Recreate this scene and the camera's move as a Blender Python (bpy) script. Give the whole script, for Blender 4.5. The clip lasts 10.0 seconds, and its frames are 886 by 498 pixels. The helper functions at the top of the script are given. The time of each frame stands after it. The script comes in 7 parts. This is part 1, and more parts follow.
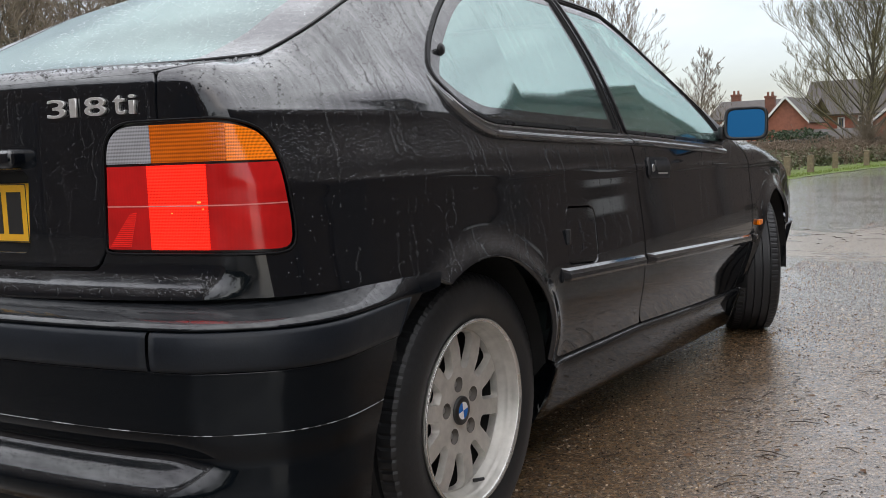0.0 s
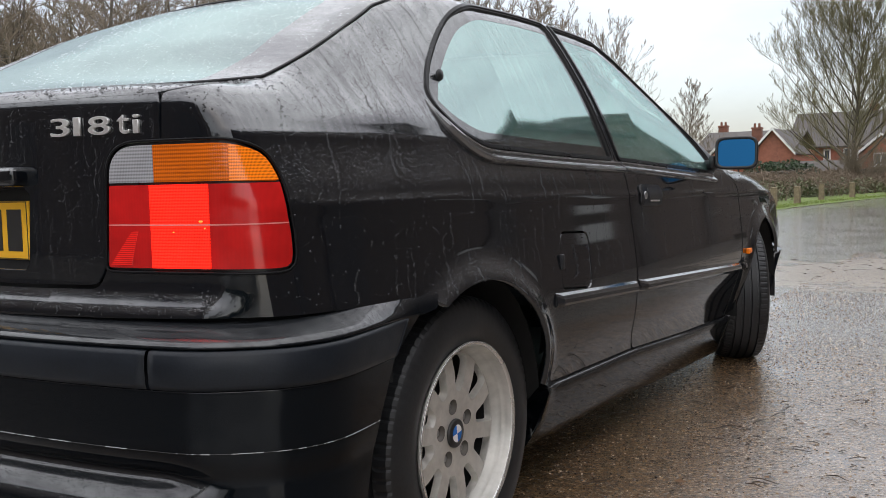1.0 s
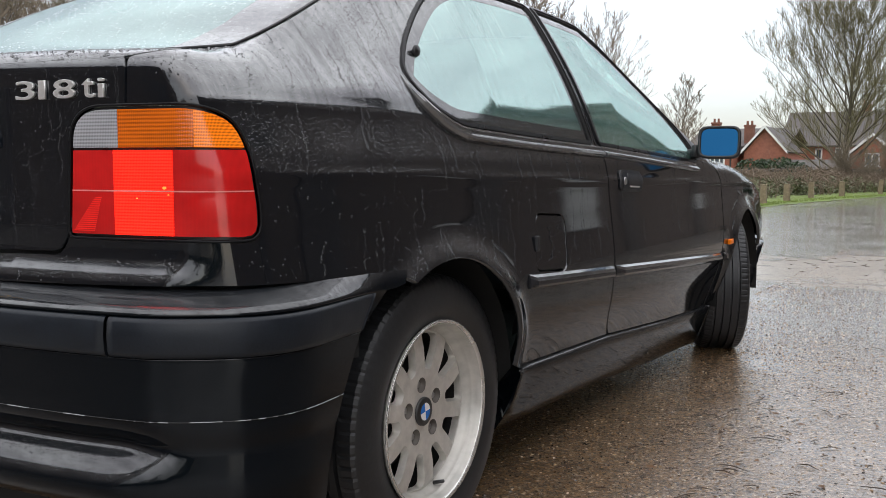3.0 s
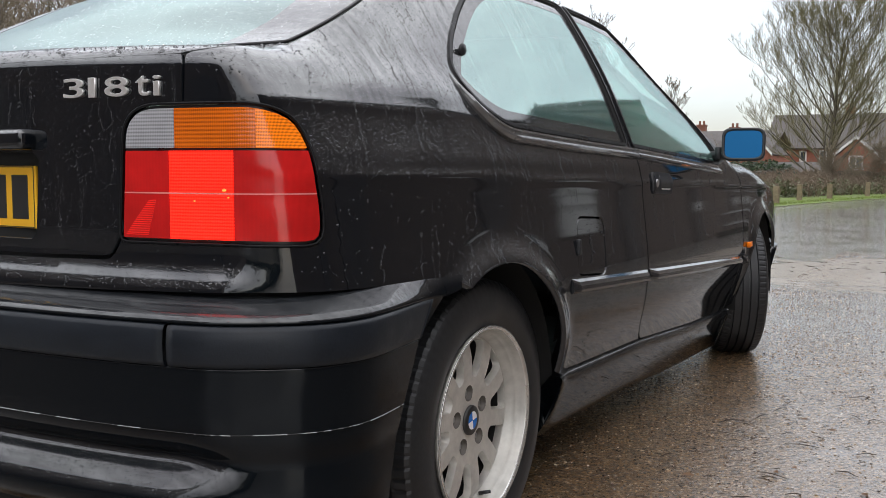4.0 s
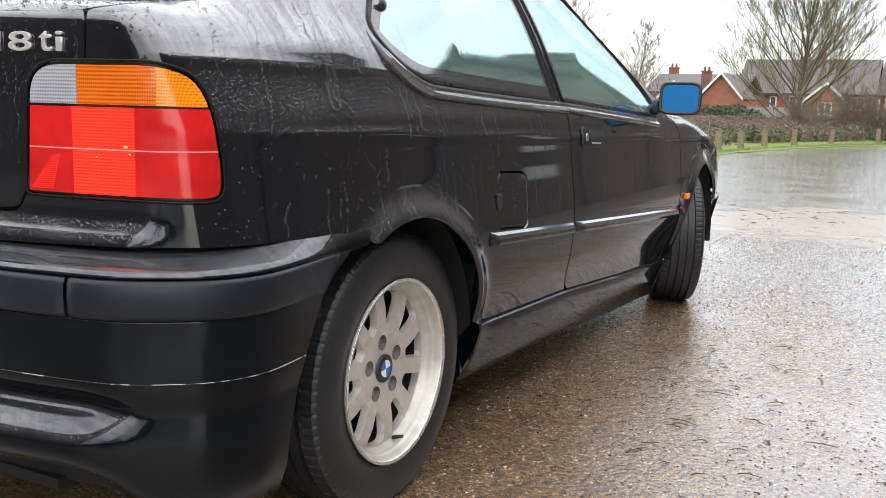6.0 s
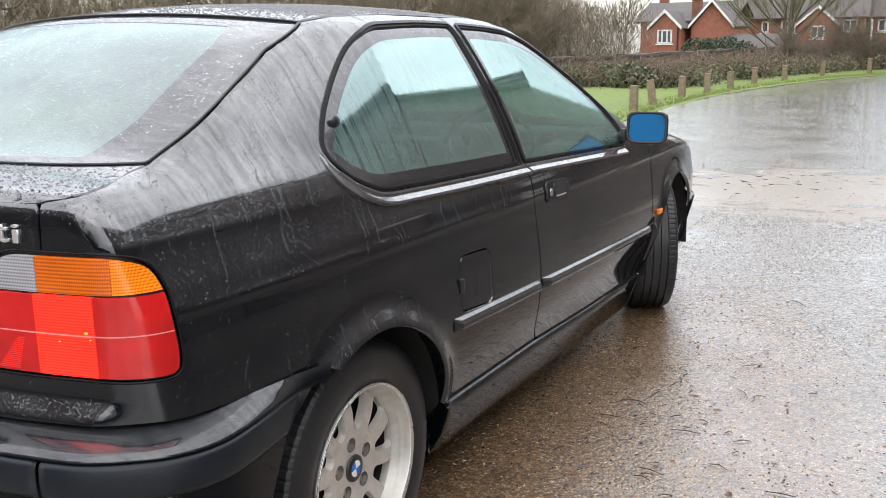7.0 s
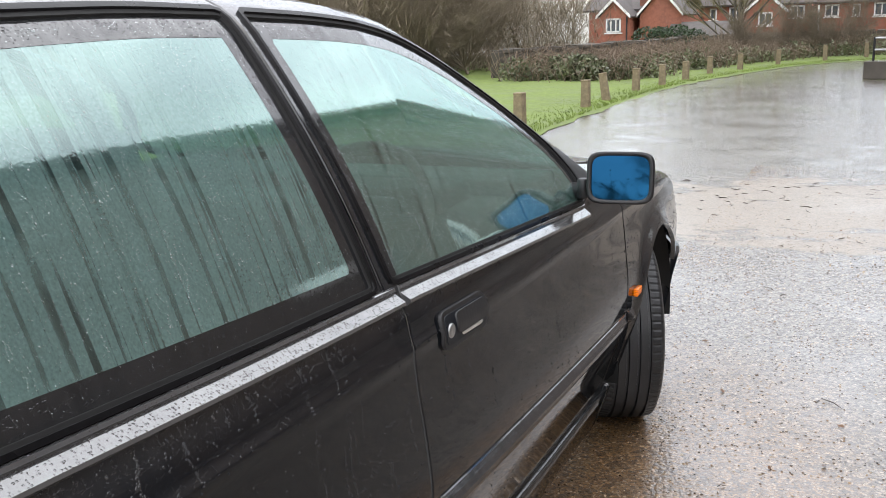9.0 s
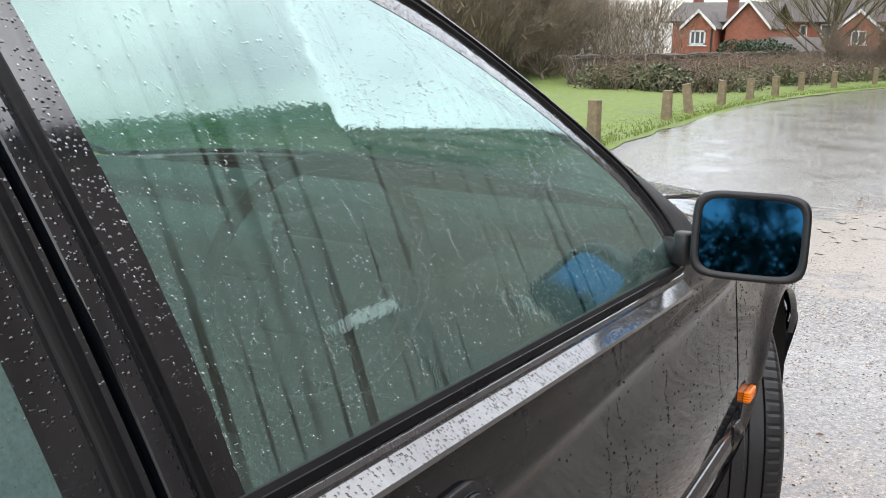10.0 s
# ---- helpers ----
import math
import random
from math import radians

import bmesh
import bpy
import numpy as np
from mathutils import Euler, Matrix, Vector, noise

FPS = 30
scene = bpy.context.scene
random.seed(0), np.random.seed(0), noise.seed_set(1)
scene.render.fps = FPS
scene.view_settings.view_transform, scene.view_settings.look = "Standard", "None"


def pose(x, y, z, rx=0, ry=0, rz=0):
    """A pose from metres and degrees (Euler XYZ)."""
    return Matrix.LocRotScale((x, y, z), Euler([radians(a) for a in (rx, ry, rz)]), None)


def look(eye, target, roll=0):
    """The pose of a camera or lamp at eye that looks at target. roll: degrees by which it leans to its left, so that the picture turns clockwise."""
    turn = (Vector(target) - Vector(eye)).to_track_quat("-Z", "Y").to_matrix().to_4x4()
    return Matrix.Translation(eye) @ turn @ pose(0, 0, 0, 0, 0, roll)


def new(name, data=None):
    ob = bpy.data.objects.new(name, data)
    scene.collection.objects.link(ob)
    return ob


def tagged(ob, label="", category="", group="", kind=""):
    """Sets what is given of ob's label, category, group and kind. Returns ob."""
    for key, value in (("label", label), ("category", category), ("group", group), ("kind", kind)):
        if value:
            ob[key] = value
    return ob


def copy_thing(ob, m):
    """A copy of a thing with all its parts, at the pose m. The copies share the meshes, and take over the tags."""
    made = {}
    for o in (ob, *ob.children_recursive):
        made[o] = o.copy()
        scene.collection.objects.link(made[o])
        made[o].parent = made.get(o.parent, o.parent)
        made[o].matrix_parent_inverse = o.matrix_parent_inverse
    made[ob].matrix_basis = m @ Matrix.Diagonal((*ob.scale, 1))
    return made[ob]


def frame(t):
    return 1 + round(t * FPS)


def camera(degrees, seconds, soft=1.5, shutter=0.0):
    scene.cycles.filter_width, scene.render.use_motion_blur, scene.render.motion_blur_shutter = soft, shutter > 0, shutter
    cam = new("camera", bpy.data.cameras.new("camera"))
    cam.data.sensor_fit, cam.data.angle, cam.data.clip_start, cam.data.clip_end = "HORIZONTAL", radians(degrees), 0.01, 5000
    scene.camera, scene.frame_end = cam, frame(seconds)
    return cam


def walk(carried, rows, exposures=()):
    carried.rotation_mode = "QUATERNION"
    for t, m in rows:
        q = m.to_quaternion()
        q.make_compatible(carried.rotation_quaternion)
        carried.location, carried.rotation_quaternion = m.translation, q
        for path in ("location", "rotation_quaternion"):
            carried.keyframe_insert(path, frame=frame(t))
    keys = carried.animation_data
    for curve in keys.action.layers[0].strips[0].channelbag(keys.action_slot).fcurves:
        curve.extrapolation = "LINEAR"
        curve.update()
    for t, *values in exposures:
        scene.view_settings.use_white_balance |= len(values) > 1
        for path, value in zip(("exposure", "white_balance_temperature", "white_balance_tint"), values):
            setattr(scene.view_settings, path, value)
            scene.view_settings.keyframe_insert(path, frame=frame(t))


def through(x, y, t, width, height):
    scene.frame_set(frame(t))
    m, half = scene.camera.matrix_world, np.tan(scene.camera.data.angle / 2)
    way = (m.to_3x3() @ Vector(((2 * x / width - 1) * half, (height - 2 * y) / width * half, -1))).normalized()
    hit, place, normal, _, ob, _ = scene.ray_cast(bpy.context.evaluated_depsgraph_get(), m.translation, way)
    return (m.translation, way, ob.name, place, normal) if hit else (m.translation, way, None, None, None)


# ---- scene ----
cam = camera(50.5, 10.0, 0.75)
PATH = [
    (0, (1.839, -1.732, 0.884), (0.774, -0.053, 0.672), -2.1),
    (0.5, (1.834, -1.73, 0.902), (0.773, -0.044, 0.723), -1.8),
    (1, (1.832, -1.757, 0.879), (0.788, -0.059, 0.722), -1.3),
    (1.5, (1.81, -1.755, 0.87), (0.771, -0.053, 0.71), -0.2),
    (2, (1.853, -1.743, 0.87), (0.818, -0.04, 0.702), 0.0),
    (2.5, (1.891, -1.726, 0.849), (0.857, -0.023, 0.673), 0.1),
    (4, (1.715, -1.747, 0.849), (0.716, -0.023, 0.675), 0.2),
    (4.5, (1.667, -1.762, 0.826), (0.687, -0.027, 0.65), 0.7),
    (5, (1.698, -1.748, 0.805), (0.728, -0.01, 0.613), 1.3),
    (5.2, (1.726, -1.741, 0.797), (0.759, -0.001, 0.603), 1.2),
    (6.3, (1.86, -1.721, 0.982), (0.935, 0.011, 0.6), 1.2),
    (6.5, (1.821, -1.661, 1.064), (0.9, 0.063, 0.641), 0.1),
    (7, (1.918, -1.693, 1.286), (1.001, 0.029, 0.847), -0.8),
    (7.5, (1.855, -1.617, 1.298), (0.957, 0.115, 0.857), -2.6),
    (8, (1.733, -1.278, 1.299), (0.886, 0.476, 0.845), -2.6),
    (8.5, (1.607, -0.8, 1.309), (0.775, 0.956, 0.837), -2.4),
    (9, (1.462, -0.274, 1.29), (0.632, 1.487, 0.833), -1.7),
    (9.5, (1.342, 0.233, 1.253), (0.401, 1.942, 0.814), -0.9),
    (10, (1.169, 0.558, 1.206), (0.212, 2.256, 0.758), 0.8),
]
EXPOSURES = [(0.0, 0.12), (2.5, 0.38), (4.0, 0.32), (4.5, 0.44), (5.0, 0.72), (5.2, 0.76), (6.3, 1.08), (6.6, 1.05), (7.0, 0.86), (7.5, 0.62), (8.0, 0.82), (8.5, 1.05), (9.0, 0.82), (9.5, 0.68), (10.0, 0.82)]
walk(cam, [(t, look(eye, target, roll)) for t, eye, target, roll in PATH], EXPOSURES)

# ---- light ----
world = bpy.data.worlds.new("overcast_world")
scene.world = world
world.use_nodes = True
wn = world.node_tree
wn.nodes.clear()
SUN_UP, SUN_TURN = radians(38), radians(150)
sky = wn.nodes.new("ShaderNodeTexSky")
sky.sky_type, sky.sun_disc = "NISHITA", False
sky.sun_elevation, sky.sun_rotation = SUN_UP, SUN_TURN
sky_bg = wn.nodes.new("ShaderNodeBackground")
sky_bg.inputs["Strength"].default_value = 0.05
wn.links.new(sky.outputs[0], sky_bg.inputs["Color"])
w_co = wn.nodes.new("ShaderNodeTexCoord")
w_map = wn.nodes.new("ShaderNodeMapping")
w_map.inputs["Scale"].default_value = (1.0, 1.0, 2.6)
wn.links.new(w_co.outputs["Generated"], w_map.inputs["Vector"])
w_noise = wn.nodes.new("ShaderNodeTexNoise")
w_noise.inputs["Scale"].default_value, w_noise.inputs["Detail"].default_value, w_noise.inputs["Roughness"].default_value = 2.3, 7.0, 0.52
wn.links.new(w_map.outputs[0], w_noise.inputs["Vector"])
w_ramp = wn.nodes.new("ShaderNodeValToRGB")
w_ramp.color_ramp.elements[0].position, w_ramp.color_ramp.elements[0].color = 0.34, (0.50, 0.48, 0.50, 1)
w_ramp.color_ramp.elements[1].position, w_ramp.color_ramp.elements[1].color = 0.64, (0.84, 0.845, 0.855, 1)
wn.links.new(w_noise.outputs["Fac"], w_ramp.inputs[0])
w_sep = wn.nodes.new("ShaderNodeSeparateXYZ")
wn.links.new(w_co.outputs["Generated"], w_sep.inputs[0])
w_up = wn.nodes.new("ShaderNodeMapRange")
w_up.inputs["From Min"].default_value, w_up.inputs["From Max"].default_value = 0.02, 0.60
w_up.inputs["To Min"].default_value, w_up.inputs["To Max"].default_value = 0.62, 1.75
wn.links.new(w_sep.outputs[2], w_up.inputs["Value"])
cloud_bg = wn.nodes.new("ShaderNodeBackground")
wn.links.new(w_up.outputs[0], cloud_bg.inputs["Strength"])
wn.links.new(w_ramp.outputs[0], cloud_bg.inputs["Color"])
w_add = wn.nodes.new("ShaderNodeAddShader")
wn.links.new(sky_bg.outputs[0], w_add.inputs[0])
wn.links.new(cloud_bg.outputs[0], w_add.inputs[1])
w_out = wn.nodes.new("ShaderNodeOutputWorld")
wn.links.new(w_add.outputs[0], w_out.inputs["Surface"])

sun_data = bpy.data.lights.new("sun", "SUN")
sun_data.energy, sun_data.angle, sun_data.color = 0.6, radians(110), (1.0, 0.99, 0.975)
sun = new("sun", sun_data)
sun.matrix_world = look((30, -30, 40), (0, 0, 0))

# ---- materials ----


def material(name):
    m = bpy.data.materials.new(name)
    m.use_nodes = True
    return m, m.node_tree, m.node_tree.nodes["Principled BSDF"]


def node(nt, kind, **values):
    n = nt.nodes.new(kind)
    for key, value in values.items():
        n.inputs[key.replace("_", " ")].default_value = value
    return n


def coords(nt, scale=(1, 1, 1), space="Object"):
    co = nt.nodes.new("ShaderNodeTexCoord")
    mp = nt.nodes.new("ShaderNodeMapping")
    mp.inputs["Scale"].default_value = scale
    nt.links.new(co.outputs[space], mp.inputs["Vector"])
    return mp.outputs[0]


def noise_tex(nt, vec, scale, detail=5.0, rough=0.55):
    n = node(nt, "ShaderNodeTexNoise", Scale=scale, Detail=detail, Roughness=rough)
    nt.links.new(vec, n.inputs["Vector"])
    return n.outputs["Fac"]


def ramp(nt, fac, *stops):
    r = nt.nodes.new("ShaderNodeValToRGB")
    el = r.color_ramp.elements
    while len(el) < len(stops):
        el.new(0.5)
    for e, (pos, col) in zip(el, stops):
        e.position = pos
        e.color = (*col, 1) if len(col) == 3 else (col[0], col[0], col[0], 1)
    nt.links.new(fac, r.inputs[0])
    return r.outputs[0]


def mix(nt, fac, a, b):
    m = nt.nodes.new("ShaderNodeMix")
    m.data_type = "RGBA"
    for socket, value in ((m.inputs[0], fac), (m.inputs[6], a), (m.inputs[7], b)):
        if isinstance(value, (int, float)):
            socket.default_value = value
        elif isinstance(value, tuple):
            socket.default_value = (*value, 1)
        else:
            nt.links.new(value, socket)
    return m.outputs[2]


def maths(nt, op, a, b=None, c=None):
    m = nt.nodes.new("ShaderNodeMath")
    m.operation = op
    for i, v in enumerate((a, b, c)):
        if v is None:
            continue
        if isinstance(v, (int, float)):
            m.inputs[i].default_value = v
        else:
            nt.links.new(v, m.inputs[i])
    return m.outputs[0]


def bump(nt, height, strength, distance, chain=None):
    b = node(nt, "ShaderNodeBump", Strength=strength, Distance=distance)
    nt.links.new(height, b.inputs["Height"])
    if chain is not None:
        nt.links.new(chain, b.inputs["Normal"])
    return b.outputs[0]


def drops(nt, vec, scale, size, share=0.5):
    """Water beads: rounded caps on a share of the cells, flat between."""
    v = node(nt, "ShaderNodeTexVoronoi", Scale=scale, Randomness=1.0)
    nt.links.new(vec, v.inputs["Vector"])
    tone = nt.nodes.new("ShaderNodeSeparateColor")
    nt.links.new(v.outputs["Color"], tone.inputs[0])
    r = maths(nt, "MULTIPLY", maths(nt, "MAXIMUM", maths(nt, "SUBTRACT", tone.outputs[0], 1.0 - share), 0.0), size / share)
    return maths(nt, "MAXIMUM", maths(nt, "SUBTRACT", maths(nt, "MULTIPLY", r, r), maths(nt, "MULTIPLY", v.outputs["Distance"], v.outputs["Distance"])), 0.0)


def plain(name, colour, rough=0.5, metal=0.0, vary=0.25, scale=30.0, relief=0.0, spec=0.5):
    """A surface with two scales of tone and an optional fine relief."""
    m, nt, b = material(name)
    vec = coords(nt)
    n1, n2 = noise_tex(nt, vec, scale, 6.0), noise_tex(nt, vec, scale * 0.09, 3.0)
    lo, hi = tuple(c * (1 - vary) for c in colour), tuple(min(1, c * (1 + vary)) for c in colour)
    tone = maths(nt, "MULTIPLY_ADD", n1, 0.55, maths(nt, "MULTIPLY", n2, 0.45))
    nt.links.new(ramp(nt, tone, (0.32, lo), (0.68, hi)), b.inputs["Base Color"])
    nt.links.new(ramp(nt, n2, (0.3, (max(0.03, rough * 0.8),)), (0.7, (min(1, rough * 1.2),))), b.inputs["Roughness"])
    b.inputs["Metallic"].default_value = metal
    b.inputs["Specular IOR Level"].default_value = spec
    if relief:
        nt.links.new(bump(nt, n1, 0.6, relief), b.inputs["Normal"])
    return m


def wet_paint(name, colour, film=1.0, lacquer=0.06, beads=1.0):
    """Black lacquer: a thin beaded film where it faces the sky, its grey sky sheen partly painted as paler runs, bare
    and glossy elsewhere.
    """
    m, nt, b = material(name)
    vec = coords(nt)
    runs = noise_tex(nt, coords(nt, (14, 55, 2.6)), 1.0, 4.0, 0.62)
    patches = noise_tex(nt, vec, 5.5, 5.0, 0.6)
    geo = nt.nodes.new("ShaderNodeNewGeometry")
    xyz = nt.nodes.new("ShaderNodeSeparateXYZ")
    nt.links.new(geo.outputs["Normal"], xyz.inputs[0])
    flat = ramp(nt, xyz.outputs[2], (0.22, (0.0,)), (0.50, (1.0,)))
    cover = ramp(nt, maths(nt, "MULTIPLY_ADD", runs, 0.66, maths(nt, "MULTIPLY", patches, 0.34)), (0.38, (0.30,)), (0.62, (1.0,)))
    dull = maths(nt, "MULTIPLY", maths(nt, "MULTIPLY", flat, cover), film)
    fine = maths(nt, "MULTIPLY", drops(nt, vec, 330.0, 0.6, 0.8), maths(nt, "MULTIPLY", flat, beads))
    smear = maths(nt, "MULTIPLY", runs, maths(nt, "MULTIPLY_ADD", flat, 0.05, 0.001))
    # grey sheen of the sky painted into the base colour where panels face up
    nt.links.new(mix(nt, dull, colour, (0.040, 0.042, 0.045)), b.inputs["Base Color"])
    nt.links.new(maths(nt, "MULTIPLY_ADD", dull, 0.08, 0.055), b.inputs["Roughness"])
    b.inputs["Specular IOR Level"].default_value = 0.55 if lacquer > 0.05 else 0.20
    nt.links.new(maths(nt, "MULTIPLY_ADD", maths(nt, "MULTIPLY", flat, maths(nt, "MULTIPLY_ADD", cover, 0.62, 0.42)), 0.80 * film, lacquer), b.inputs["Coat Weight"])
    b.inputs["Coat IOR"].default_value = 2.2
    nt.links.new(maths(nt, "MULTIPLY_ADD", dull, 0.07, 0.045), b.inputs["Coat Roughness"])
    nrm = bump(nt, maths(nt, "ADD", fine, smear), 0.7, 0.0045)
    nt.links.new(nrm, b.inputs["Normal"])
    nt.links.new(nrm, b.inputs["Coat Normal"])
    return m


def wet_glass(name, tint, haze, haze_colour, gloss=1.0, run=0.85):
    """Car glass with rain on the outside and mist within, cleared in long thin runs."""
    m, nt, b = material(name)
    out = nt.nodes["Material Output"]
    nt.nodes.remove(b)
    vec = coords(nt)
    bead = maths(nt, "MULTIPLY", noise_tex(nt, vec, 150.0, 2.0, 0.5), 0.030)
    streak = noise_tex(nt, coords(nt, (0, 62, 1.1)), 1.0, 2.5, 0.6)
    breaks = noise_tex(nt, coords(nt, (0, 9, 7)), 1.0, 3.0, 0.6)
    runs = maths(nt, "MULTIPLY", ramp(nt, streak, (0.53, (0.0,)), (0.60, (1.0,))), ramp(nt, breaks, (0.38, (0.25,)), (0.58, (1.0,))))
    blot = noise_tex(nt, vec, 5.0, 6.0, 0.6)
    grain = noise_tex(nt, vec, 260.0, 3.0, 0.6)
    nrm = bump(nt, maths(nt, "MULTIPLY_ADD", streak, 0.05, bead), 0.6, 0.0030)
    clear = nt.nodes.new("ShaderNodeBsdfTransparent")
    clear.inputs[0].default_value = (*tint, 1)
    mist = nt.nodes.new("ShaderNodeBsdfDiffuse")
    mist.inputs[0].default_value = (*haze_colour, 1)
    through = nt.nodes.new("ShaderNodeBsdfTranslucent")
    through.inputs[0].default_value = (*haze_colour, 1)
    veil = nt.nodes.new("ShaderNodeMixShader")
    veil.inputs[0].default_value = 0.5
    nt.links.new(mist.outputs[0], veil.inputs[1])
    nt.links.new(through.outputs[0], veil.inputs[2])
    body = nt.nodes.new("ShaderNodeMixShader")
    cover = maths(nt, "MULTIPLY_ADD", blot, haze * 0.7, maths(nt, "MULTIPLY_ADD", grain, haze * 0.9, haze * 0.2))
    amount = maths(nt, "MULTIPLY", maths(nt, "MULTIPLY_ADD", runs, -run, 1.0), cover)
    nt.links.new(amount, body.inputs[0])
    nt.links.new(clear.outputs[0], body.inputs[1])
    nt.links.new(veil.outputs[0], body.inputs[2])
    shine = nt.nodes.new("ShaderNodeBsdfGlossy")
    shine.inputs["Roughness"].default_value = 0.03
    shine.inputs["Color"].default_value = (0.66, 0.83, 0.80, 1)
    nt.links.new(nrm, shine.inputs["Normal"])
    fr = node(nt, "ShaderNodeFresnel", IOR=1.52)
    top_mix = nt.nodes.new("ShaderNodeMixShader")
    nt.links.new(maths(nt, "MINIMUM", maths(nt, "MULTIPLY_ADD", fr.outputs[0], 2.0 * gloss, 0.015 * gloss), 0.52), top_mix.inputs[0])
    nt.links.new(body.outputs[0], top_mix.inputs[1])
    nt.links.new(shine.outputs[0], top_mix.inputs[2])
    nt.links.new(top_mix.outputs[0], out.inputs["Surface"])
    return m


def lens_plastic(name, colour, glow=0.0, rib=55.0):
    """Moulded lens: fine ribs both ways, or a soft inner reflector where rib is 0."""
    m, nt, b = material(name)
    vec = coords(nt)
    w1 = node(nt, "ShaderNodeTexWave", Scale=rib or 40.0, Distortion=0.15)
    w1.bands_direction = "Z"
    nt.links.new(vec, w1.inputs["Vector"])
    w2 = node(nt, "ShaderNodeTexWave", Scale=(rib or 30.0) * 1.7, Distortion=0.15)
    w2.bands_direction = "X"
    nt.links.new(vec, w2.inputs["Vector"])
    n = noise_tex(nt, vec, 16.0, 4.0)
    if rib:
        ribs = maths(nt, "MULTIPLY_ADD", w1.outputs["Fac"], 0.65, maths(nt, "MULTIPLY", w2.outputs["Fac"], 0.35))
    else:
        ribs = maths(nt, "MULTIPLY_ADD", w2.outputs["Fac"], 0.04, maths(nt, "MULTIPLY", noise_tex(nt, vec, 11.0, 3.0), 0.8))
    dark = tuple(c * 0.48 for c in colour)
    tone = maths(nt, "MULTIPLY_ADD", ribs, 0.62, maths(nt, "MULTIPLY", n, 0.38))
    col = ramp(nt, tone, (0.22, dark), (0.66, colour))
    nt.links.new(col, b.inputs["Base Color"])
    b.inputs["Roughness"].default_value = 0.14
    b.inputs["Coat Weight"].default_value = 0.25
    nt.links.new(bump(nt, maths(nt, "MULTIPLY_ADD", drops(nt, vec, 260.0, 0.45, 0.2), 2.0, ribs), 0.25, 0.0008), b.inputs["Normal"])
    # emission for lit lenses; on unlit ones it only adds brightness
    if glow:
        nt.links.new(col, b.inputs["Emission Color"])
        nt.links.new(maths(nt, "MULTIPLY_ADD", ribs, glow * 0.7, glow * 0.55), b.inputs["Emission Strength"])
    return m


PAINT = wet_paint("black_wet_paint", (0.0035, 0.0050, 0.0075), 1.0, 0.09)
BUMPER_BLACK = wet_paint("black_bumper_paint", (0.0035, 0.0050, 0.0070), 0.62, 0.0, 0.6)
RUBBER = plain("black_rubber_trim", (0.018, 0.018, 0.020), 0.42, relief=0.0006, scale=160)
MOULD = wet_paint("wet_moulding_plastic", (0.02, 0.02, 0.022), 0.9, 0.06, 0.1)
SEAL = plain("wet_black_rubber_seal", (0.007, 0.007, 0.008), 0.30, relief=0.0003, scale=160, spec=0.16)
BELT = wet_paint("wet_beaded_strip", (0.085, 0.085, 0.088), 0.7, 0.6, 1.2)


def drip_glints():
    """A moulding seam with the glints of hanging drips painted as short broken runs."""
    m, nt, b = material("drip_glint_seam")
    broken = noise_tex(nt, coords(nt), 26.0, 3.0, 0.6)
    nt.links.new(ramp(nt, broken, (0.47, (0.006,)), (0.53, (0.34,))), b.inputs["Base Color"])
    b.inputs["Roughness"].default_value = 0.2
    return m


SEAM_GLINT = drip_glints()
STRIP = plain("grey_black_bumper_strip", (0.009, 0.012, 0.017), 0.42, relief=0.0004, scale=220, spec=0.3)
UNDER = plain("underbody_black", (0.01, 0.01, 0.01), 0.85, scale=20)
TYRE = plain("tyre_rubber", (0.017, 0.018, 0.020), 0.42, relief=0.0004, scale=120, spec=0.5)
ALLOY = plain("brake_dusted_alloy", (0.66, 0.64, 0.60), 0.36, 0.55, vary=0.18, scale=45, relief=0.0003)
# darker copy of the alloy, shade inside the bolt pockets painted in
ALLOY_SHADE = plain("shaded_alloy_pocket", (0.15, 0.135, 0.12), 0.6, 0.3)
ALLOY_RIM = plain("grimy_alloy_rim", (0.50, 0.485, 0.45), 0.42, 0.45, vary=0.22, scale=30, relief=0.0003)
ALLOY_EDGE = plain("bright_alloy_lip", (0.68, 0.67, 0.65), 0.25, 0.8, vary=0.1, scale=60)
CHROME = plain("badge_chrome", (0.86, 0.85, 0.83), 0.34, 0.75, vary=0.08, scale=80)
STEEL = plain("dull_steel", (0.42, 0.42, 0.42), 0.4, 0.8, vary=0.3, scale=30)
STICKER = plain("faded_blue_sticker", (0.24, 0.31, 0.44), 0.6)
BLUE_ENAMEL = plain("blue_enamel", (0.02, 0.16, 0.55), 0.2, vary=0.1)
WHITE_ENAMEL = plain("white_enamel", (0.8, 0.8, 0.8), 0.2, vary=0.05)
PLATE_YELLOW = plain("yellow_plate", (0.86, 0.46, 0.025), 0.3, vary=0.06, scale=20)
PLATE_BLACK = plain("plate_black", (0.02, 0.02, 0.02), 0.4)
CLOTH = plain("dark_seat_cloth", (0.035, 0.038, 0.042), 0.9, relief=0.001, scale=200)
TRIM_PLASTIC = plain("dark_interior_plastic", (0.03, 0.032, 0.033), 0.6, relief=0.0005, scale=150)
DASH_TOP = plain("grey_dash_top", (0.10, 0.115, 0.115), 0.6, relief=0.0005, scale=150)
HEADLINER = plain("pale_headliner", (0.45, 0.46, 0.45), 0.9, scale=60)
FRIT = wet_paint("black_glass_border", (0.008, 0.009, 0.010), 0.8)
SIDE_GLASS = wet_glass("misted_side_glass", (0.52, 0.76, 0.70), 0.36, (0.46, 0.74, 0.66), 2.4, 0.95)
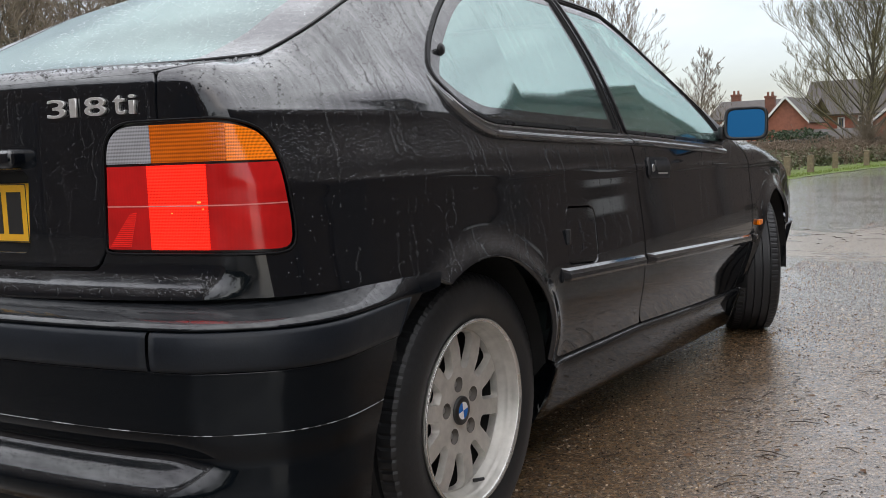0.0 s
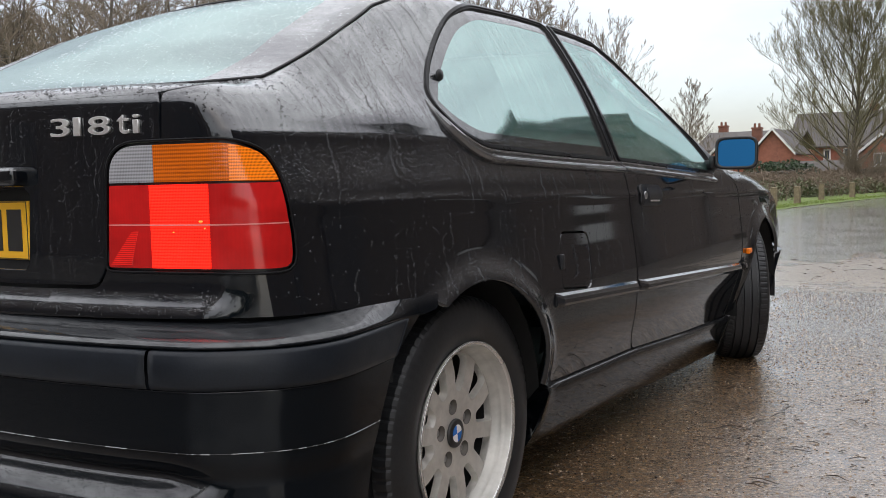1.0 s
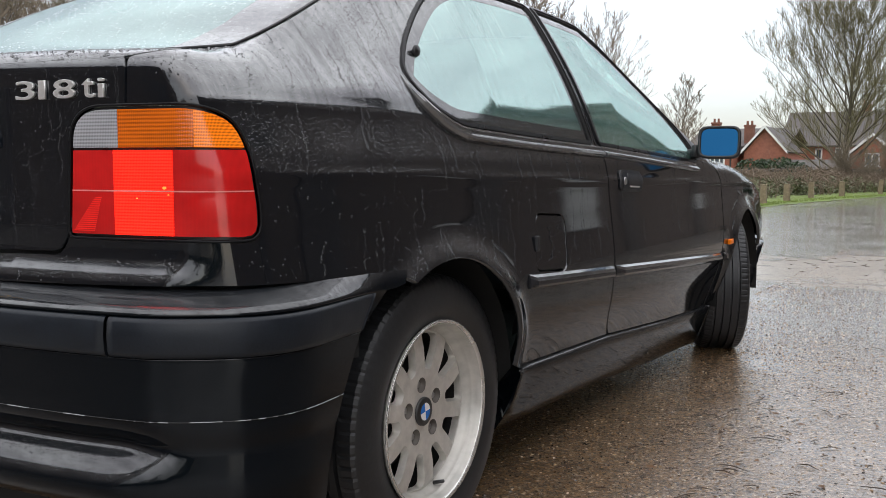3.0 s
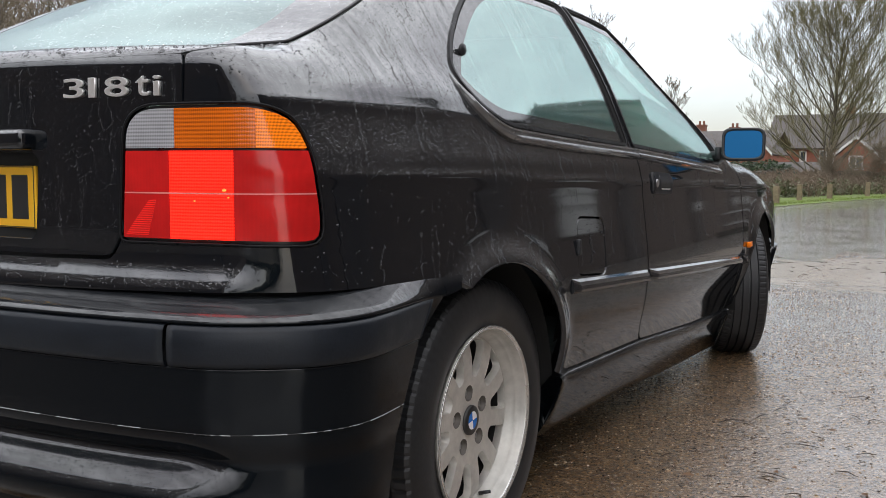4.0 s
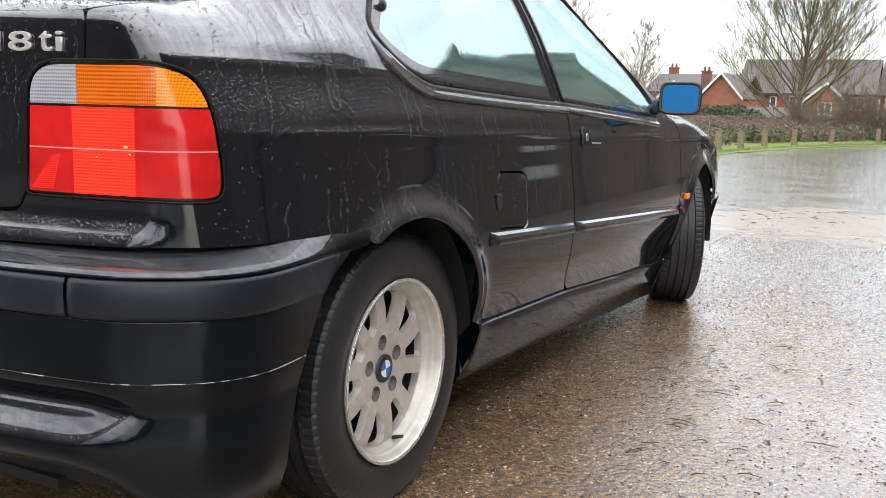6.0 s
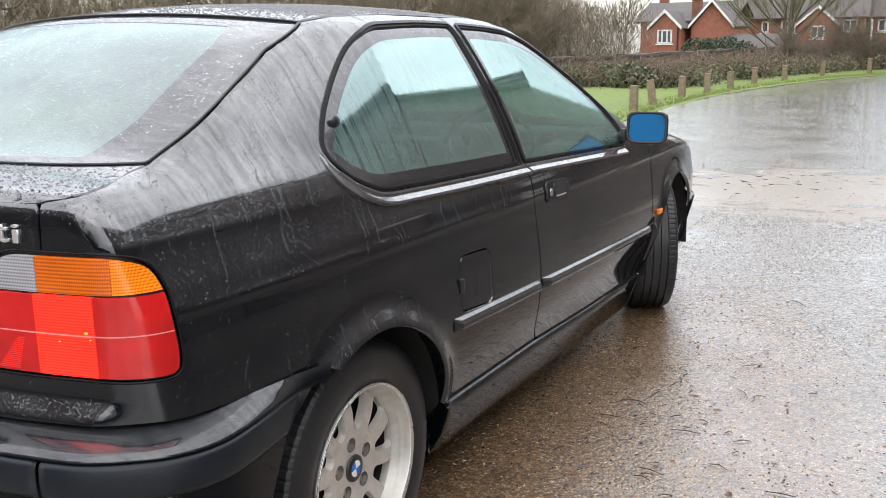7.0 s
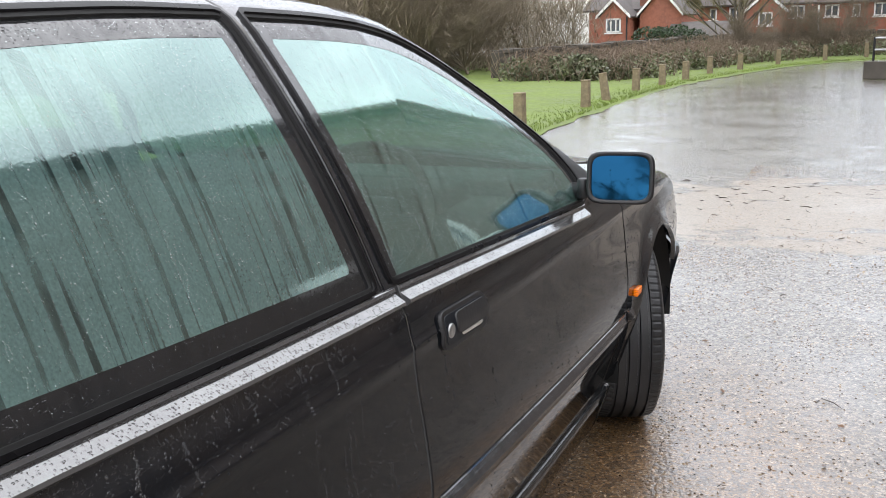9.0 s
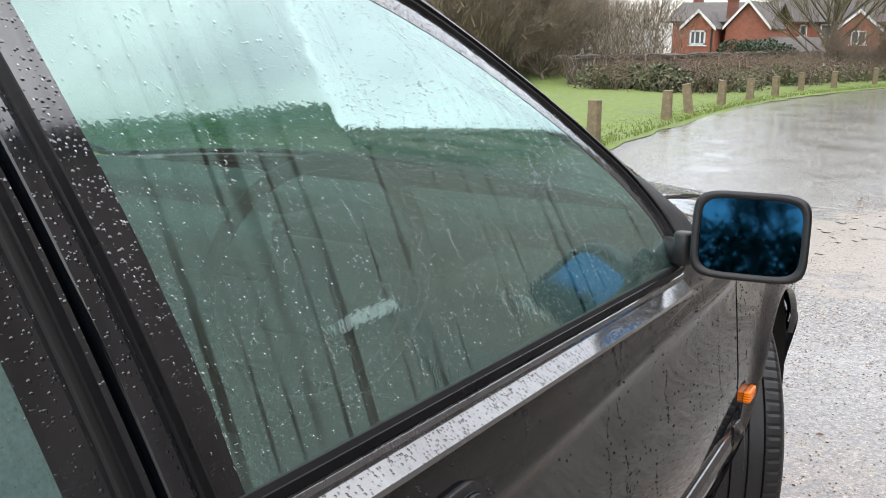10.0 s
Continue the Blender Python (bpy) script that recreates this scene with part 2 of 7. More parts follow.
FAR_GLASS = wet_glass("clearer_side_glass", (0.74, 0.90, 0.84), 0.10, (0.42, 0.64, 0.58), 0.8, 0.9)
QUARTER_GLASS = wet_glass("misted_quarter_glass", (0.42, 0.62, 0.60), 0.56, (0.34, 0.56, 0.53), 2.3)
REAR_GLASS = wet_glass("misted_rear_glass", (0.50, 0.60, 0.61), 0.62, (0.66, 0.70, 0.705), 0.7, 0.0)
# amber, prismatic and plain red lenses are unlit; their glow is added brightness
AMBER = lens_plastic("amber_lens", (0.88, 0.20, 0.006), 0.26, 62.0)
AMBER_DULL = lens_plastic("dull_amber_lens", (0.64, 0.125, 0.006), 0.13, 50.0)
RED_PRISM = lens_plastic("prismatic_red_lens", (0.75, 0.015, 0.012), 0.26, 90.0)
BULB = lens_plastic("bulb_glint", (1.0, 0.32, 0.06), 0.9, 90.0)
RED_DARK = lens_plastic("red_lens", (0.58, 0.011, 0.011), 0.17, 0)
SEAM_PALE = plain("pale_lens_seam", (0.70, 0.22, 0.20), 0.3, vary=0.1)
RED_LIT = lens_plastic("lit_red_lens", (1.0, 0.020, 0.009), 1.1, 62.0)
CLEAR_LENS = lens_plastic("clear_lens", (0.42, 0.42, 0.44))


def mirror_blue():
    m, nt, b = material("blue_mirror_glass")
    vec = coords(nt)
    b.inputs["Base Color"].default_value = (0.010, 0.062, 0.140, 1)
    b.inputs["Metallic"].default_value = 1.0
    nt.links.new(maths(nt, "MULTIPLY_ADD", noise_tex(nt, vec, 20.0), 0.06, 0.0), b.inputs["Roughness"])
    nt.links.new(bump(nt, drops(nt, vec, 120.0, 0.4, 0.25), 0.4, 0.0012), b.inputs["Normal"])
    return m


MIRROR = mirror_blue()

# ---- mesh helpers ----


def part(name, mesh, mat, parent=None, label="", kind=""):
    """Links a mesh (or a bmesh) as ONE object under a thing or a part; the mesh is laid out in world metres."""
    if not isinstance(mesh, bpy.types.Mesh):
        me = bpy.data.meshes.new(name)
        mesh.to_mesh(me)
        mesh.free()
        mesh = me
    mesh.materials.clear()
    mesh.materials.append(mat)
    ob = new(name, mesh)
    if parent is not None:
        ob.parent = parent
        if parent.type == "EMPTY":
            ob.matrix_parent_inverse = Matrix.Translation(-parent.location)
    return tagged(ob, label=label, kind=kind)


def thing(name, place, label, category, group="", kind=""):
    ob = new(name)
    ob.empty_display_size = 0.2
    ob.location = place
    return tagged(ob, label, category, group, kind)


def mesh_of(name, verts, faces, smooth=True, normals=None):
    me = bpy.data.meshes.new(name)
    me.from_pydata([tuple(v) for v in verts], [], [tuple(int(i) for i in f) for f in faces])
    if smooth:
        me.polygons.foreach_set("use_smooth", [True] * len(me.polygons))
    me.update()
    if normals is not None:
        me.normals_split_custom_set_from_vertices([tuple(n) for n in normals])
    return me


def mirrored(me):
    """The same mesh on the other side of the car."""
    verts = [(-v.co.x, v.co.y, v.co.z) for v in me.vertices]
    faces = [tuple(reversed(p.vertices)) for p in me.polygons]
    nor = [(0, 0, 0)] * len(verts)
    for loop_, n in zip(me.loops, me.corner_normals):
        nor[loop_.vertex_index] = (-n.vector.x, n.vector.y, n.vector.z)
    return mesh_of(me.name, verts, faces, True, nor)


def box_mesh(bm, size, at, bevel=0.0, turn=None, segs=2):
    """Adds a bevelled box to a bmesh."""
    m = Matrix.Translation(at) @ (turn or Matrix()) @ Matrix.Diagonal((*size, 1))
    got = bmesh.ops.create_cube(bm, size=1.0, matrix=m)
    if bevel:
        edges = list({e for v in got["verts"] for e in v.link_edges})
        bmesh.ops.bevel(bm, geom=edges, offset=bevel, segments=segs, affect="EDGES", profile=0.6)
    return bm


def smooth_bm(bm):
    for f in bm.faces:
        f.smooth = True
    return bm


def lathe(profile, segs, axis="x", wave=None):
    """A ring swept from (along, radius) pairs about the x or z axis, closed along the profile when it ends where it starts."""
    n = len(profile)
    verts, faces = [], []
    for i in range(segs):
        a = 2 * math.pi * i / segs
        for j, (u, r) in enumerate(profile):
            rr = r + (wave(i, j) if wave else 0)
            if axis == "x":
                verts.append((u, rr * math.cos(a), rr * math.sin(a)))
            else:
                verts.append((rr * math.cos(a), rr * math.sin(a), u))
    for i in range(segs):
        k = (i + 1) % segs
        for j in range(n - 1):
            f = (i * n + j, i * n + j + 1, k * n + j + 1, k * n + j)
            faces.append(f if axis == "z" else f)
    return verts, faces


def tube(points, radii, sides=6, caps=True):
    """A tapered tube along points."""
    verts, faces = [], []
    pts = [Vector(p) for p in points]
    for i, p in enumerate(pts):
        d = (pts[min(i + 1, len(pts) - 1)] - pts[max(i - 1, 0)]).normalized()
        a = d.orthogonal().normalized() if i == 0 else (a - d * a.dot(d)).normalized()
        b = d.cross(a)
        for k in range(sides):
            t = 2 * math.pi * k / sides
            verts.append(p + (a * math.cos(t) + b * math.sin(t)) * radii[i])
    for i in range(len(pts) - 1):
        for k in range(sides):
            k2 = (k + 1) % sides
            faces.append((i * sides + k, i * sides + k2, (i + 1) * sides + k2, (i + 1) * sides + k))
    if caps:
        faces.append(tuple(range(sides))[::-1])
        faces.append(tuple(range((len(pts) - 1) * sides, len(pts) * sides)))
    return verts, faces


def joined(pieces):
    verts, faces = [], []
    for v, f in pieces:
        o = len(verts)
        verts.extend(v)
        faces.extend(tuple(i + o for i in q) for q in f)
    return verts, faces


def rounded(points, radius, step):
    """A closed outline through corner points, each corner rounded, cut into short steps."""
    pts = [Vector((p[0], p[1])) for p in points]
    rad = [(p[2] if len(p) > 2 else radius) for p in points]
    out = []
    n = len(pts)
    for i in range(n):
        a, b, c = pts[i - 1], pts[i], pts[(i + 1) % n]
        u, v = a - b, c - b
        r = min(rad[i], u.length * 0.45, v.length * 0.45)
        if r < 0.002:
            out.append(b)
            continue
        p, q = b + u.normalized() * r, b + v.normalized() * r
        k = max(2, int(r * 2 / step))
        for j in range(k + 1):
            t = j / k
            out.append(p * (1 - t) ** 2 + b * 2 * t * (1 - t) + q * t * t)
    dense = []
    for i, p in enumerate(out):
        q = out[(i + 1) % len(out)]
        k = max(1, int(math.ceil((q - p).length / step)))
        dense.extend(p.lerp(q, j / k) for j in range(k))
    clean = [dense[0]]
    for p in dense[1:]:
        if (p - clean[-1]).length > 0.0008:
            clean.append(p)
    return np.array([(p.x, p.y) for p in clean])


def area2(loop):
    x, y = loop[:, 0], loop[:, 1]
    return float(np.sum(x * np.roll(y, -1) - y * np.roll(x, -1)))


def grown(loop, d):
    """The outline moved outwards by d (inwards when negative)."""
    t = np.roll(loop, -1, 0) - np.roll(loop, 1, 0)
    t /= np.maximum(np.linalg.norm(t, axis=1, keepdims=True), 1e-9)
    nrm = np.stack([t[:, 1], -t[:, 0]], 1) * (1 if area2(loop) > 0 else -1)
    return loop + nrm * d


def inset(loop, d):
    """The outline moved inwards by d, with the folds at tight corners taken out."""
    g = grown(loop, -d)
    ok = np.array([np.min(np.hypot(loop[:, 0] - p[0], loop[:, 1] - p[1])) > d * 0.96 for p in g])
    return g[ok]


def inside(pts, loop):
    x, y = pts[:, 0], pts[:, 1]
    hit = np.zeros(len(pts), bool)
    a, b = loop, np.roll(loop, -1, 0)
    for (x1, y1), (x2, y2) in zip(a, b):
        if y1 == y2:
            continue
        c = (y1 > y) != (y2 > y)
        hit ^= c & (x < (x2 - x1) * (y - y1) / (y2 - y1) + x1)
    return hit


def clipped(loop, axis, limit, keep_above):
    """The part of an outline on one side of a straight line."""
    out = []
    sgn = 1 if keep_above else -1
    for p, q in zip(loop, np.roll(loop, -1, 0)):
        dp, dq = sgn * (p[axis] - limit), sgn * (q[axis] - limit)
        if dp >= 0:
            out.append(p)
        if (dp > 0) != (dq > 0) and dp != dq:
            out.append(p + (q - p) * dp / (dp - dq))
    return np.array(out)


def skin(name, loops, to_surface, step=0.03, depth=0.014, lift=0.0, normal=None):
    """A sheet-metal panel: the region between outlines laid on a curved surface, with turned-in edges."""
    from mathutils.geometry import delaunay_2d_cdt
    loops = [np.asarray(l, float) for l in loops]
    allp = np.concatenate(loops)
    lo, hi = allp.min(0), allp.max(0)
    gx, gy = np.arange(lo[0], hi[0], step), np.arange(lo[1], hi[1], step * 0.87)
    grid = np.array([(x + (step / 2 if j % 2 else 0), y) for j, y in enumerate(gy) for x in gx])
    ok = inside(grid, loops[0])
    for l in loops[1:]:
        ok &= ~inside(grid, l)
    grid = grid[ok]
    if len(grid):
        near = np.full(len(grid), 9.0)
        for p in allp:
            near = np.minimum(near, np.hypot(grid[:, 0] - p[0], grid[:, 1] - p[1]))
        grid = grid[near > step * 0.45]
    edges, o = [], 0
    for l in loops:
        n = len(l)
        edges += [(o + i, o + (i + 1) % n) for i in range(n)]
        o += n
    pts = np.concatenate([allp, grid]) if len(grid) else allp
    vv, ee, ff, ov, oe, of = delaunay_2d_cdt([Vector(p) for p in pts], edges, [], 0, 1e-6)
    vv = np.array([(v.x, v.y) for v in vv])
    cen = np.array([vv[list(f)].mean(0) for f in ff])
    ok = inside(cen, loops[0])
    for l in loops[1:]:
        ok &= ~inside(cen, l)
    faces = [f for f, k in zip(ff, ok) if k]
    p3 = to_surface(vv[:, 0], vv[:, 1])
    nr = normal(p3) if normal is not None else surface_normal(p3)
    p3 = p3 + nr * lift
    # outward facing
    good = []
    for f in faces:
        a, b, c = (p3[i] for i in f[:3])
        w = np.cross(b - a, c - a)
        good.append(tuple(f) if np.dot(w, nr[f[0]]) > 0 else tuple(reversed(f)))
    verts, norms = [tuple(p) for p in p3], [tuple(n) for n in nr]
    if depth:
        count = {}
        for f in good:
            for i in range(len(f)):
                a, b = f[i], f[(i + 1) % len(f)]
                count[(a, b)] = 1
        rim = [(a, b) for (a, b) in count if (b, a) not in count]
        for a, b in rim:
            along = p3[b] - p3[a]
            out = np.cross(along, nr[a])
            ln = np.linalg.norm(out)
            out = out / ln if ln > 1e-9 else nr[a]
            i = len(verts)
            verts += [tuple(p3[a]), tuple(p3[b]), tuple(p3[b] - nr[b] * depth), tuple(p3[a] - nr[a] * depth)]
            norms += [tuple((nr[a] + out) * 0.7071), tuple((nr[b] + out) * 0.7071), tuple(out), tuple(out)]
            good.append((i + 3, i + 2, i + 1, i)[::1])
            # keep the edge quad facing outwards
            w = np.cross(np.array(verts[i + 2]) - np.array(verts[i + 3]), np.array(verts[i + 1]) - np.array(verts[i + 2]))
            if np.dot(w, out) < 0:
                good[-1] = (i, i + 1, i + 2, i + 3)
    return mesh_of(name, verts, good, True, norms)


def text_mesh(chars, size, depth, bold=0.0):
    cu = bpy.data.curves.new("lettering", "FONT")
    cu.body, cu.size, cu.extrude, cu.offset = chars, size, depth, bold
    cu.bevel_depth, cu.bevel_resolution, cu.resolution_u = 0.0003, 1, 4
    tmp = new("lettering_tmp", cu)
    deps = bpy.context.evaluated_depsgraph_get()
    me = bpy.data.meshes.new_from_object(tmp.evaluated_get(deps))
    bpy.data.objects.remove(tmp)
    return me

# ---- the car's outer surface: width, top, rear and front, melted into one ----

def pl(v, xs, ys):
    """Smooth curve through knots."""
    xs=np.asarray(xs,float); ys=np.asarray(ys,float); v=np.clip(np.asarray(v,float),xs[0],xs[-1])
    h=np.diff(xs); s=np.diff(ys)/h
    m=np.concatenate(([s[0]],(s[:-1]*h[1:]+s[1:]*h[:-1])/(h[1:]+h[:-1]),[s[-1]]))
    i=np.clip(np.searchsorted(xs,v)-1,0,len(xs)-2)
    t=(v-xs[i])/h[i]
    return (ys[i]*(1+2*t)*(1-t)**2+h[i]*m[i]*t*(1-t)**2+ys[i+1]*t*t*(3-2*t)+h[i]*m[i+1]*t*t*(t-1))
def smin(a,b,k):
    h=np.clip(.5+.5*(b-a)/k,0,1)
    return b*(1-h)+a*h-k*h*(1-h)
REAR_Y,FRONT_Y=0.0,2.75
def half_width(y,z):
    w=pl(y,[-.75,-.55,-.3,0,.4,1,1.6,2.27,2.7,3.1,3.45],[.790,.822,.842,.850,.853,.854,.850,.840,.832,.805,.76])
    d=pl(z,[.1,.2,.33,.45,.56,.66,.73,.80,.86,.90,1.0,1.1,1.2,1.28,1.32,1.40],[.12,.085,.046,.010,0,.010,.019,.026,.037,.051,.086,.127,.178,.225,.25,.33])
    up=np.maximum(0,z-.9)
    g=np.maximum(0,z-.96)*np.maximum(0,.35-y)*.44+up*(np.maximum(0,y-1.2)*.45*(y<2.3)+.495*(y>=2.3))
    lip=0
    for yc in (0.0,2.70):
        r=np.hypot(y-yc,z-.305)
        lip=lip+.017*np.exp(-(np.maximum(0,r-.340)/.046)**2)*(z>.25)
    crease=.006*np.exp(-((z-(.805-.02*(y-1)))/.012)**2)
    full=.010*np.clip((.05-y)/.2,0,1)*np.exp(-((z-1.005)/.04)**2)
    return w-d-g+lip+crease*0.5+full
TOP_Y=[-.75,-.66,-.60,-.46,-.42,-.2,.05,.2,.5,.9,1.25,1.42,1.6,2.0,2.16,2.24,2.5,2.9,3.2,3.4,3.5]
TOP_Z=[1.04,1.054,1.062,1.078,1.092,1.215,1.335,1.368,1.388,1.393,1.378,1.352,1.282,1.07,.972,.945,.915,.86,.80,.73,.66]
def top_face(x,y):
    z=pl(y,TOP_Y,TOP_Z)
    c=pl(y,[-.75,-.45,0,.3,.9,1.4,2.0,2.3,3.0,3.5],[.05,.05,.13,.15,.15,.16,.14,.10,.10,.12])
    return z-c*x*x
def rear_face(x,z):
    t=np.clip((.702-z)/.055,0,1)
    u=np.clip((.775-x)/.09,0,1)
    return -.021*t*t*(3-2*t)*u*u*(3-2*u)-.705+.10*x*x+.12*x**6+.20*np.maximum(0,z-.98)**1.5 +.10*np.maximum(0,.75-z)**1.5
def front_face(x,z):
    return 3.44-.18*x*x-.25*x**6-.25*np.maximum(0,z-.60)
def body_fn(x,y,z):
    x=np.abs(x)
    a=half_width(y,z)-x
    k=np.interp(y,[-.5,-.15],[.030,.052])
    f=smin(a,top_face(x,y)-z,k)
    f=smin(f,y-rear_face(x,z),np.interp(z,[.80,.95],[.085,.040]))
    f=smin(f,front_face(x,z)-y,.10)
    return f
def base_dir(s):
    s=np.asarray(s,float)
    ph=np.where(s<REAR_Y,(s-REAR_Y)/.85,np.where(s>FRONT_Y,(s-FRONT_Y)/.85,0.))
    by=np.clip(s,REAR_Y,FRONT_Y)
    return by,np.cos(ph),np.sin(ph)
def bisect(f,lo,hi,n=40):
    lo=np.array(lo,float);hi=np.array(hi,float)
    for _ in range(n):
        m=.5*(lo+hi); ins=f(m)>0
        lo=np.where(ins,m,lo);hi=np.where(ins,hi,m)
    return .5*(lo+hi)
def side_point(s,z):
    by,dx,dy=base_dir(s); z=np.asarray(z,float)
    r=bisect(lambda r:body_fn(r*dx,by+r*dy,z),np.zeros_like(by+z)+.05,np.zeros_like(by+z)+1.4)
    return np.stack([r*dx,by+r*dy,z+0*r],-1)


def top_point(x, y):
    x, y = np.asarray(x, float), np.asarray(y, float)
    z = bisect(lambda z: body_fn(x, y, z), np.zeros_like(x) + .55, np.zeros_like(x) + 1.6)
    return np.stack([x, y, z], -1)


def surface_normal(p):
    e = 2e-3
    g = [body_fn(*(p + np.eye(3)[k] * e).T) - body_fn(*(p - np.eye(3)[k] * e).T) for k in range(3)]
    n = -np.stack(g, -1)
    return n / np.maximum(np.linalg.norm(n, axis=1, keepdims=True), 1e-9)

# ---- the car ----
car = thing("car", (0, 1.35, 0), "black three-door hatchback, wet with rain, parked on tarmac", "car")
STEP = 0.016
GAP = 0.0028


def arch(yc, a0, a1, r, zc=0.300, n=26):
    """Corner points on a wheel arch, from angle a0 to a1 in degrees, 0 towards the front."""
    return [(yc + r * math.cos(radians(a0 + (a1 - a0) * i / n)), zc + r * math.sin(radians(a0 + (a1 - a0) * i / n)), 0.0) for i in range(n + 1)]


# outlines on the unrolled flank: (run along the flank, height, corner radius)
LAMP = [(-0.795, 0.944, 0.055), (-0.60, 0.944, 0.04), (-0.548, 0.925, 0.03), (-0.526, 0.878, 0.03), (-0.513, 0.780, 0.04), (-0.514, 0.727, 0.05), (-0.62, 0.729, 0.03), (-0.806, 0.729, 0.008)]
lamp_loop = rounded(LAMP, 0.02, 0.012)
GUTTER = [(0.203, 1.328), (0.32, 1.341), (0.55, 1.350), (0.85, 1.350)]
B_TOP, B_BELT = (0.852, 1.345), (0.912, 0.905)
QUARTER = (
    [(-0.700, 0.949, 0.0), (-0.697, 1.028, 0.01), (-0.580, 1.048, 0.03), (-0.509, 1.066, 0.004), (-0.246, 1.178, 0.08), (0.203, 1.328, 0.004)]
    + [(*p, 0.05) for p in GUTTER[1:3]]
    + [(*B_TOP, 0.0), (*B_BELT, 0.01), (0.950, 0.885, 0.02), (0.948, 0.80, 0.05), (0.952, 0.68, 0.05), (0.945, 0.50, 0.08), (0.962, 0.39, 0.05), (1.020, 0.322, 0.01), (0.385, 0.336, 0.0)]
    + arch(0.0, 8, 116, 0.350)
    + [(-0.190, 0.632, 0.0), (-0.34, 0.642, 0.05), (-0.52, 0.650, 0.05), (-0.611, 0.652, 0.05), (-0.86, 0.645, 0.05), (-1.15, 0.640, 0.05), (-1.334, 0.639, 0.0)]
    + [(-1.334, 0.690, 0.0), (-1.14, 0.692, 0.05), (-0.98, 0.692, 0.05), (-0.828, 0.695, 0.03), (-0.812, 0.722, 0.004)]
)
Q_WINDOW = [(0.842, 1.322, 0.012), (0.66, 1.326, 0.08), (0.40, 1.318, 0.09), (0.27, 1.278, 0.09), (0.155, 1.205, 0.12), (0.045, 1.120, 0.10), (-0.020, 1.045, 0.07), (0.040, 0.985, 0.08), (0.135, 0.945, 0.08), (0.50, 0.929, 0.2), (0.894, 0.916, 0.012)]
FLAP = [(0.437, 0.726, 0.025), (0.612, 0.716, 0.03), (0.600, 0.570, 0.03), (0.412, 0.584, 0.025)]
DOOR = [(0.858, 1.345, 0.0), (1.00, 1.349, 0.05), (1.22, 1.338, 0.1), (1.42, 1.306, 0.1), (1.62, 1.232, 0.1), (1.80, 1.135, 0.1), (1.94, 1.035, 0.1), (2.06, 0.935, 0.05), (2.14, 0.865, 0.05), (2.262, 0.815, 0.02), (2.286, 0.744, 0.03),
        (2.268, 0.60, 0.08), (2.256, 0.47, 0.08), (2.245, 0.34, 0.05), (2.215, 0.252, 0.03), (1.68, 0.278, 0.1), (1.026, 0.320, 0.03), (0.968, 0.392, 0.05), (0.951, 0.50, 0.08), (0.958, 0.68, 0.05), (0.954, 0.80, 0.05), (0.956, 0.882, 0.02), (0.918, 0.905, 0.01)]
D_WINDOW = [(0.884, 1.320, 0.012), (1.12, 1.311, 0.15), (1.36, 1.283, 0.15), (1.58, 1.212, 0.15), (1.77, 1.112, 0.12), (1.905, 1.010, 0.08), (1.955, 0.935, 0.05), (1.945, 0.866, 0.02), (1.40, 0.894, 0.2), (0.945, 0.916, 0.012)]
FENDER = (
    [(2.292, 0.744, 0.03), (2.268, 0.815, 0.02), (2.16, 0.862, 0.02), (2.25, 0.905, 0.02), (2.60, 0.868, 0.1), (2.95, 0.812, 0.1), (3.20, 0.752, 0.08), (3.32, 0.70, 0.02), (3.30, 0.50, 0.02), (3.12, 0.47, 0.02)]
    + arch(2.70, 28, 172, 0.350)
    + [(2.34, 0.27, 0.0), (2.225, 0.25, 0.0), (2.251, 0.34, 0.05), (2.262, 0.47, 0.08), (2.274, 0.60, 0.08)]
)


def outline(points, step=STEP, gap=GAP):
    return grown(rounded(points, 0.01, step), -gap)


def both(name, me, mat, label="", parents=(None, None)):
    """A part on the right-hand flank and its twin on the other."""
    right = part(name, me, mat, parents[0] or car, label)
    left = part(name, mirrored(me), mat, parents[1] or car, label)
    return right, left


# quarter panel: its outline runs round the tail lamp
q_loop = rounded(QUARTER, 0.01, STEP)
lamp_cut = grown(lamp_loop, 0.004)
start = int(np.argmin(np.hypot(lamp_cut[:, 0] + 0.812, lamp_cut[:, 1] - 0.728)))
stop = int(np.argmin(np.hypot(lamp_cut[:, 0] + 0.700, lamp_cut[:, 1] - 0.949)))
ring = [lamp_cut[(start - k) % len(lamp_cut)] for k in range((start - stop) % len(lamp_cut) + 1)]
if max(p[0] for p in ring) < -0.6:
    ring = [lamp_cut[(start + k) % len(lamp_cut)] for k in range((stop - start) % len(lamp_cut) + 1)]
q_loop = np.concatenate([q_loop, np.array(ring)])
flap_loop = rounded(FLAP, 0.02, 0.012)
qw_loop = rounded(Q_WINDOW, 0.05, 0.018)
dw_loop = rounded(D_WINDOW, 0.05, 0.018)
quarters = both("quarter_panel", skin("quarter_panel", [grown(q_loop, -0.001), qw_loop, grown(flap_loop, 0.0032)], side_point, STEP), PAINT)
doors = both("door", skin("door", [outline(DOOR), dw_loop], side_point, STEP), PAINT)
fenders = both("front_fender", skin("front_fender", [outline(FENDER)], side_point, STEP), PAINT)
both("fuel_flap", skin("fuel_flap", [grown(flap_loop, -0.0025)], side_point, STEP, lift=-0.0015), PAINT, "", quarters)
catch = box_mesh(bmesh.new(), (0.014, 0.016, 0.040), tuple(side_point(0.423, 0.652) + np.array((0.001, 0, 0))), 0.005)
part("flap_catch", catch, RUBBER, quarters[0])
dw_glass = inset(dw_loop, 0.034)
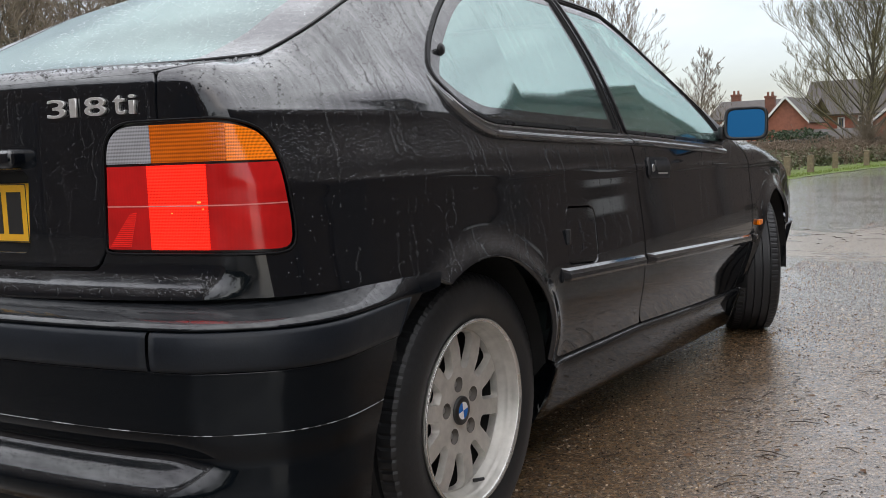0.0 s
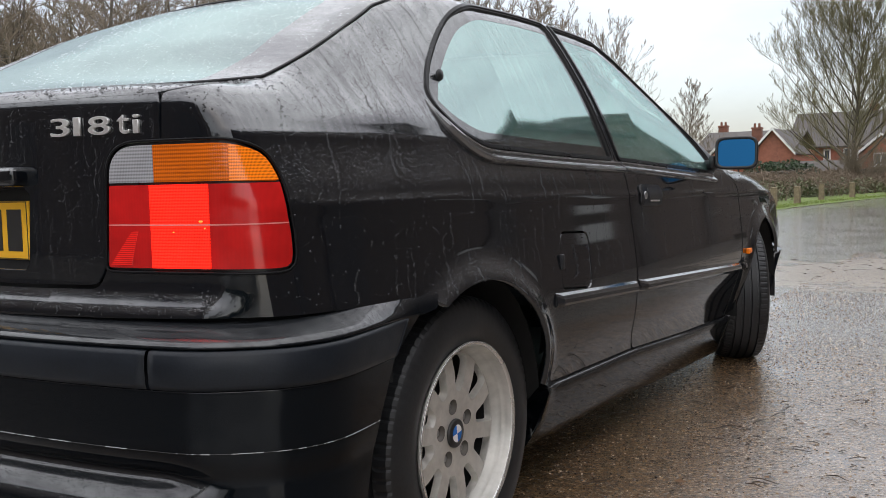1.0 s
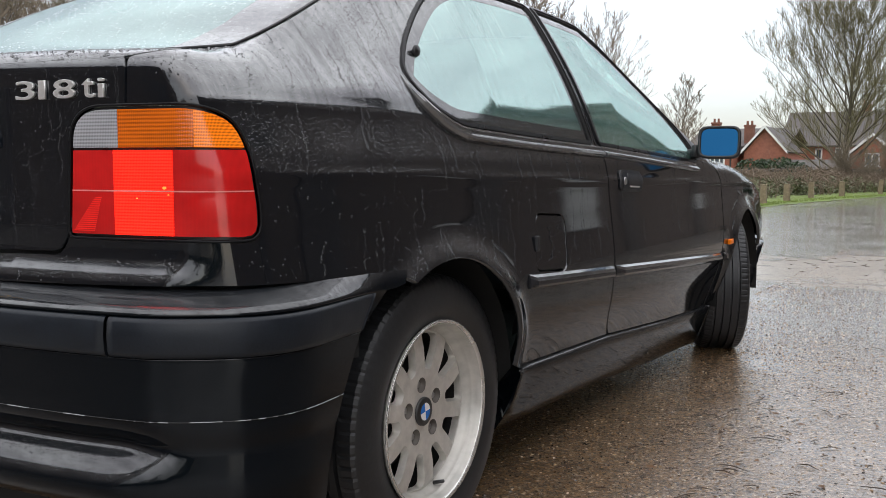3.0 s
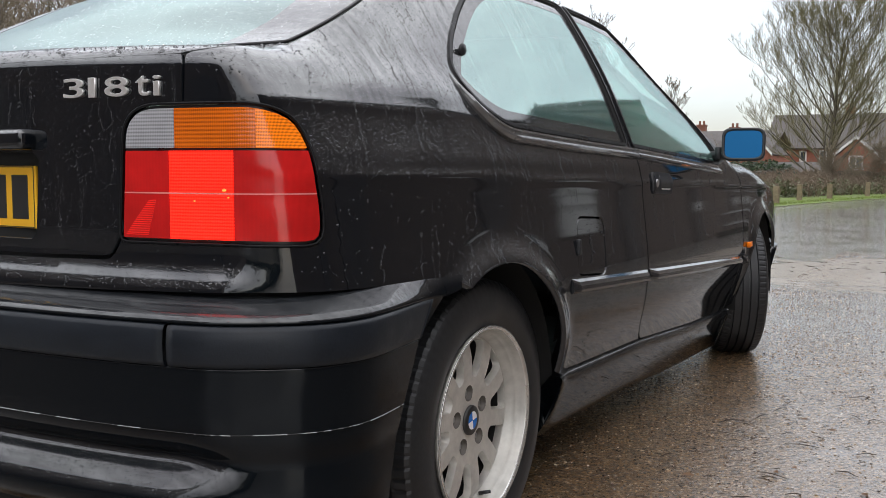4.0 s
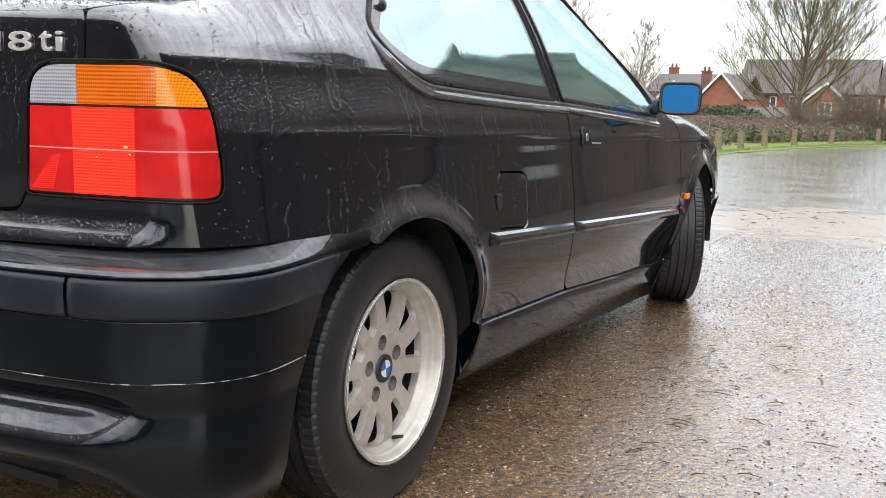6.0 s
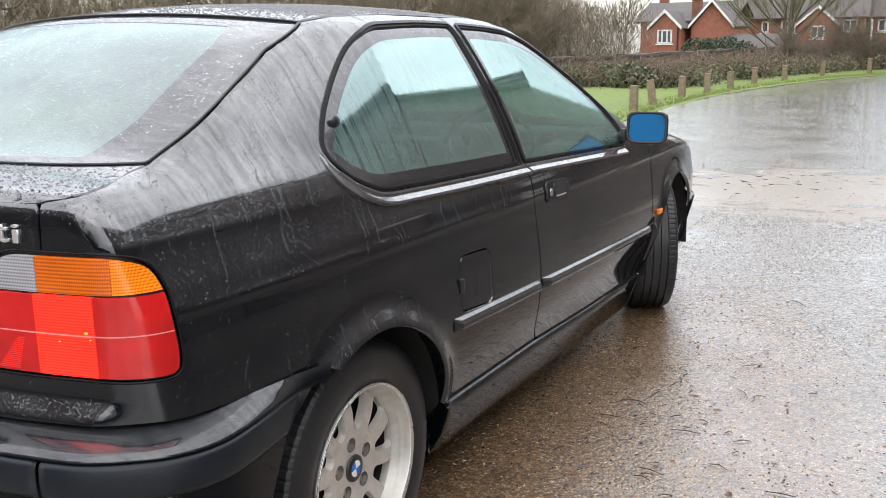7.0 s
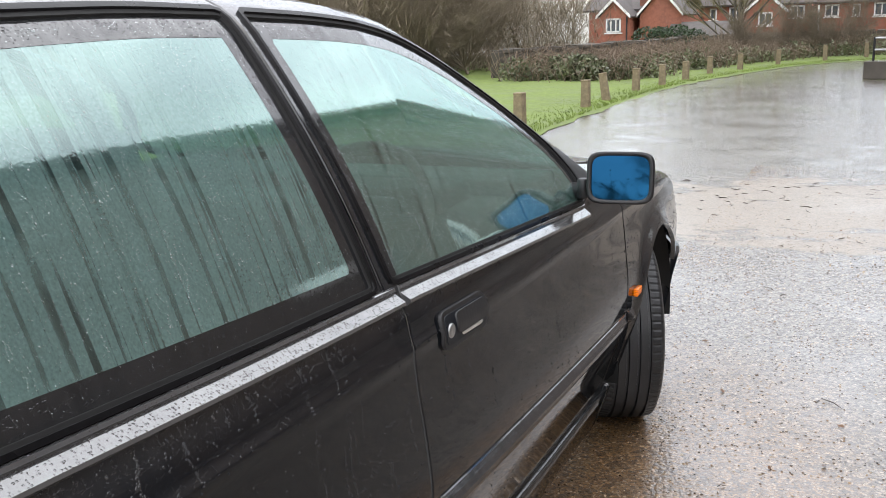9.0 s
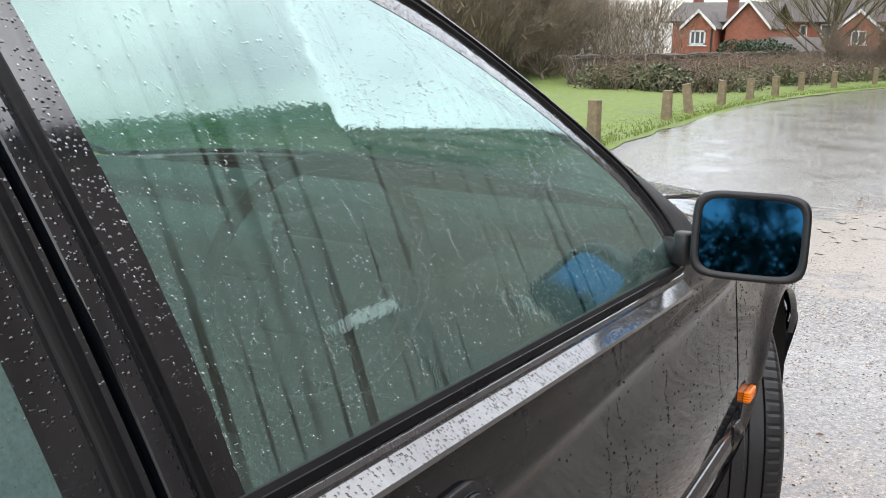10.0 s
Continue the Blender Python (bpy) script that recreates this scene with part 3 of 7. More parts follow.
belt_z = np.interp(dw_glass[:, 0], [0.945, 1.40, 1.945], [0.916, 0.894, 0.866])
dw_glass[:, 1] -= 0.030 * np.clip((belt_z + 0.075 - dw_glass[:, 1]) / 0.03, 0, 1)
for name, loop, owners in (("quarter_window", qw_loop, quarters), ("door_window", dw_loop, doors)):
    both(name + "_seal", skin("window_seal", [grown(loop, 0.0065), grown(loop, 0.000)], side_point, STEP, 0.012, 0.0045), SEAL, "wet black rubber window seal", owners)
    both(name + "_channel", skin("window_channel", [grown(loop, 0.001), grown(loop, -0.005)], side_point, STEP, 0.010, 0.0005), UNDER, "dark glazing channel", owners)
    both(name + "_border", skin("glass_border", [grown(loop, -0.004), inset(loop, 0.034) if owners is quarters else dw_glass], side_point, STEP, 0.002, -0.004), FRIT, "black printed glass border", owners)
    both(name + "_glass", skin("window_glass", [inset(loop, 0.032) if owners is quarters else grown(dw_glass, 0.001)], side_point, STEP, 0.003, -0.0045), QUARTER_GLASS if owners is quarters else SIDE_GLASS, "rain-streaked misted greenish glass", owners)[1].data.materials[0] = FAR_GLASS
knob = lathe([(0.0, 0.0), (0.006, 0.010), (0.010, 0.014), (0.014, 0.012), (0.016, 0.0)], 18)
kp = side_point(0.075, 1.105)
knob_me = mesh_of("window_latch", [(v[0] - 0.008 + kp[0], v[1] + kp[1], v[2] + kp[2]) for v in knob[0]], knob[1])
part("window_latch", knob_me, RUBBER, quarters[0])

# tail lamps: lenses cut from one outline, in a dark housing
lamps = both("tail_lamp", skin("tail_lamp", [grown(lamp_loop, 0.001)], side_point, STEP, 0.03, -0.006), RUBBER, "tail lamp with amber, clear and lit red lenses")
SPLIT_Z, SEAM_Z = 0.8755, 0.806
upper = clipped(grown(lamp_loop, -0.004), 1, SPLIT_Z + 0.0022, True)
lower = clipped(grown(lamp_loop, -0.004), 1, SPLIT_Z - 0.0022, False)


def dense(loop, step=0.015):
    return rounded([(p[0], p[1], 0.0) for p in loop], 0.0, step)


def lens(name, loop, mat, label, lift=0.002):
    both(name, skin(name, [dense(loop)], side_point, 0.018, 0.012, lift), mat, label, lamps)


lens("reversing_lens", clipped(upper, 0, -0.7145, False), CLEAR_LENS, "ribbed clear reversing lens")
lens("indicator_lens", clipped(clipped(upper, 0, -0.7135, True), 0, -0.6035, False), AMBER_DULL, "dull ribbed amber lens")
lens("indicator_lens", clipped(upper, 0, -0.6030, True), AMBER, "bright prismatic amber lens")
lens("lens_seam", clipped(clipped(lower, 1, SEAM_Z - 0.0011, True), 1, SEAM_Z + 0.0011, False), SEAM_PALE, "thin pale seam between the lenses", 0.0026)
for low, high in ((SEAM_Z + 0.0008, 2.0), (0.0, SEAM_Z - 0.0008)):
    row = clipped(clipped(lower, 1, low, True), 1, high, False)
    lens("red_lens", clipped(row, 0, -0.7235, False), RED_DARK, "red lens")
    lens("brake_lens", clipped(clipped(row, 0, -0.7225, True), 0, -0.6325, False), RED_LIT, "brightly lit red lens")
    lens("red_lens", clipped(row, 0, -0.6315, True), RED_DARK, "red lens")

lens("prism_patch", np.array([(-0.797, 0.738), (-0.758, 0.738), (-0.744, 0.796), (-0.756, 0.794)]), RED_PRISM, "brighter prismatic corner of the red lens", 0.0028)
# glints of the lit bulb, laid on the lens as small glowing discs
for bulb_s, bulb_z, bulb_r in ((-0.6440, 0.8115, 0.0026), (-0.6385, 0.800, 0.0013), (-0.6850, 0.794, 0.0012)):
    lens("bulb_glint", np.array([(bulb_s + bulb_r * math.cos(a), bulb_z + bulb_r * math.sin(a)) for a in np.linspace(0, 6.283, 10, endpoint=False)]), BULB, "glint of the lit bulb", 0.0034)
rim_loop = grown(lamp_loop, 0.0035)
edge_pts = [tuple(q) for q in side_point(rim_loop[:, 0], rim_loop[:, 1])]
ev, ef = tube(edge_pts + edge_pts[:1], [0.0026] * (len(edge_pts) + 1), 6, False)
both("lamp_gasket", mesh_of("lamp_gasket", ev, ef), SEAL, "thin wet black gasket", lamps)

# tailgate: upright face, top ledge, glass
T_FACE = [(-0.703, 0.950, 0.0), (-0.703, 1.026, 0.0), (-0.80, 1.026, 0.0), (-1.334, 1.026, 0.0), (-1.334, 0.696, 0.0), (-1.14, 0.698, 0.05), (-0.98, 0.698, 0.05), (-0.832, 0.701, 0.03), (-0.816, 0.728, 0.004)]
t_loop = rounded(T_FACE, 0.01, STEP)
start = int(np.argmin(np.hypot(lamp_cut[:, 0] + 0.814, lamp_cut[:, 1] - 0.732)))
stop = int(np.argmin(np.hypot(lamp_cut[:, 0] + 0.703, lamp_cut[:, 1] - 0.949)))
ring = [lamp_cut[(start + k) % len(lamp_cut)] for k in range((stop - start) % len(lamp_cut) + 1)]
if max(p[0] for p in ring) > -0.6:
    ring = [lamp_cut[(start - k) % len(lamp_cut)] for k in range((start - stop) % len(lamp_cut) + 1)]
ring = [p for p in ring if p[1] > 0.735]
t_loop = np.concatenate([t_loop, np.array(ring)])
recess_loop = rounded([(-1.3335, 0.872, 0.0), (-0.985, 0.872, 0.02), (-0.998, 0.722, 0.02), (-1.3335, 0.722, 0.0)], 0.01, STEP)
keep = [p for p in t_loop]


def tail_edge():
    """The tailgate outline with the number-plate recess taken out at the centre line."""
    pts, done = [], False
    for p in keep:
        if p[0] < -1.3335 and not done and p[1] < 0.88:
            pts.extend([(-1.334, 0.872), (-1.16, 0.872), (-1.0, 0.872), (-0.985, 0.860), (-0.990, 0.80), (-0.996, 0.735), (-1.01, 0.722), (-1.16, 0.722), (-1.334, 0.722)])
            done = True
        if not (p[0] < -1.3335 and 0.72 < p[1] < 0.88):
            pts.append(tuple(p))
    return dense(np.array(pts), STEP)


tailgate = part("tailgate", skin("tailgate", [tail_edge()], side_point, STEP), PAINT, car, "black tailgate with number plate and badge")
part("tailgate_face", mirrored(tailgate.data), PAINT, tailgate)
top_edge = [tuple(side_point(s, 1.0265)[:2]) for s in np.linspace(-0.703, -1.335, 26)]
hip = [tuple(side_point(a, b)[:2]) for a, b in ((-0.512, 1.0655), (-0.545, 1.057), (-0.580, 1.0475), (-0.625, 1.0405), (-0.66, 1.0345), (-0.690, 1.0292))]
half = [(x - 0.0035, y) for x, y in hip] + [(top_edge[0][0] - 0.002, top_edge[0][1])] + top_edge[1:]
half = [(p[0], p[1]) for p in half]
ledge = half + [(-x, y) for x, y in reversed(half[:-1])]
HIP_X, HIP_Y = half[0]
SAG = (HIP_Y + 0.545) / HIP_X ** 2
bottom_line = [(x, -0.545 + SAG * x * x) for x in np.linspace(-HIP_X, HIP_X, 30)[1:-1]]
ledge_loop = dense(np.array(ledge + bottom_line[:]), 0.03)
part("tailgate_ledge", skin("tailgate_ledge", [ledge_loop], top_point, 0.03), PAINT, tailgate)

glass_top = [(x, 0.125 + 0.25 * x * x) for x in np.linspace(0.53, -0.53, 24)]
edge_s = np.linspace(-0.500, 0.185, 24)
edge_z = np.interp(edge_s, [-0.509, -0.32, -0.246, -0.16, 0.203], [1.066, 1.1465, 1.1755, 1.2065, 1.328])
glass_side = [(q[0] - 0.0045, q[1]) for q in side_point(edge_s, edge_z)]
glass_side = [(HIP_X, HIP_Y + 0.006)] + glass_side + [(0.535, 0.190)]
rg = [(x, -0.539 + SAG * x * x) for x in np.linspace(-HIP_X + 0.002, HIP_X - 0.002, 26)] + glass_side[1:-1] + glass_top + [(-x, y) for x, y in reversed(glass_side[1:-1])]
rg_loop = dense(np.array(rg), 0.03)
inner = dense(np.array([(x, -0.480 + 0.20 * x * x) for x in np.linspace(-0.47, 0.47, 16)] + [(0.49, -0.30), (0.45, -0.02)] + [(x, 0.055 + 0.15 * x * x) for x in np.linspace(0.41, -0.41, 14)] + [(-0.45, -0.02), (-0.49, -0.30)]), 0.03)
part("rear_glass_border", skin("rear_glass_border", [rg_loop, inner], top_point, 0.03, 0.006, -0.002), FRIT, tailgate, "wet black border of the rear window")
part("rear_glass", skin("rear_glass", [inner], top_point, 0.03, 0.003, -0.003), REAR_GLASS, tailgate, "misted rear window beaded with rain")
seal_pts = [tuple(top_point(x, y) + np.array((0, 0, 0.001))) for x, y in rg]
sv, sf = tube(seal_pts + seal_pts[:1], [0.0032] * (len(seal_pts) + 1), 6, False)
part("rear_glass_seal", mesh_of("rear_glass_seal", sv, sf), RUBBER, tailgate)
st_v, st_f = [], []
for k in range(24):
    a = 2 * math.pi * k / 24
    for r in (0.014, 0.023):
        st_v.append(tuple(top_point(0.40 + r * 1.2 * math.cos(a), -0.40 + r * math.sin(a)) + np.array((0, 0, -0.010))))
st_f = [(2 * k, 2 * k + 1, (2 * k + 3) % 48, (2 * k + 2) % 48) for k in range(24)]
part("glass_sticker", mesh_of("glass_sticker", st_v, st_f), STICKER, tailgate, "round blue window sticker")

# number plate in its recess
RECESS_Y = -0.664
bm = bmesh.new()
box_mesh(bm, (0.64, 0.010, 0.165), (0, RECESS_Y + 0.008, 0.797))
part("plate_recess", bm, PAINT, tailgate)
plate = part("number_plate", box_mesh(bmesh.new(), (0.520, 0.006, 0.111), (0, RECESS_Y - 0.003, 0.793), 0.0025), PLATE_YELLOW, tailgate, "yellow rear number plate")
bm = bmesh.new()
for x, z, w, h in ((0, 0.8465, 0.508, 0.0016), (0, 0.7395, 0.508, 0.0016), (-0.254, 0.793, 0.0016, 0.107), (0.254, 0.793, 0.0016, 0.107)):
    box_mesh(bm, (w, 0.001, h), (x, RECESS_Y - 0.0063, z))
part("plate_line", bm, PLATE_BLACK, plate)
for k in range(7):
    x = (0.216 - 0.061 * k) if k < 3 else (0.216 - 0.061 * k - 0.033)
    part("plate_bar", box_mesh(bmesh.new(), (0.044, 0.002, 0.079), (x, RECESS_Y - 0.0066, 0.793), 0.0008, segs=1), PLATE_BLACK, plate)
grip = smooth_bm(box_mesh(bmesh.new(), (0.60, 0.055, 0.036), (0, -0.700, 0.893), 0.014, segs=4))
part("tailgate_grip", grip, PAINT, tailgate, "black tailgate grip bar")

# badge: three figures and two letters in chrome
for chars, x0, x1 in (("3", 0.373, 0.418), ("1", 0.4285, 0.4435), ("8", 0.463, 0.511), ("t", 0.527, 0.552), ("i", 0.560, 0.573)):
    me = text_mesh(chars, 0.046, 0.0022, 0.0)
    co = np.array([v.co[:] for v in me.vertices])
    lo, hi = co.min(0), co.max(0)
    zl, zh = 0.9605, 0.9925
    for v in me.vertices:
        u, w = (v.co.x - lo[0]) / (hi[0] - lo[0]), (v.co.y - lo[1]) / (hi[1] - lo[1])
        x, z = x0 + (x1 - x0) * u, zl + (zh - zl) * w
        y = float(rear_face(x, z)) + 0.004 - 0.004 - (v.co.z + 0.0022)
        v.co = (x, y - 0.001 + 0.010 * max(0, x - 0.5), z)
    part("badge_character", me, CHROME, tailgate, "chrome badge character")

# rear bumper: a swept section with a rubber strip and a flared lip


def swept(name, section, s_end, out_at, s_mid=-1.335, n=64):
    """A section of (share of the bulge, extra, height) carried round the tail from one wheel arch to the other."""
    rows = []
    for share, extra, z in section:
        s = s_end(z) + (s_mid - s_end(z)) * np.linspace(0, 1, n) ** 1.0
        p = side_point(s, np.full(n, 0.60))
        t = np.gradient(p, axis=0)
        nrm = np.stack([-t[:, 1], t[:, 0]], 1)
        nrm /= np.linalg.norm(nrm, axis=1, keepdims=True)
        if nrm[-1, 1] > 0:
            nrm = -nrm
        off = np.array([out_at(v, share, extra) for v in s])
        height = np.array([z if z > 0.30 else z + (0.30 - z) * 0.6 - 0.09 * (0.303 - z) / 0.048 * (1 - ease(-0.60, -0.72, v)) for v in s])
        q = np.stack([p[:, 0] + nrm[:, 0] * off, p[:, 1] + nrm[:, 1] * off, height], 1)
        q[-1, 0] = 0.0
        rows.append(np.concatenate([q, (q[:-1] * (-1, 1, 1))[::-1]]))
    m = len(rows[0])
    verts = [tuple(v) for r in rows for v in r]
    faces = [(i * m + j, i * m + j + 1, (i + 1) * m + j + 1, (i + 1) * m + j) for i in range(len(rows) - 1) for j in range(m - 1)]
    faces = [tuple(reversed(f)) for f in faces]
    return mesh_of(name, verts, faces)


def ease(a, b, v):
    t = min(1.0, max(0.0, (v - a) / (b - a)))
    return t * t * (3 - 2 * t)


def bulge(s, share, extra):
    q = ease(-0.24, -0.58, s)
    return 0.003 + share * (0.006 + 0.060 * q) + extra * ease(-0.60, -0.70, s)


def bumper_end(z):
    return float(np.interp(z, [0.15, 0.33, 0.44, 0.54, 0.606, 0.618, 0.66], [-0.445, -0.430, -0.392, -0.338, -0.286, -0.205, -0.185]))


COVER = [(-0.30, 0, 0.646), (0.10, 0, 0.640), (0.40, 0, 0.634), (0.72, 0, 0.626), (0.92, 0, 0.620), (0.98, 0, 0.615), (0.97, 0, 0.612), (0.86, 0, 0.611), (0.86, 0, 0.5452), (0.985, 0, 0.5450), (0.997, 0, 0.5443), (1.0, 0, 0.5430), (1.0, 0, 0.538), (1.0, 0, 0.50),
         (0.99, 0, 0.47), (0.983, 0, 0.4445), (0.972, -0.002, 0.430), (0.94, -0.010, 0.416), (0.89, -0.026, 0.404), (0.86, -0.030, 0.396), (0.88, -0.010, 0.384), (0.92, 0.015, 0.362), (0.95, 0.024, 0.343), (0.95, 0.022, 0.322), (0.90, 0.012, 0.300), (0.80, -0.005, 0.285), (0.4, -0.03, 0.262), (-0.4, -0.04, 0.255)]
rear_bumper = part("rear_bumper", swept("rear_bumper", COVER, bumper_end, bulge), BUMPER_BLACK, car, "black rear bumper with a satin rubbing strip")
part("bumper_seam", swept("bumper_seam", [(0.96, 0, 0.4452), (1.010, 0, 0.4448), (1.010, 0, 0.4442), (0.96, 0, 0.4438)], bumper_end, bulge), SEAM_GLINT, rear_bumper, "thin seam line with painted glints of hanging drips")
STRIP_SEC = [(0.86, 0, 0.6105), (1.03, 0, 0.609), (1.09, 0, 0.602), (1.12, 0, 0.580), (1.10, 0, 0.556), (1.05, 0, 0.547), (0.86, 0, 0.5455)]


def strip_piece(s0, s1, slant=0.0, n=40):
    """A run of the rubbing strip; slant leans its first end with the wheel arch."""
    m = len(STRIP_SEC)
    verts = [None] * (n * m)
    for j, (share, extra, z) in enumerate(STRIP_SEC):
        s = np.linspace(s0 + slant * (z - 0.6105), s1, n)
        p = side_point(s, np.full(n, 0.60))
        t = np.gradient(p, axis=0)
        nrm = np.stack([-t[:, 1], t[:, 0]], 1)
        nrm /= np.linalg.norm(nrm, axis=1, keepdims=True)
        if nrm[-1, 1] > 0:
            nrm = -nrm
        for k in range(n):
            off = bulge(s[k], share, extra)
            verts[k * m + j] = (p[k, 0] + nrm[k, 0] * off, p[k, 1] + nrm[k, 1] * off, z)
    faces = [(k * m + j, k * m + j + 1, (k + 1) * m + j + 1, (k + 1) * m + j) for k in range(n - 1) for j in range(m - 1)]
    faces += [tuple(range(m)), tuple(range((n - 1) * m, n * m))[::-1]]
    return mesh_of("bumper_strip", verts, faces)


corner = strip_piece(-0.283, -0.690, 0.72)
part("bumper_strip", corner, STRIP, rear_bumper, "satin grey-black rubbing strip")
part("bumper_strip", mirrored(corner), STRIP, rear_bumper, "satin grey-black rubbing strip")
mid = strip_piece(-0.694, -1.334)
part("bumper_strip", mid, STRIP, rear_bumper, "satin grey-black rubbing strip")
part("bumper_strip", mirrored(mid), STRIP, rear_bumper, "satin grey-black rubbing strip")
silencer = lathe([(-0.26, 0.0), (-0.26, 0.075), (-0.24, 0.09), (0.24, 0.09), (0.26, 0.075), (0.26, 0.0)], 28)
part("silencer", mesh_of("silencer", [(v[0] + 0.28, v[1] * 1.3 - 0.46, v[2] * 0.9 + 0.245) for v in silencer[0]], silencer[1]), STEEL, car, "dull steel exhaust silencer")

# front bumper, bonnet, windscreen, roof
FB = [(3.125, 0.46, 0.01), (3.305, 0.49, 0.02), (3.325, 0.53, 0.01), (4.08, 0.53, 0.0), (4.08, 0.20, 0.0), (3.25, 0.19, 0.04), (3.02, 0.22, 0.02)]
front_bumper = part("front_bumper", skin("front_bumper", [outline(FB, 0.035)], side_point, 0.035, lift=0.02, depth=0.03), BUMPER_BLACK, car, "black front bumper")
part("bumper_half", mirrored(front_bumper.data), BUMPER_BLACK, front_bumper)
HL = [(3.33, 0.54, 0.02), (3.34, 0.67, 0.02), (3.80, 0.665, 0.02), (3.80, 0.54, 0.02)]
both("headlamp", skin("headlamp", [outline(HL, 0.03)], side_point, 0.03, lift=0.002), CLEAR_LENS, "clear glass headlamp")
GR = [(3.81, 0.54, 0.02), (3.81, 0.665, 0.02), (4.08, 0.665, 0.0), (4.08, 0.54, 0.0)]
both("front_grille", skin("front_grille", [outline(GR, 0.03)], side_point, 0.03, lift=-0.004), RUBBER)
fend_top = [side_point(s, z) for s, z in ((2.25, 0.905), (2.45, 0.884), (2.60, 0.868), (2.80, 0.838), (2.95, 0.812), (3.20, 0.752), (3.32, 0.70))]
right_edge = [(p[0] - 0.004, p[1]) for p in fend_top]
nose = [side_point(s, 0.69) for s in np.linspace(3.36, 4.08, 12)]
bon = right_edge + [(p[0], p[1]) for p in nose]
cowl = [(x, 2.255 - 0.25 * max(0, x - 0.3) ** 2) for x in np.linspace(0.0, right_edge[0][0] - 0.02, 10)]
bon_half = cowl + bon
bon_loop = dense(np.array([(max(x, 0), y) for x, y in bon_half] + [(-max(x, 0), y) for x, y in reversed(bon_half[1:-1])]), 0.035)
part("bonnet", skin("bonnet", [bon_loop], top_point, 0.035), PAINT, car, "black bonnet beaded with rain")
gut = [(s, z) for s, z in ((0.203, 1.330), (0.32, 1.343), (0.55, 1.352), (0.85, 1.352), (1.00, 1.351), (1.22, 1.340), (1.42, 1.308))]
gut_xy = [tuple(side_point(s, z)[:2]) for s, z in gut]
roof_half = [(x, 0.132 + 0.25 * x * x) for x in np.linspace(0, 0.53, 12)] + gut_xy + [(x, 1.44 - 0.30 * x * x) for x in np.linspace(0.50, 0, 10)]
roof_loop = dense(np.array(roof_half[:-1] + [(0, 1.44)] + [(-x, y) for x, y in reversed(roof_half[1:-1])]), 0.035)
part("roof", skin("roof", [roof_loop], top_point, 0.035), PAINT, car, "black roof covered in rain drops")
pillar = [(1.42, 1.300), (1.62, 1.236), (1.80, 1.139), (1.94, 1.039), (2.06, 0.940)]
pil_xy = [tuple(side_point(s, z)[:2]) for s, z in pillar]
ws_half = [(x, 1.446 - 0.30 * x * x) for x in np.linspace(0, 0.50, 10)] + [(p[0] - 0.004, p[1]) for p in pil_xy[1:]] + [(x, 2.245 - 0.25 * max(0, x - 0.3) ** 2) for x in np.linspace(0.70, 0, 10)]
ws_loop = dense(np.array(ws_half + [(-x, y) for x, y in reversed(ws_half[1:-1])]), 0.035)
ws_in = grown(ws_loop, -0.05)
screen = part("windscreen", skin("windscreen", [ws_in], top_point, 0.035, 0.003, -0.003), SIDE_GLASS, car, "misted windscreen beaded with rain")
part("windscreen_border", skin("windscreen_border", [ws_loop, grown(ws_loop, -0.048)], top_point, 0.035, 0.006, -0.002), FRIT, screen)
lining = grown(roof_loop, -0.03)
lm = skin("roof_lining", [lining], top_point, 0.06, 0.0, -0.03)
part("roof_lining", lm, HEADLINER, car, "pale cloth roof lining")

# side mouldings, sills, indicators


def rail(s0, s1, z_of, section, n=30, round_end=True, smooth=True):
    s = np.linspace(s0, s1, n)
    verts = []
    m = len(section)
    for k in range(n):
        z0 = float(z_of(s[k]))
        shrink = 1.0
        if round_end:
            e = min(s[k] - s0, s1 - s[k])
            shrink = 0.35 + 0.65 * min(1.0, e / 0.012)
        for out, dz in section:
            p = side_point(s[k], z0 + dz)
            verts.append((p[0] + out * shrink, p[1], z0 + dz))
    faces = [(k * m + j, (k + 1) * m + j, (k + 1) * m + j + 1, k * m + j + 1) for k in range(n - 1) for j in range(m - 1)]
    faces = [tuple(reversed(f)) for f in faces]
    faces += [tuple(range(m)), tuple(range((n - 1) * m, n * m))[::-1]]
    return mesh_of("rail", verts, faces, smooth)


MOULD_SEC = [(-0.002, -0.018), (0.008, -0.018), (0.0155, -0.014), (0.0175, -0.008), (0.0165, 0.001), (0.0110, 0.010), (0.003, 0.0165), (-0.002, 0.018)]
mould_z = lambda s: np.interp(s, [0.36, 0.945, 2.27, 2.45], [0.562, 0.533, 0.466, 0.458])
for s0, s1, owners in ((0.366, 0.942, quarters), (0.960, 2.262, doors), (2.285, 2.338, fenders)):
    both("side_moulding", rail(s0, s1, mould_z, MOULD_SEC, smooth=False), MOULD, "wet black rubbing strip", owners)

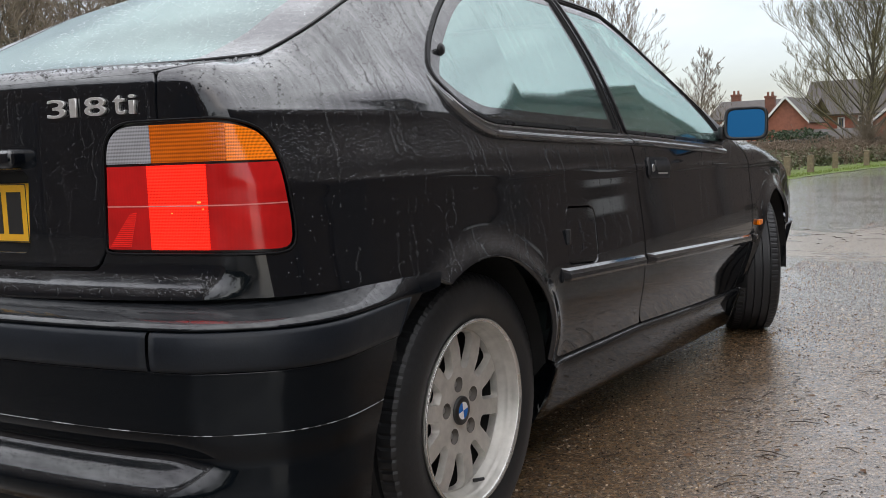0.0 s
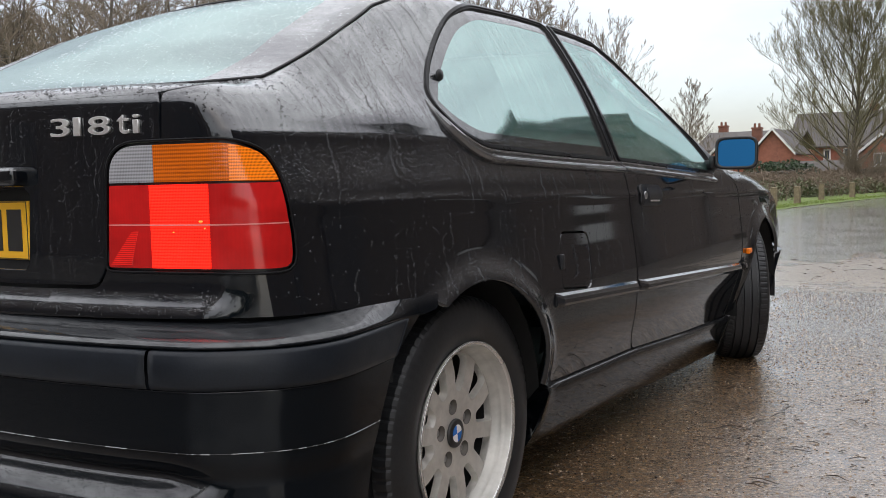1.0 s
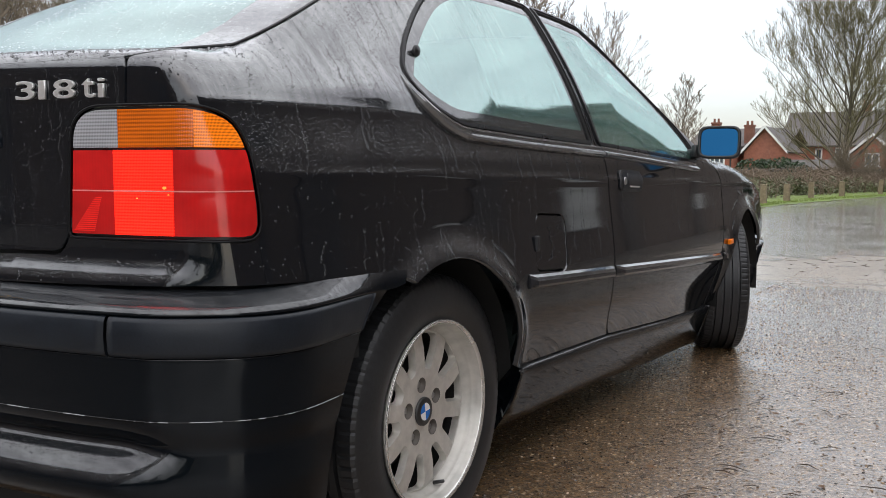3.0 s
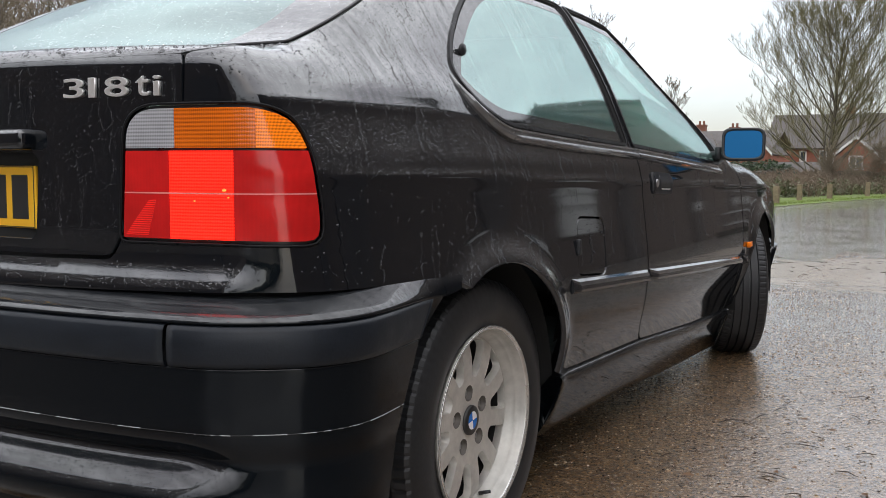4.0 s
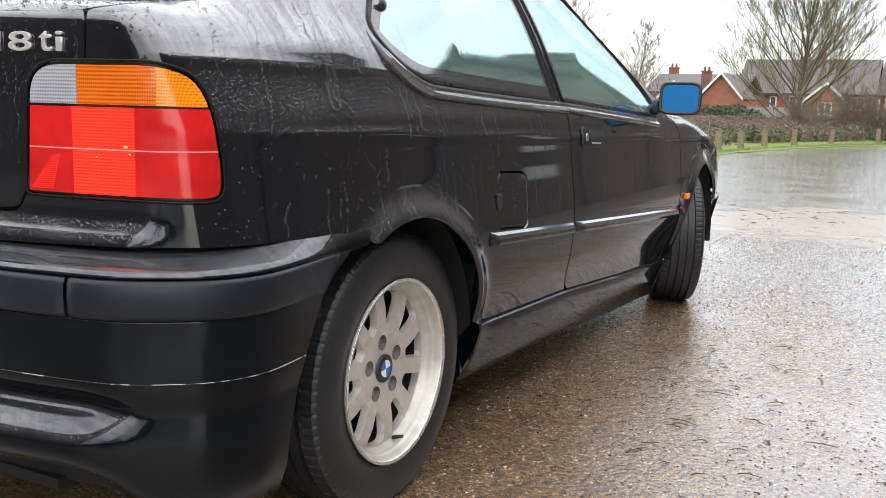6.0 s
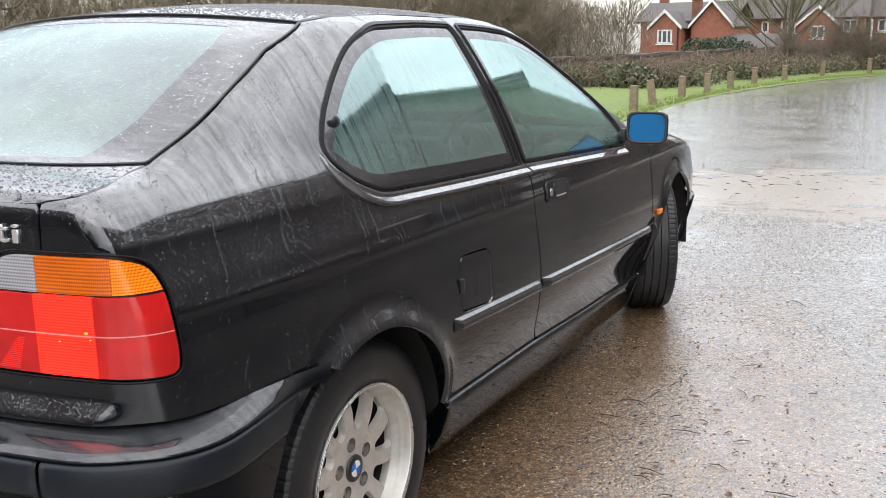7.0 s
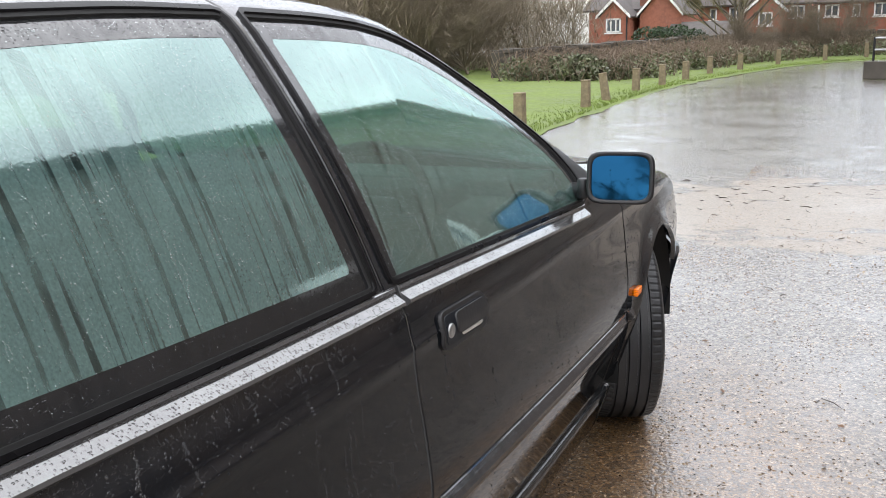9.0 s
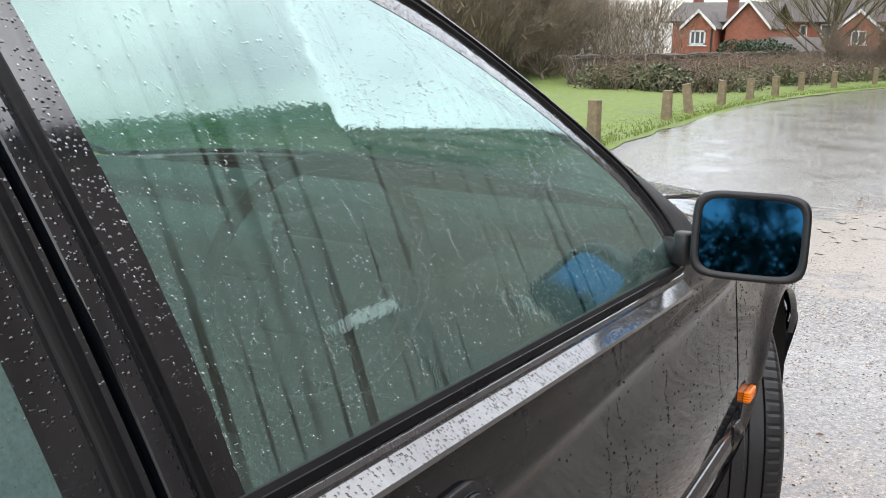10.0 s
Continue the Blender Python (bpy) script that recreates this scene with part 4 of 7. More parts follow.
def path_rail(name, path, section, taper=False):
    """A trim strip along a run of points on the flank; section of (outwards, across)."""
    path = np.array(path)
    p = side_point(path[:, 0], path[:, 1])
    n = surface_normal(p)
    t = np.gradient(p, axis=0)
    t /= np.linalg.norm(t, axis=1, keepdims=True)
    c = np.cross(n, t)
    if c[len(c) // 2, 2] < 0:
        c = -c
    m = len(section)
    swell = [min(1.0, 0.15 + min(k, len(p) - 1 - k) / 5) if taper and k < len(p) / 2 else 1.0 for k in range(len(p))]
    verts = [tuple(p[k] + n[k] * (o if o < 0 else o * swell[k]) + c[k] * a * (0.4 + 0.6 * swell[k])) for k in range(len(p)) for o, a in section]
    faces = [(k * m + j, k * m + j + 1, (k + 1) * m + j + 1, (k + 1) * m + j) for k in range(len(p) - 1) for j in range(m - 1)]
    w = np.cross(np.array(verts[1]) - np.array(verts[0]), np.array(verts[m]) - np.array(verts[0]))
    if np.dot(w, n[0]) < 0:
        faces = [tuple(reversed(f)) for f in faces]
    faces += [tuple(range(m)), tuple(range((len(p) - 1) * m, len(p) * m))[::-1]]
    return mesh_of(name, verts, faces, False)


def lower_run(loop, grow, keep):
    """The part of a window outline for which keep holds, in order of run along the flank."""
    g = grown(loop, grow)
    idx = [i for i in range(len(g)) if keep(g[i])]
    cut = max(range(len(idx)), key=lambda k: (idx[k] - idx[k - 1]) % len(g))
    return [g[i] for i in idx[cut:] + idx[:cut]]


BELT_SEC = [(-0.004, -0.022), (0.006, -0.022), (0.0135, -0.019), (0.0150, -0.014), (0.0005, 0.003), (0.0040, 0.006), (0.0040, 0.011), (0.0020, 0.013), (-0.004, 0.015)]
q_run = lower_run(qw_loop, 0.020, lambda q: q[1] < 1.06 and q[1] < 1.25 - 0.3 * q[0] and q[0] < 0.90)
q_run = [q for q in q_run if not (q[0] > 0.88 and q[1] > 0.92)]
d_run = lower_run(dw_loop, 0.020, lambda q: q[1] < 0.93 and 0.93 < q[0] < 1.95)
d_run = [q for q in d_run if q[1] < 0.912 - 0.05 * (q[0] - 0.93) + 0.004]
q_run = [q for q in q_run if q[0] < 0.885]
if q_run[0][0] > q_run[-1][0]:
    q_run, d_run = q_run[::-1], d_run
q_run += [np.array((v, q_run[-1][1] - 0.03 * (v - q_run[-1][0]))) for v in (0.905, 0.925, 0.943)]
d_run = sorted((q for q in d_run if q[0] > 0.975), key=lambda q: q[0])
d_run = [np.array((0.958, d_run[0][1] + 0.001))] + d_run
both("belt_strip", path_rail("belt_strip", q_run, BELT_SEC, True), BELT, "wet grey-black strip below the window", quarters)
both("belt_strip", path_rail("belt_strip", d_run, BELT_SEC), BELT, "wet grey-black strip below the window", doors)
SILL_SEC = [(-0.02, 0.004), (0.006, 0.003), (0.014, -0.006), (0.014, -0.03), (0.013, -0.08), (0.011, -0.13), (0.002, -0.158), (-0.03, -0.168), (-0.10, -0.17)]
sill_z = lambda s: np.interp(s, [0.385, 1.02, 1.68, 2.3], [0.333, 0.318, 0.274, 0.246])
both("sill_skirt", rail(0.362, 2.305, sill_z, SILL_SEC, 50, False), BUMPER_BLACK, "satin black sill skirt")
ind = smooth_bm(box_mesh(bmesh.new(), (0.016, 0.052, 0.024), tuple(side_point(2.365, 0.525) + np.array((0.004, 0, 0))), 0.006, segs=3))
ind_me = bpy.data.meshes.new("side_indicator")
ind.to_mesh(ind_me)
ind.free()
# unlit repeater, brightened by the glow added to the amber lens material
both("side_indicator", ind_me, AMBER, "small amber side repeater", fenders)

# door handle: surround, flap, chrome strip for the light patch below it, lock
SURROUND = rounded([(1.050, 0.836, 0.020), (1.236, 0.830, 0.026), (1.236, 0.764, 0.026), (1.050, 0.770, 0.020)], 0.02, 0.008)
FLAP_OUT = rounded([(1.096, 0.824, 0.012), (1.226, 0.820, 0.016), (1.226, 0.787, 0.012), (1.096, 0.791, 0.012)], 0.01, 0.008)
surrounds = both("handle_surround", skin("handle_surround", [SURROUND], side_point, 0.010, 0.010, 0.007), RUBBER, "black plastic door handle", doors)
both("handle_recess", skin("handle_recess", [grown(SURROUND, -0.008)], side_point, 0.010, 0.004, 0.0085), STRIP, "", surrounds)
both("handle_flap", skin("handle_flap", [FLAP_OUT], side_point, 0.010, 0.010, 0.0125), RUBBER, "", surrounds)
# chrome strip added as the light patch below the flap
EDGE_OUT = rounded([(1.115, 0.7865, 0.002), (1.205, 0.7835, 0.002), (1.200, 0.7775, 0.002), (1.120, 0.7805, 0.002)], 0.002, 0.008)
both("handle_glint", skin("handle_glint", [EDGE_OUT], side_point, 0.010, 0.004, 0.0105), CHROME, "chrome strip standing for the light patch under the flap", surrounds)
lock_at = side_point(1.073, 0.802)
lk = lathe([(0.0, 0.0001), (0.004, 0.0001), (0.004, 0.0105), (0.002, 0.0125), (-0.004, 0.0125)], 24)
lock_me = mesh_of("door_lock", [(lock_at[0] + 0.0065 + v[0], lock_at[1] + v[1], lock_at[2] + v[2]) for v in lk[0]], lk[1])
both("door_lock", lock_me, STEEL, "round steel key lock", surrounds)

# door mirrors with blue glass
MIRROR_AT, MIRROR_TURN = Vector((0.915, 1.868, 0.938)), 7.5


def mirror_housing():
    """A rounded shell, open face to the rear, deeper in the middle."""
    w, h = 0.078, 0.0615
    rings = [(0.0, 0.86, 0.84), (-0.006, 0.93, 0.92), (-0.002, 1.0, 1.0), (0.020, 1.0, 1.0), (0.055, 0.93, 0.92), (0.080, 0.76, 0.74), (0.094, 0.45, 0.42), (0.098, 0.0, 0.0)]
    n = 48
    verts, faces = [], []
    for y, a, b in rings:
        for k in range(n):
            t = 2 * math.pi * k / n
            c, s = math.cos(t), math.sin(t)
            verts.append((w * a * math.copysign(abs(c) ** 0.38, c), y, h * b * math.copysign(abs(s) ** 0.38, s)))
    for i in range(len(rings) - 1):
        for k in range(n):
            k2 = (k + 1) % n
            faces.append((i * n + k, (i + 1) * n + k, (i + 1) * n + k2, i * n + k2))
    return verts, faces


def mirror_glass():
    n = 40
    verts, faces = [(0, 0.0025, 0)], []
    for f in (0.5, 1.0):
        for k in range(n):
            t = 2 * math.pi * k / n
            c, s = math.cos(t), math.sin(t)
            verts.append((0.0685 * f * math.copysign(abs(c) ** 0.34, c), 0.0025, 0.0525 * f * math.copysign(abs(s) ** 0.34, s)))
    for k in range(n):
        k2 = (k + 1) % n
        faces += [(0, 1 + k2, 1 + k), (1 + k, 1 + k2, 1 + n + k2, 1 + n + k)]
    faces = [tuple(reversed(f)) for f in faces]
    return verts, faces


for side, owner in ((1, doors[0]), (-1, doors[1])):
    at = Vector((side * MIRROR_AT.x, MIRROR_AT.y, MIRROR_AT.z))
    turn = Matrix.Translation(at) @ Matrix.Rotation(radians(side * MIRROR_TURN), 4, "Z") @ Matrix.Rotation(radians(-7.5), 4, "X")
    hv, hf = mirror_housing()
    shell = part("door_mirror", mesh_of("door_mirror", [turn @ Vector(v) for v in hv], hf), RUBBER, car, "black door mirror with blue-tinted glass")
    gv, gf = mirror_glass()
    part("mirror_glass", mesh_of("mirror_glass", [turn @ Vector(v) for v in gv], gf, False), MIRROR, shell, "blue-tinted mirror glass spotted with rain")
    foot = side_point(1.93, 0.885)
    av, af = tube([(side * (float(foot[0]) - 0.02), 1.925, 0.890), (side * 0.825, 1.905, 0.897), (side * 0.855, 1.90, 0.905)], [0.024, 0.018, 0.020], 12)
    part("mirror_arm", mesh_of("mirror_arm", av, af), RUBBER, shell)
    cv, cf = lathe([(-0.024, 0.0001), (-0.024, 0.012), (-0.02, 0.015), (0.02, 0.015), (0.024, 0.012), (0.024, 0.0001)], 16, "z")
    part("mirror_pivot", mesh_of("mirror_pivot", [(v[0] + side * 0.818, v[1] + 1.895, v[2] + 0.905) for v in cv], cf), RUBBER, shell, "black pivot cover")
TRI = [(1.95, 0.870, 0.005), (1.962, 0.935, 0.01), (1.915, 1.0, 0.01), (1.96, 0.99, 0.01), (2.045, 0.92, 0.01), (2.04, 0.875, 0.01)]
both("mirror_corner", skin("mirror_corner", [rounded(TRI, 0.01, 0.015)], side_point, 0.02, 0.01, 0.004), RUBBER, "black corner cover behind the mirror", doors)

# inner body: floor pan, inner sides with wheel wells, bulkheads


def inner_side():
    s = np.concatenate([np.linspace(-1.335, 0, 46), np.linspace(0.04, 2.75, 68), np.linspace(2.79, 4.085, 40)])
    z = np.linspace(0.20, 0.88, 20)
    verts, faces = [], []
    for si in s:
        p = side_point(np.full(len(z), si), z)
        n = surface_normal(p)
        verts.extend(tuple(v) for v in p - n * 0.035)
    m = len(z)
    for i in range(len(s) - 1):
        for j in range(m - 1):
            y, zz = verts[i * m + j][1], verts[i * m + j][2]
            if min(math.hypot(y, zz - 0.3), math.hypot(y - 2.7, zz - 0.3)) < 0.37:
                continue
            faces.append((i * m + j, (i + 1) * m + j, (i + 1) * m + j + 1, i * m + j + 1))
    return mesh_of("inner_side", verts, faces)


both("inner_side", inner_side(), UNDER)
bm = bmesh.new()
box_mesh(bm, (1.24, 2.10, 0.05), (0, 1.33, 0.150))
box_mesh(bm, (0.98, 0.95, 0.02), (0, -0.17, 0.20))
box_mesh(bm, (0.98, 1.0, 0.02), (0, 2.80, 0.26))
box_mesh(bm, (1.40, 0.03, 0.62), (0, 2.16, 0.57))
part("floor_pan", bm, UNDER, car)
well = lathe([(0.49, 0.0001), (0.49, 0.365), (0.80, 0.375)], 40)
for y in (0.0, 2.70):
    arch_v = [(v[0], v[1] + y, v[2] + 0.30) for v in well[0]]
    both("wheel_well", mesh_of("wheel_well", arch_v, [f for f in well[1] if min(arch_v[i][2] for i in f) > 0.2]), UNDER)

# wheels


def tyre_mesh():
    prof = [(-0.088, 0.200), (-0.098, 0.215), (-0.104, 0.245), (-0.100, 0.278), (-0.091, 0.297), (-0.084, 0.3035), (-0.062, 0.3075), (-0.055, 0.308), (-0.053, 0.300), (-0.047, 0.300), (-0.045, 0.3085), (-0.022, 0.309), (-0.020, 0.301), (-0.014, 0.301), (-0.012, 0.309)]
    prof = prof + [(-u, r) for u, r in reversed(prof)]
    n = len(prof)
    notch = {4, 5, 6, n - 5, n - 6, n - 7}

    def wave(i, j):
        if j in notch and i % 4 == 0:
            return -0.0026
        return 0.0
    v, f = lathe(prof, 320, "x", wave)
    me = mesh_of("tyre", v, f)
    me.polygons.foreach_set("use_smooth", [not 3 < k % (n - 1) < n - 5 for k in range(len(f))])
    return me


def rim_mesh():
    """Barrel with stepped lip; outer face towards +x."""
    v, f = lathe([(0.092, 0.203), (0.098, 0.2075), (0.101, 0.2065), (0.101, 0.2015), (0.0975, 0.1985), (0.086, 0.1950), (0.0775, 0.1915), (0.0765, 0.1902), (0.0735, 0.1898), (0.0665, 0.1860), (0.058, 0.1815), (0.048, 0.1780), (0.044, 0.1775)], 120)
    return mesh_of("wheel", v, f)


def face_point(u, v):
    r = np.hypot(u, v)
    return np.stack([pl(r, [0, 0.04, 0.08, 0.12, 0.155, 0.172, 0.182], [0.0590, 0.0590, 0.0605, 0.0630, 0.0615, 0.0575, 0.0500]), u, v], -1)


def face_normal(p):
    n = np.stack([np.ones(len(p)), p[:, 1] * 0.6 * (np.hypot(p[:, 1], p[:, 2]) / 0.17) ** 4, p[:, 2] * 0.6 * (np.hypot(p[:, 1], p[:, 2]) / 0.17) ** 4], -1)
    return n / np.linalg.norm(n, axis=1, keepdims=True)


def wheel_face():
    """One cast face: broad flat hub and ten wide spokes between rounded openings, with five bolt pockets."""
    def polar(r, w, a):
        return (r * math.cos(a) - w * math.sin(a), r * math.sin(a) + w * math.cos(a))
    ring = np.array([polar(0.1800, 0, 2 * math.pi * i / 120) for i in range(120)])
    cuts = []
    for k in range(10):
        a = 2 * math.pi * k / 10
        pts = [(0.0935, -0.0125, 0.010), (0.125, -0.0210, 0.02), (0.160, -0.0335, 0.012), (0.1735, -0.0310, 0.009), (0.1755, 0.0, 0.01), (0.1735, 0.0310, 0.009), (0.160, 0.0335, 0.012), (0.125, 0.0210, 0.02), (0.0935, 0.0125, 0.010)]
        cuts.append(rounded([(*polar(r, w, a), c) for r, w, c in pts], 0.01, 0.004))
    for k in range(5):
        a = 2 * math.pi * (k + 0.22) / 5
        cuts.append(np.array([(0.060 * math.cos(a) + 0.0175 * math.cos(t), 0.060 * math.sin(a) + 0.0175 * math.sin(t)) for t in np.linspace(0, 2 * math.pi, 20, endpoint=False)]))
    return skin("wheel_face", [ring] + cuts, face_point, 0.008, 0.0, 0.0, face_normal), cuts[:10]


wheel = part("wheel", rim_mesh(), ALLOY_RIM, car, "silver ten-spoke alloy wheel with brake dust and black tyre")
face_me, openings = wheel_face()
part("wheel_face", face_me, ALLOY, wheel, "flat cast face with ten broad spokes")
for loop in openings:
    front = face_point(loop[:, 0], loop[:, 1])
    n, mid_o = len(front), loop.mean(0)
    wall_v = [tuple(p) for p in front] + [(p[0] - 0.017, mid_o[0] * 1.015 + (p[1] - mid_o[0]) * 0.88, mid_o[1] * 1.015 + (p[2] - mid_o[1]) * 0.88) for p in front]
    part("spoke_opening", mesh_of("spoke_opening", wall_v, [(i, (i + 1) % n, n + (i + 1) % n, n + i) for i in range(n)]), ALLOY, wheel)
part("tyre", tyre_mesh(), TYRE, wheel, "wet black tyre")
lv, lf = lathe([(0.0965, 0.2025), (0.1015, 0.2080), (0.1040, 0.2070), (0.1035, 0.2020), (0.0985, 0.1990)], 96)
part("rim_lip", mesh_of("rim_lip", lv, lf), ALLOY_EDGE, wheel, "bright rim lip")
for k in range(5):
    a = 2 * math.pi * (k + 0.22) / 5
    hv, hf = lathe([(0.0596, 0.0176), (0.042, 0.0150), (0.041, 0.0001)], 20)
    part("bolt_pocket", mesh_of("bolt_pocket", [(x, y + 0.060 * math.cos(a), z + 0.060 * math.sin(a)) for x, y, z in hv], hf), ALLOY_SHADE, wheel, "bolt pocket in darker alloy, standing for shade")
    hv, hf = lathe([(0.0410, 0.0085), (0.0510, 0.0080), (0.0515, 0.0001)], 6)
    part("wheel_bolt", mesh_of("wheel_bolt", [(x, y + 0.060 * math.cos(a), z + 0.060 * math.sin(a)) for x, y, z in hv], hf, False), STEEL, wheel)
cv, cf = lathe([(0.056, 0.0325), (0.064, 0.032), (0.0655, 0.029), (0.0650, 0.0001)], 40)
cap = part("centre_cap", mesh_of("centre_cap", cv, cf), PLATE_BLACK, wheel, "black cap with a blue and white quartered disc")
for q in range(4):
    v = [(0.0662, 0, 0)] + [(0.0662, 0.0195 * math.cos(math.pi / 2 * (q + k / 8)), 0.0195 * math.sin(math.pi / 2 * (q + k / 8))) for k in range(9)]
    # sub-parts of the cap lie one level deeper under the wheel
    part("cap_quarter", mesh_of("cap_quarter", v, [(0, k + 1, k + 2) for k in range(8)], False), BLUE_ENAMEL if q % 2 else WHITE_ENAMEL, wheel)
# inner barrel and disc coloured near black for the shade behind the openings
iv, if_ = lathe([(0.0445, 0.1776), (0.030, 0.176), (-0.06, 0.172), (-0.092, 0.19), (-0.095, 0.199)], 96)
part("wheel_barrel", mesh_of("wheel_barrel", iv, if_), UNDER, wheel, "inner barrel coloured black as shade inside the wheel")
dv, df = lathe([(-0.025, 0.02), (-0.021, 0.135), (-0.025, 0.137), (-0.045, 0.137), (-0.045, 0.02)], 48)
part("brake_disc", mesh_of("brake_disc", dv, df), UNDER, wheel)
bv, bf = tube([(0.060, 0.02, -0.180), (0.086, 0.022, -0.172)], [0.005, 0.004], 8)
part("tyre_valve", mesh_of("tyre_valve", bv, bf), TYRE, wheel)
HUB_X, HUB_Z, STEER = 0.712, 0.306, 24.0
wheel.matrix_basis = pose(HUB_X, 0, HUB_Z, 8, 0, 0)
copy_thing(wheel, pose(-HUB_X, 0, HUB_Z, 0, 0, 180))
copy_thing(wheel, pose(HUB_X - 0.012, 2.70, HUB_Z, 0, 0, 0) @ pose(0, 0, 0, 0, 0, STEER) @ pose(0, 0, 0, 40, 0, 0))
copy_thing(wheel, pose(-HUB_X + 0.012, 2.70, HUB_Z, 0, 0, 180 + STEER))

# cabin
bm = bmesh.new()
box_mesh(bm, (1.36, 0.42, 0.24), (0, 1.93, 0.75), 0.06, segs=3)
box_mesh(bm, (1.34, 0.22, 0.05), (0, 2.03, 0.885), 0.02, segs=3)
dash = part("dashboard", smooth_bm(bm), DASH_TOP, car, "grey plastic dashboard")
bm = bmesh.new()
box_mesh(bm, (0.34, 0.18, 0.06), (0.36, 1.80, 0.885), 0.025, segs=3)
part("instrument_hood", smooth_bm(bm), TRIM_PLASTIC, dash)
WHEEL_TURN = Matrix.Translation((0.36, 1.60, 0.86)) @ Matrix.Rotation(radians(62), 4, "X")
rv, rf = [], []
for i in range(48):
    a = 2 * math.pi * i / 48
    for k in range(10):
        t = 2 * math.pi * k / 10
        r = 0.182 + 0.0135 * math.cos(t)
        rv.append(WHEEL_TURN @ Vector((r * math.cos(a), r * math.sin(a), 0.0135 * math.sin(t))))
for i in range(48):
    for k in range(10):
        rf.append((i * 10 + k, ((i + 1) % 48) * 10 + k, ((i + 1) % 48) * 10 + (k + 1) % 10, i * 10 + (k + 1) % 10))
steering = part("steering_wheel", mesh_of("steering_wheel", rv, rf), TRIM_PLASTIC, car, "black steering wheel")
bm = bmesh.new()
box_mesh(bm, (0.17, 0.15, 0.05), (0, -0.01, -0.03), 0.02, segs=3)
for a in (0, 180, 270):
    box_mesh(bm, (0.13, 0.030, 0.018), Vector((0.12 * math.cos(radians(a)), 0.12 * math.sin(radians(a)), -0.02)), 0.006, Matrix.Rotation(radians(a), 4, "Z"))
bmesh.ops.transform(bm, matrix=WHEEL_TURN, verts=bm.verts)
part("wheel_boss", smooth_bm(bm), TRIM_PLASTIC, steering)


def seat(x, y, wide, back_z, headrests):
    bm = bmesh.new()
    box_mesh(bm, (wide, 0.52, 0.17), (x, y, 0.48), 0.06, Matrix.Rotation(radians(6), 4, "X"), 4)
    ob = part("seat", smooth_bm(bm), CLOTH, car, "dark cloth seat")
    bm = bmesh.new()
    box_mesh(bm, (wide * 0.98, 0.15, back_z - 0.46), (x, y - 0.36, (back_z + 0.46) / 2), 0.055, Matrix.Rotation(radians(17), 4, "X"), 4)
    part("backrest", smooth_bm(bm), CLOTH, ob)
    for hx in headrests:
        bm = bmesh.new()
        box_mesh(bm, (0.26, 0.09, 0.16), (hx, y - 0.47, back_z + 0.10), 0.035, Matrix.Rotation(radians(12), 4, "X"), 3)
        part("headrest", smooth_bm(bm), CLOTH, ob)


seat(0.36, 1.22, 0.50, 0.98, (0.36,))
seat(-0.36, 1.22, 0.50, 0.98, (-0.36,))
seat(0.0, 0.36, 1.20, 0.93, (0.33, -0.33))
for side in (1, -1):
    bm = bmesh.new()
    box_mesh(bm, (0.04, 1.22, 0.50), (side * 0.765, 1.60, 0.615), 0.015, segs=2)
    part("door_card", smooth_bm(bm), TRIM_PLASTIC, doors[0 if side == 1 else 1])
bm = bmesh.new()
box_mesh(bm, (1.06, 0.42, 0.02), (0, -0.22, 0.93), 0.006)
part("parcel_shelf", bm, TRIM_PLASTIC, car)

# ---- ground ----


def rise(x, y):
    """The land falls away behind the far wall."""
    t = np.clip((np.asarray(y, float) - 38) / 16, 0, 1)
    return -2.7 * t * t * (3 - 2 * t) + 0 * x


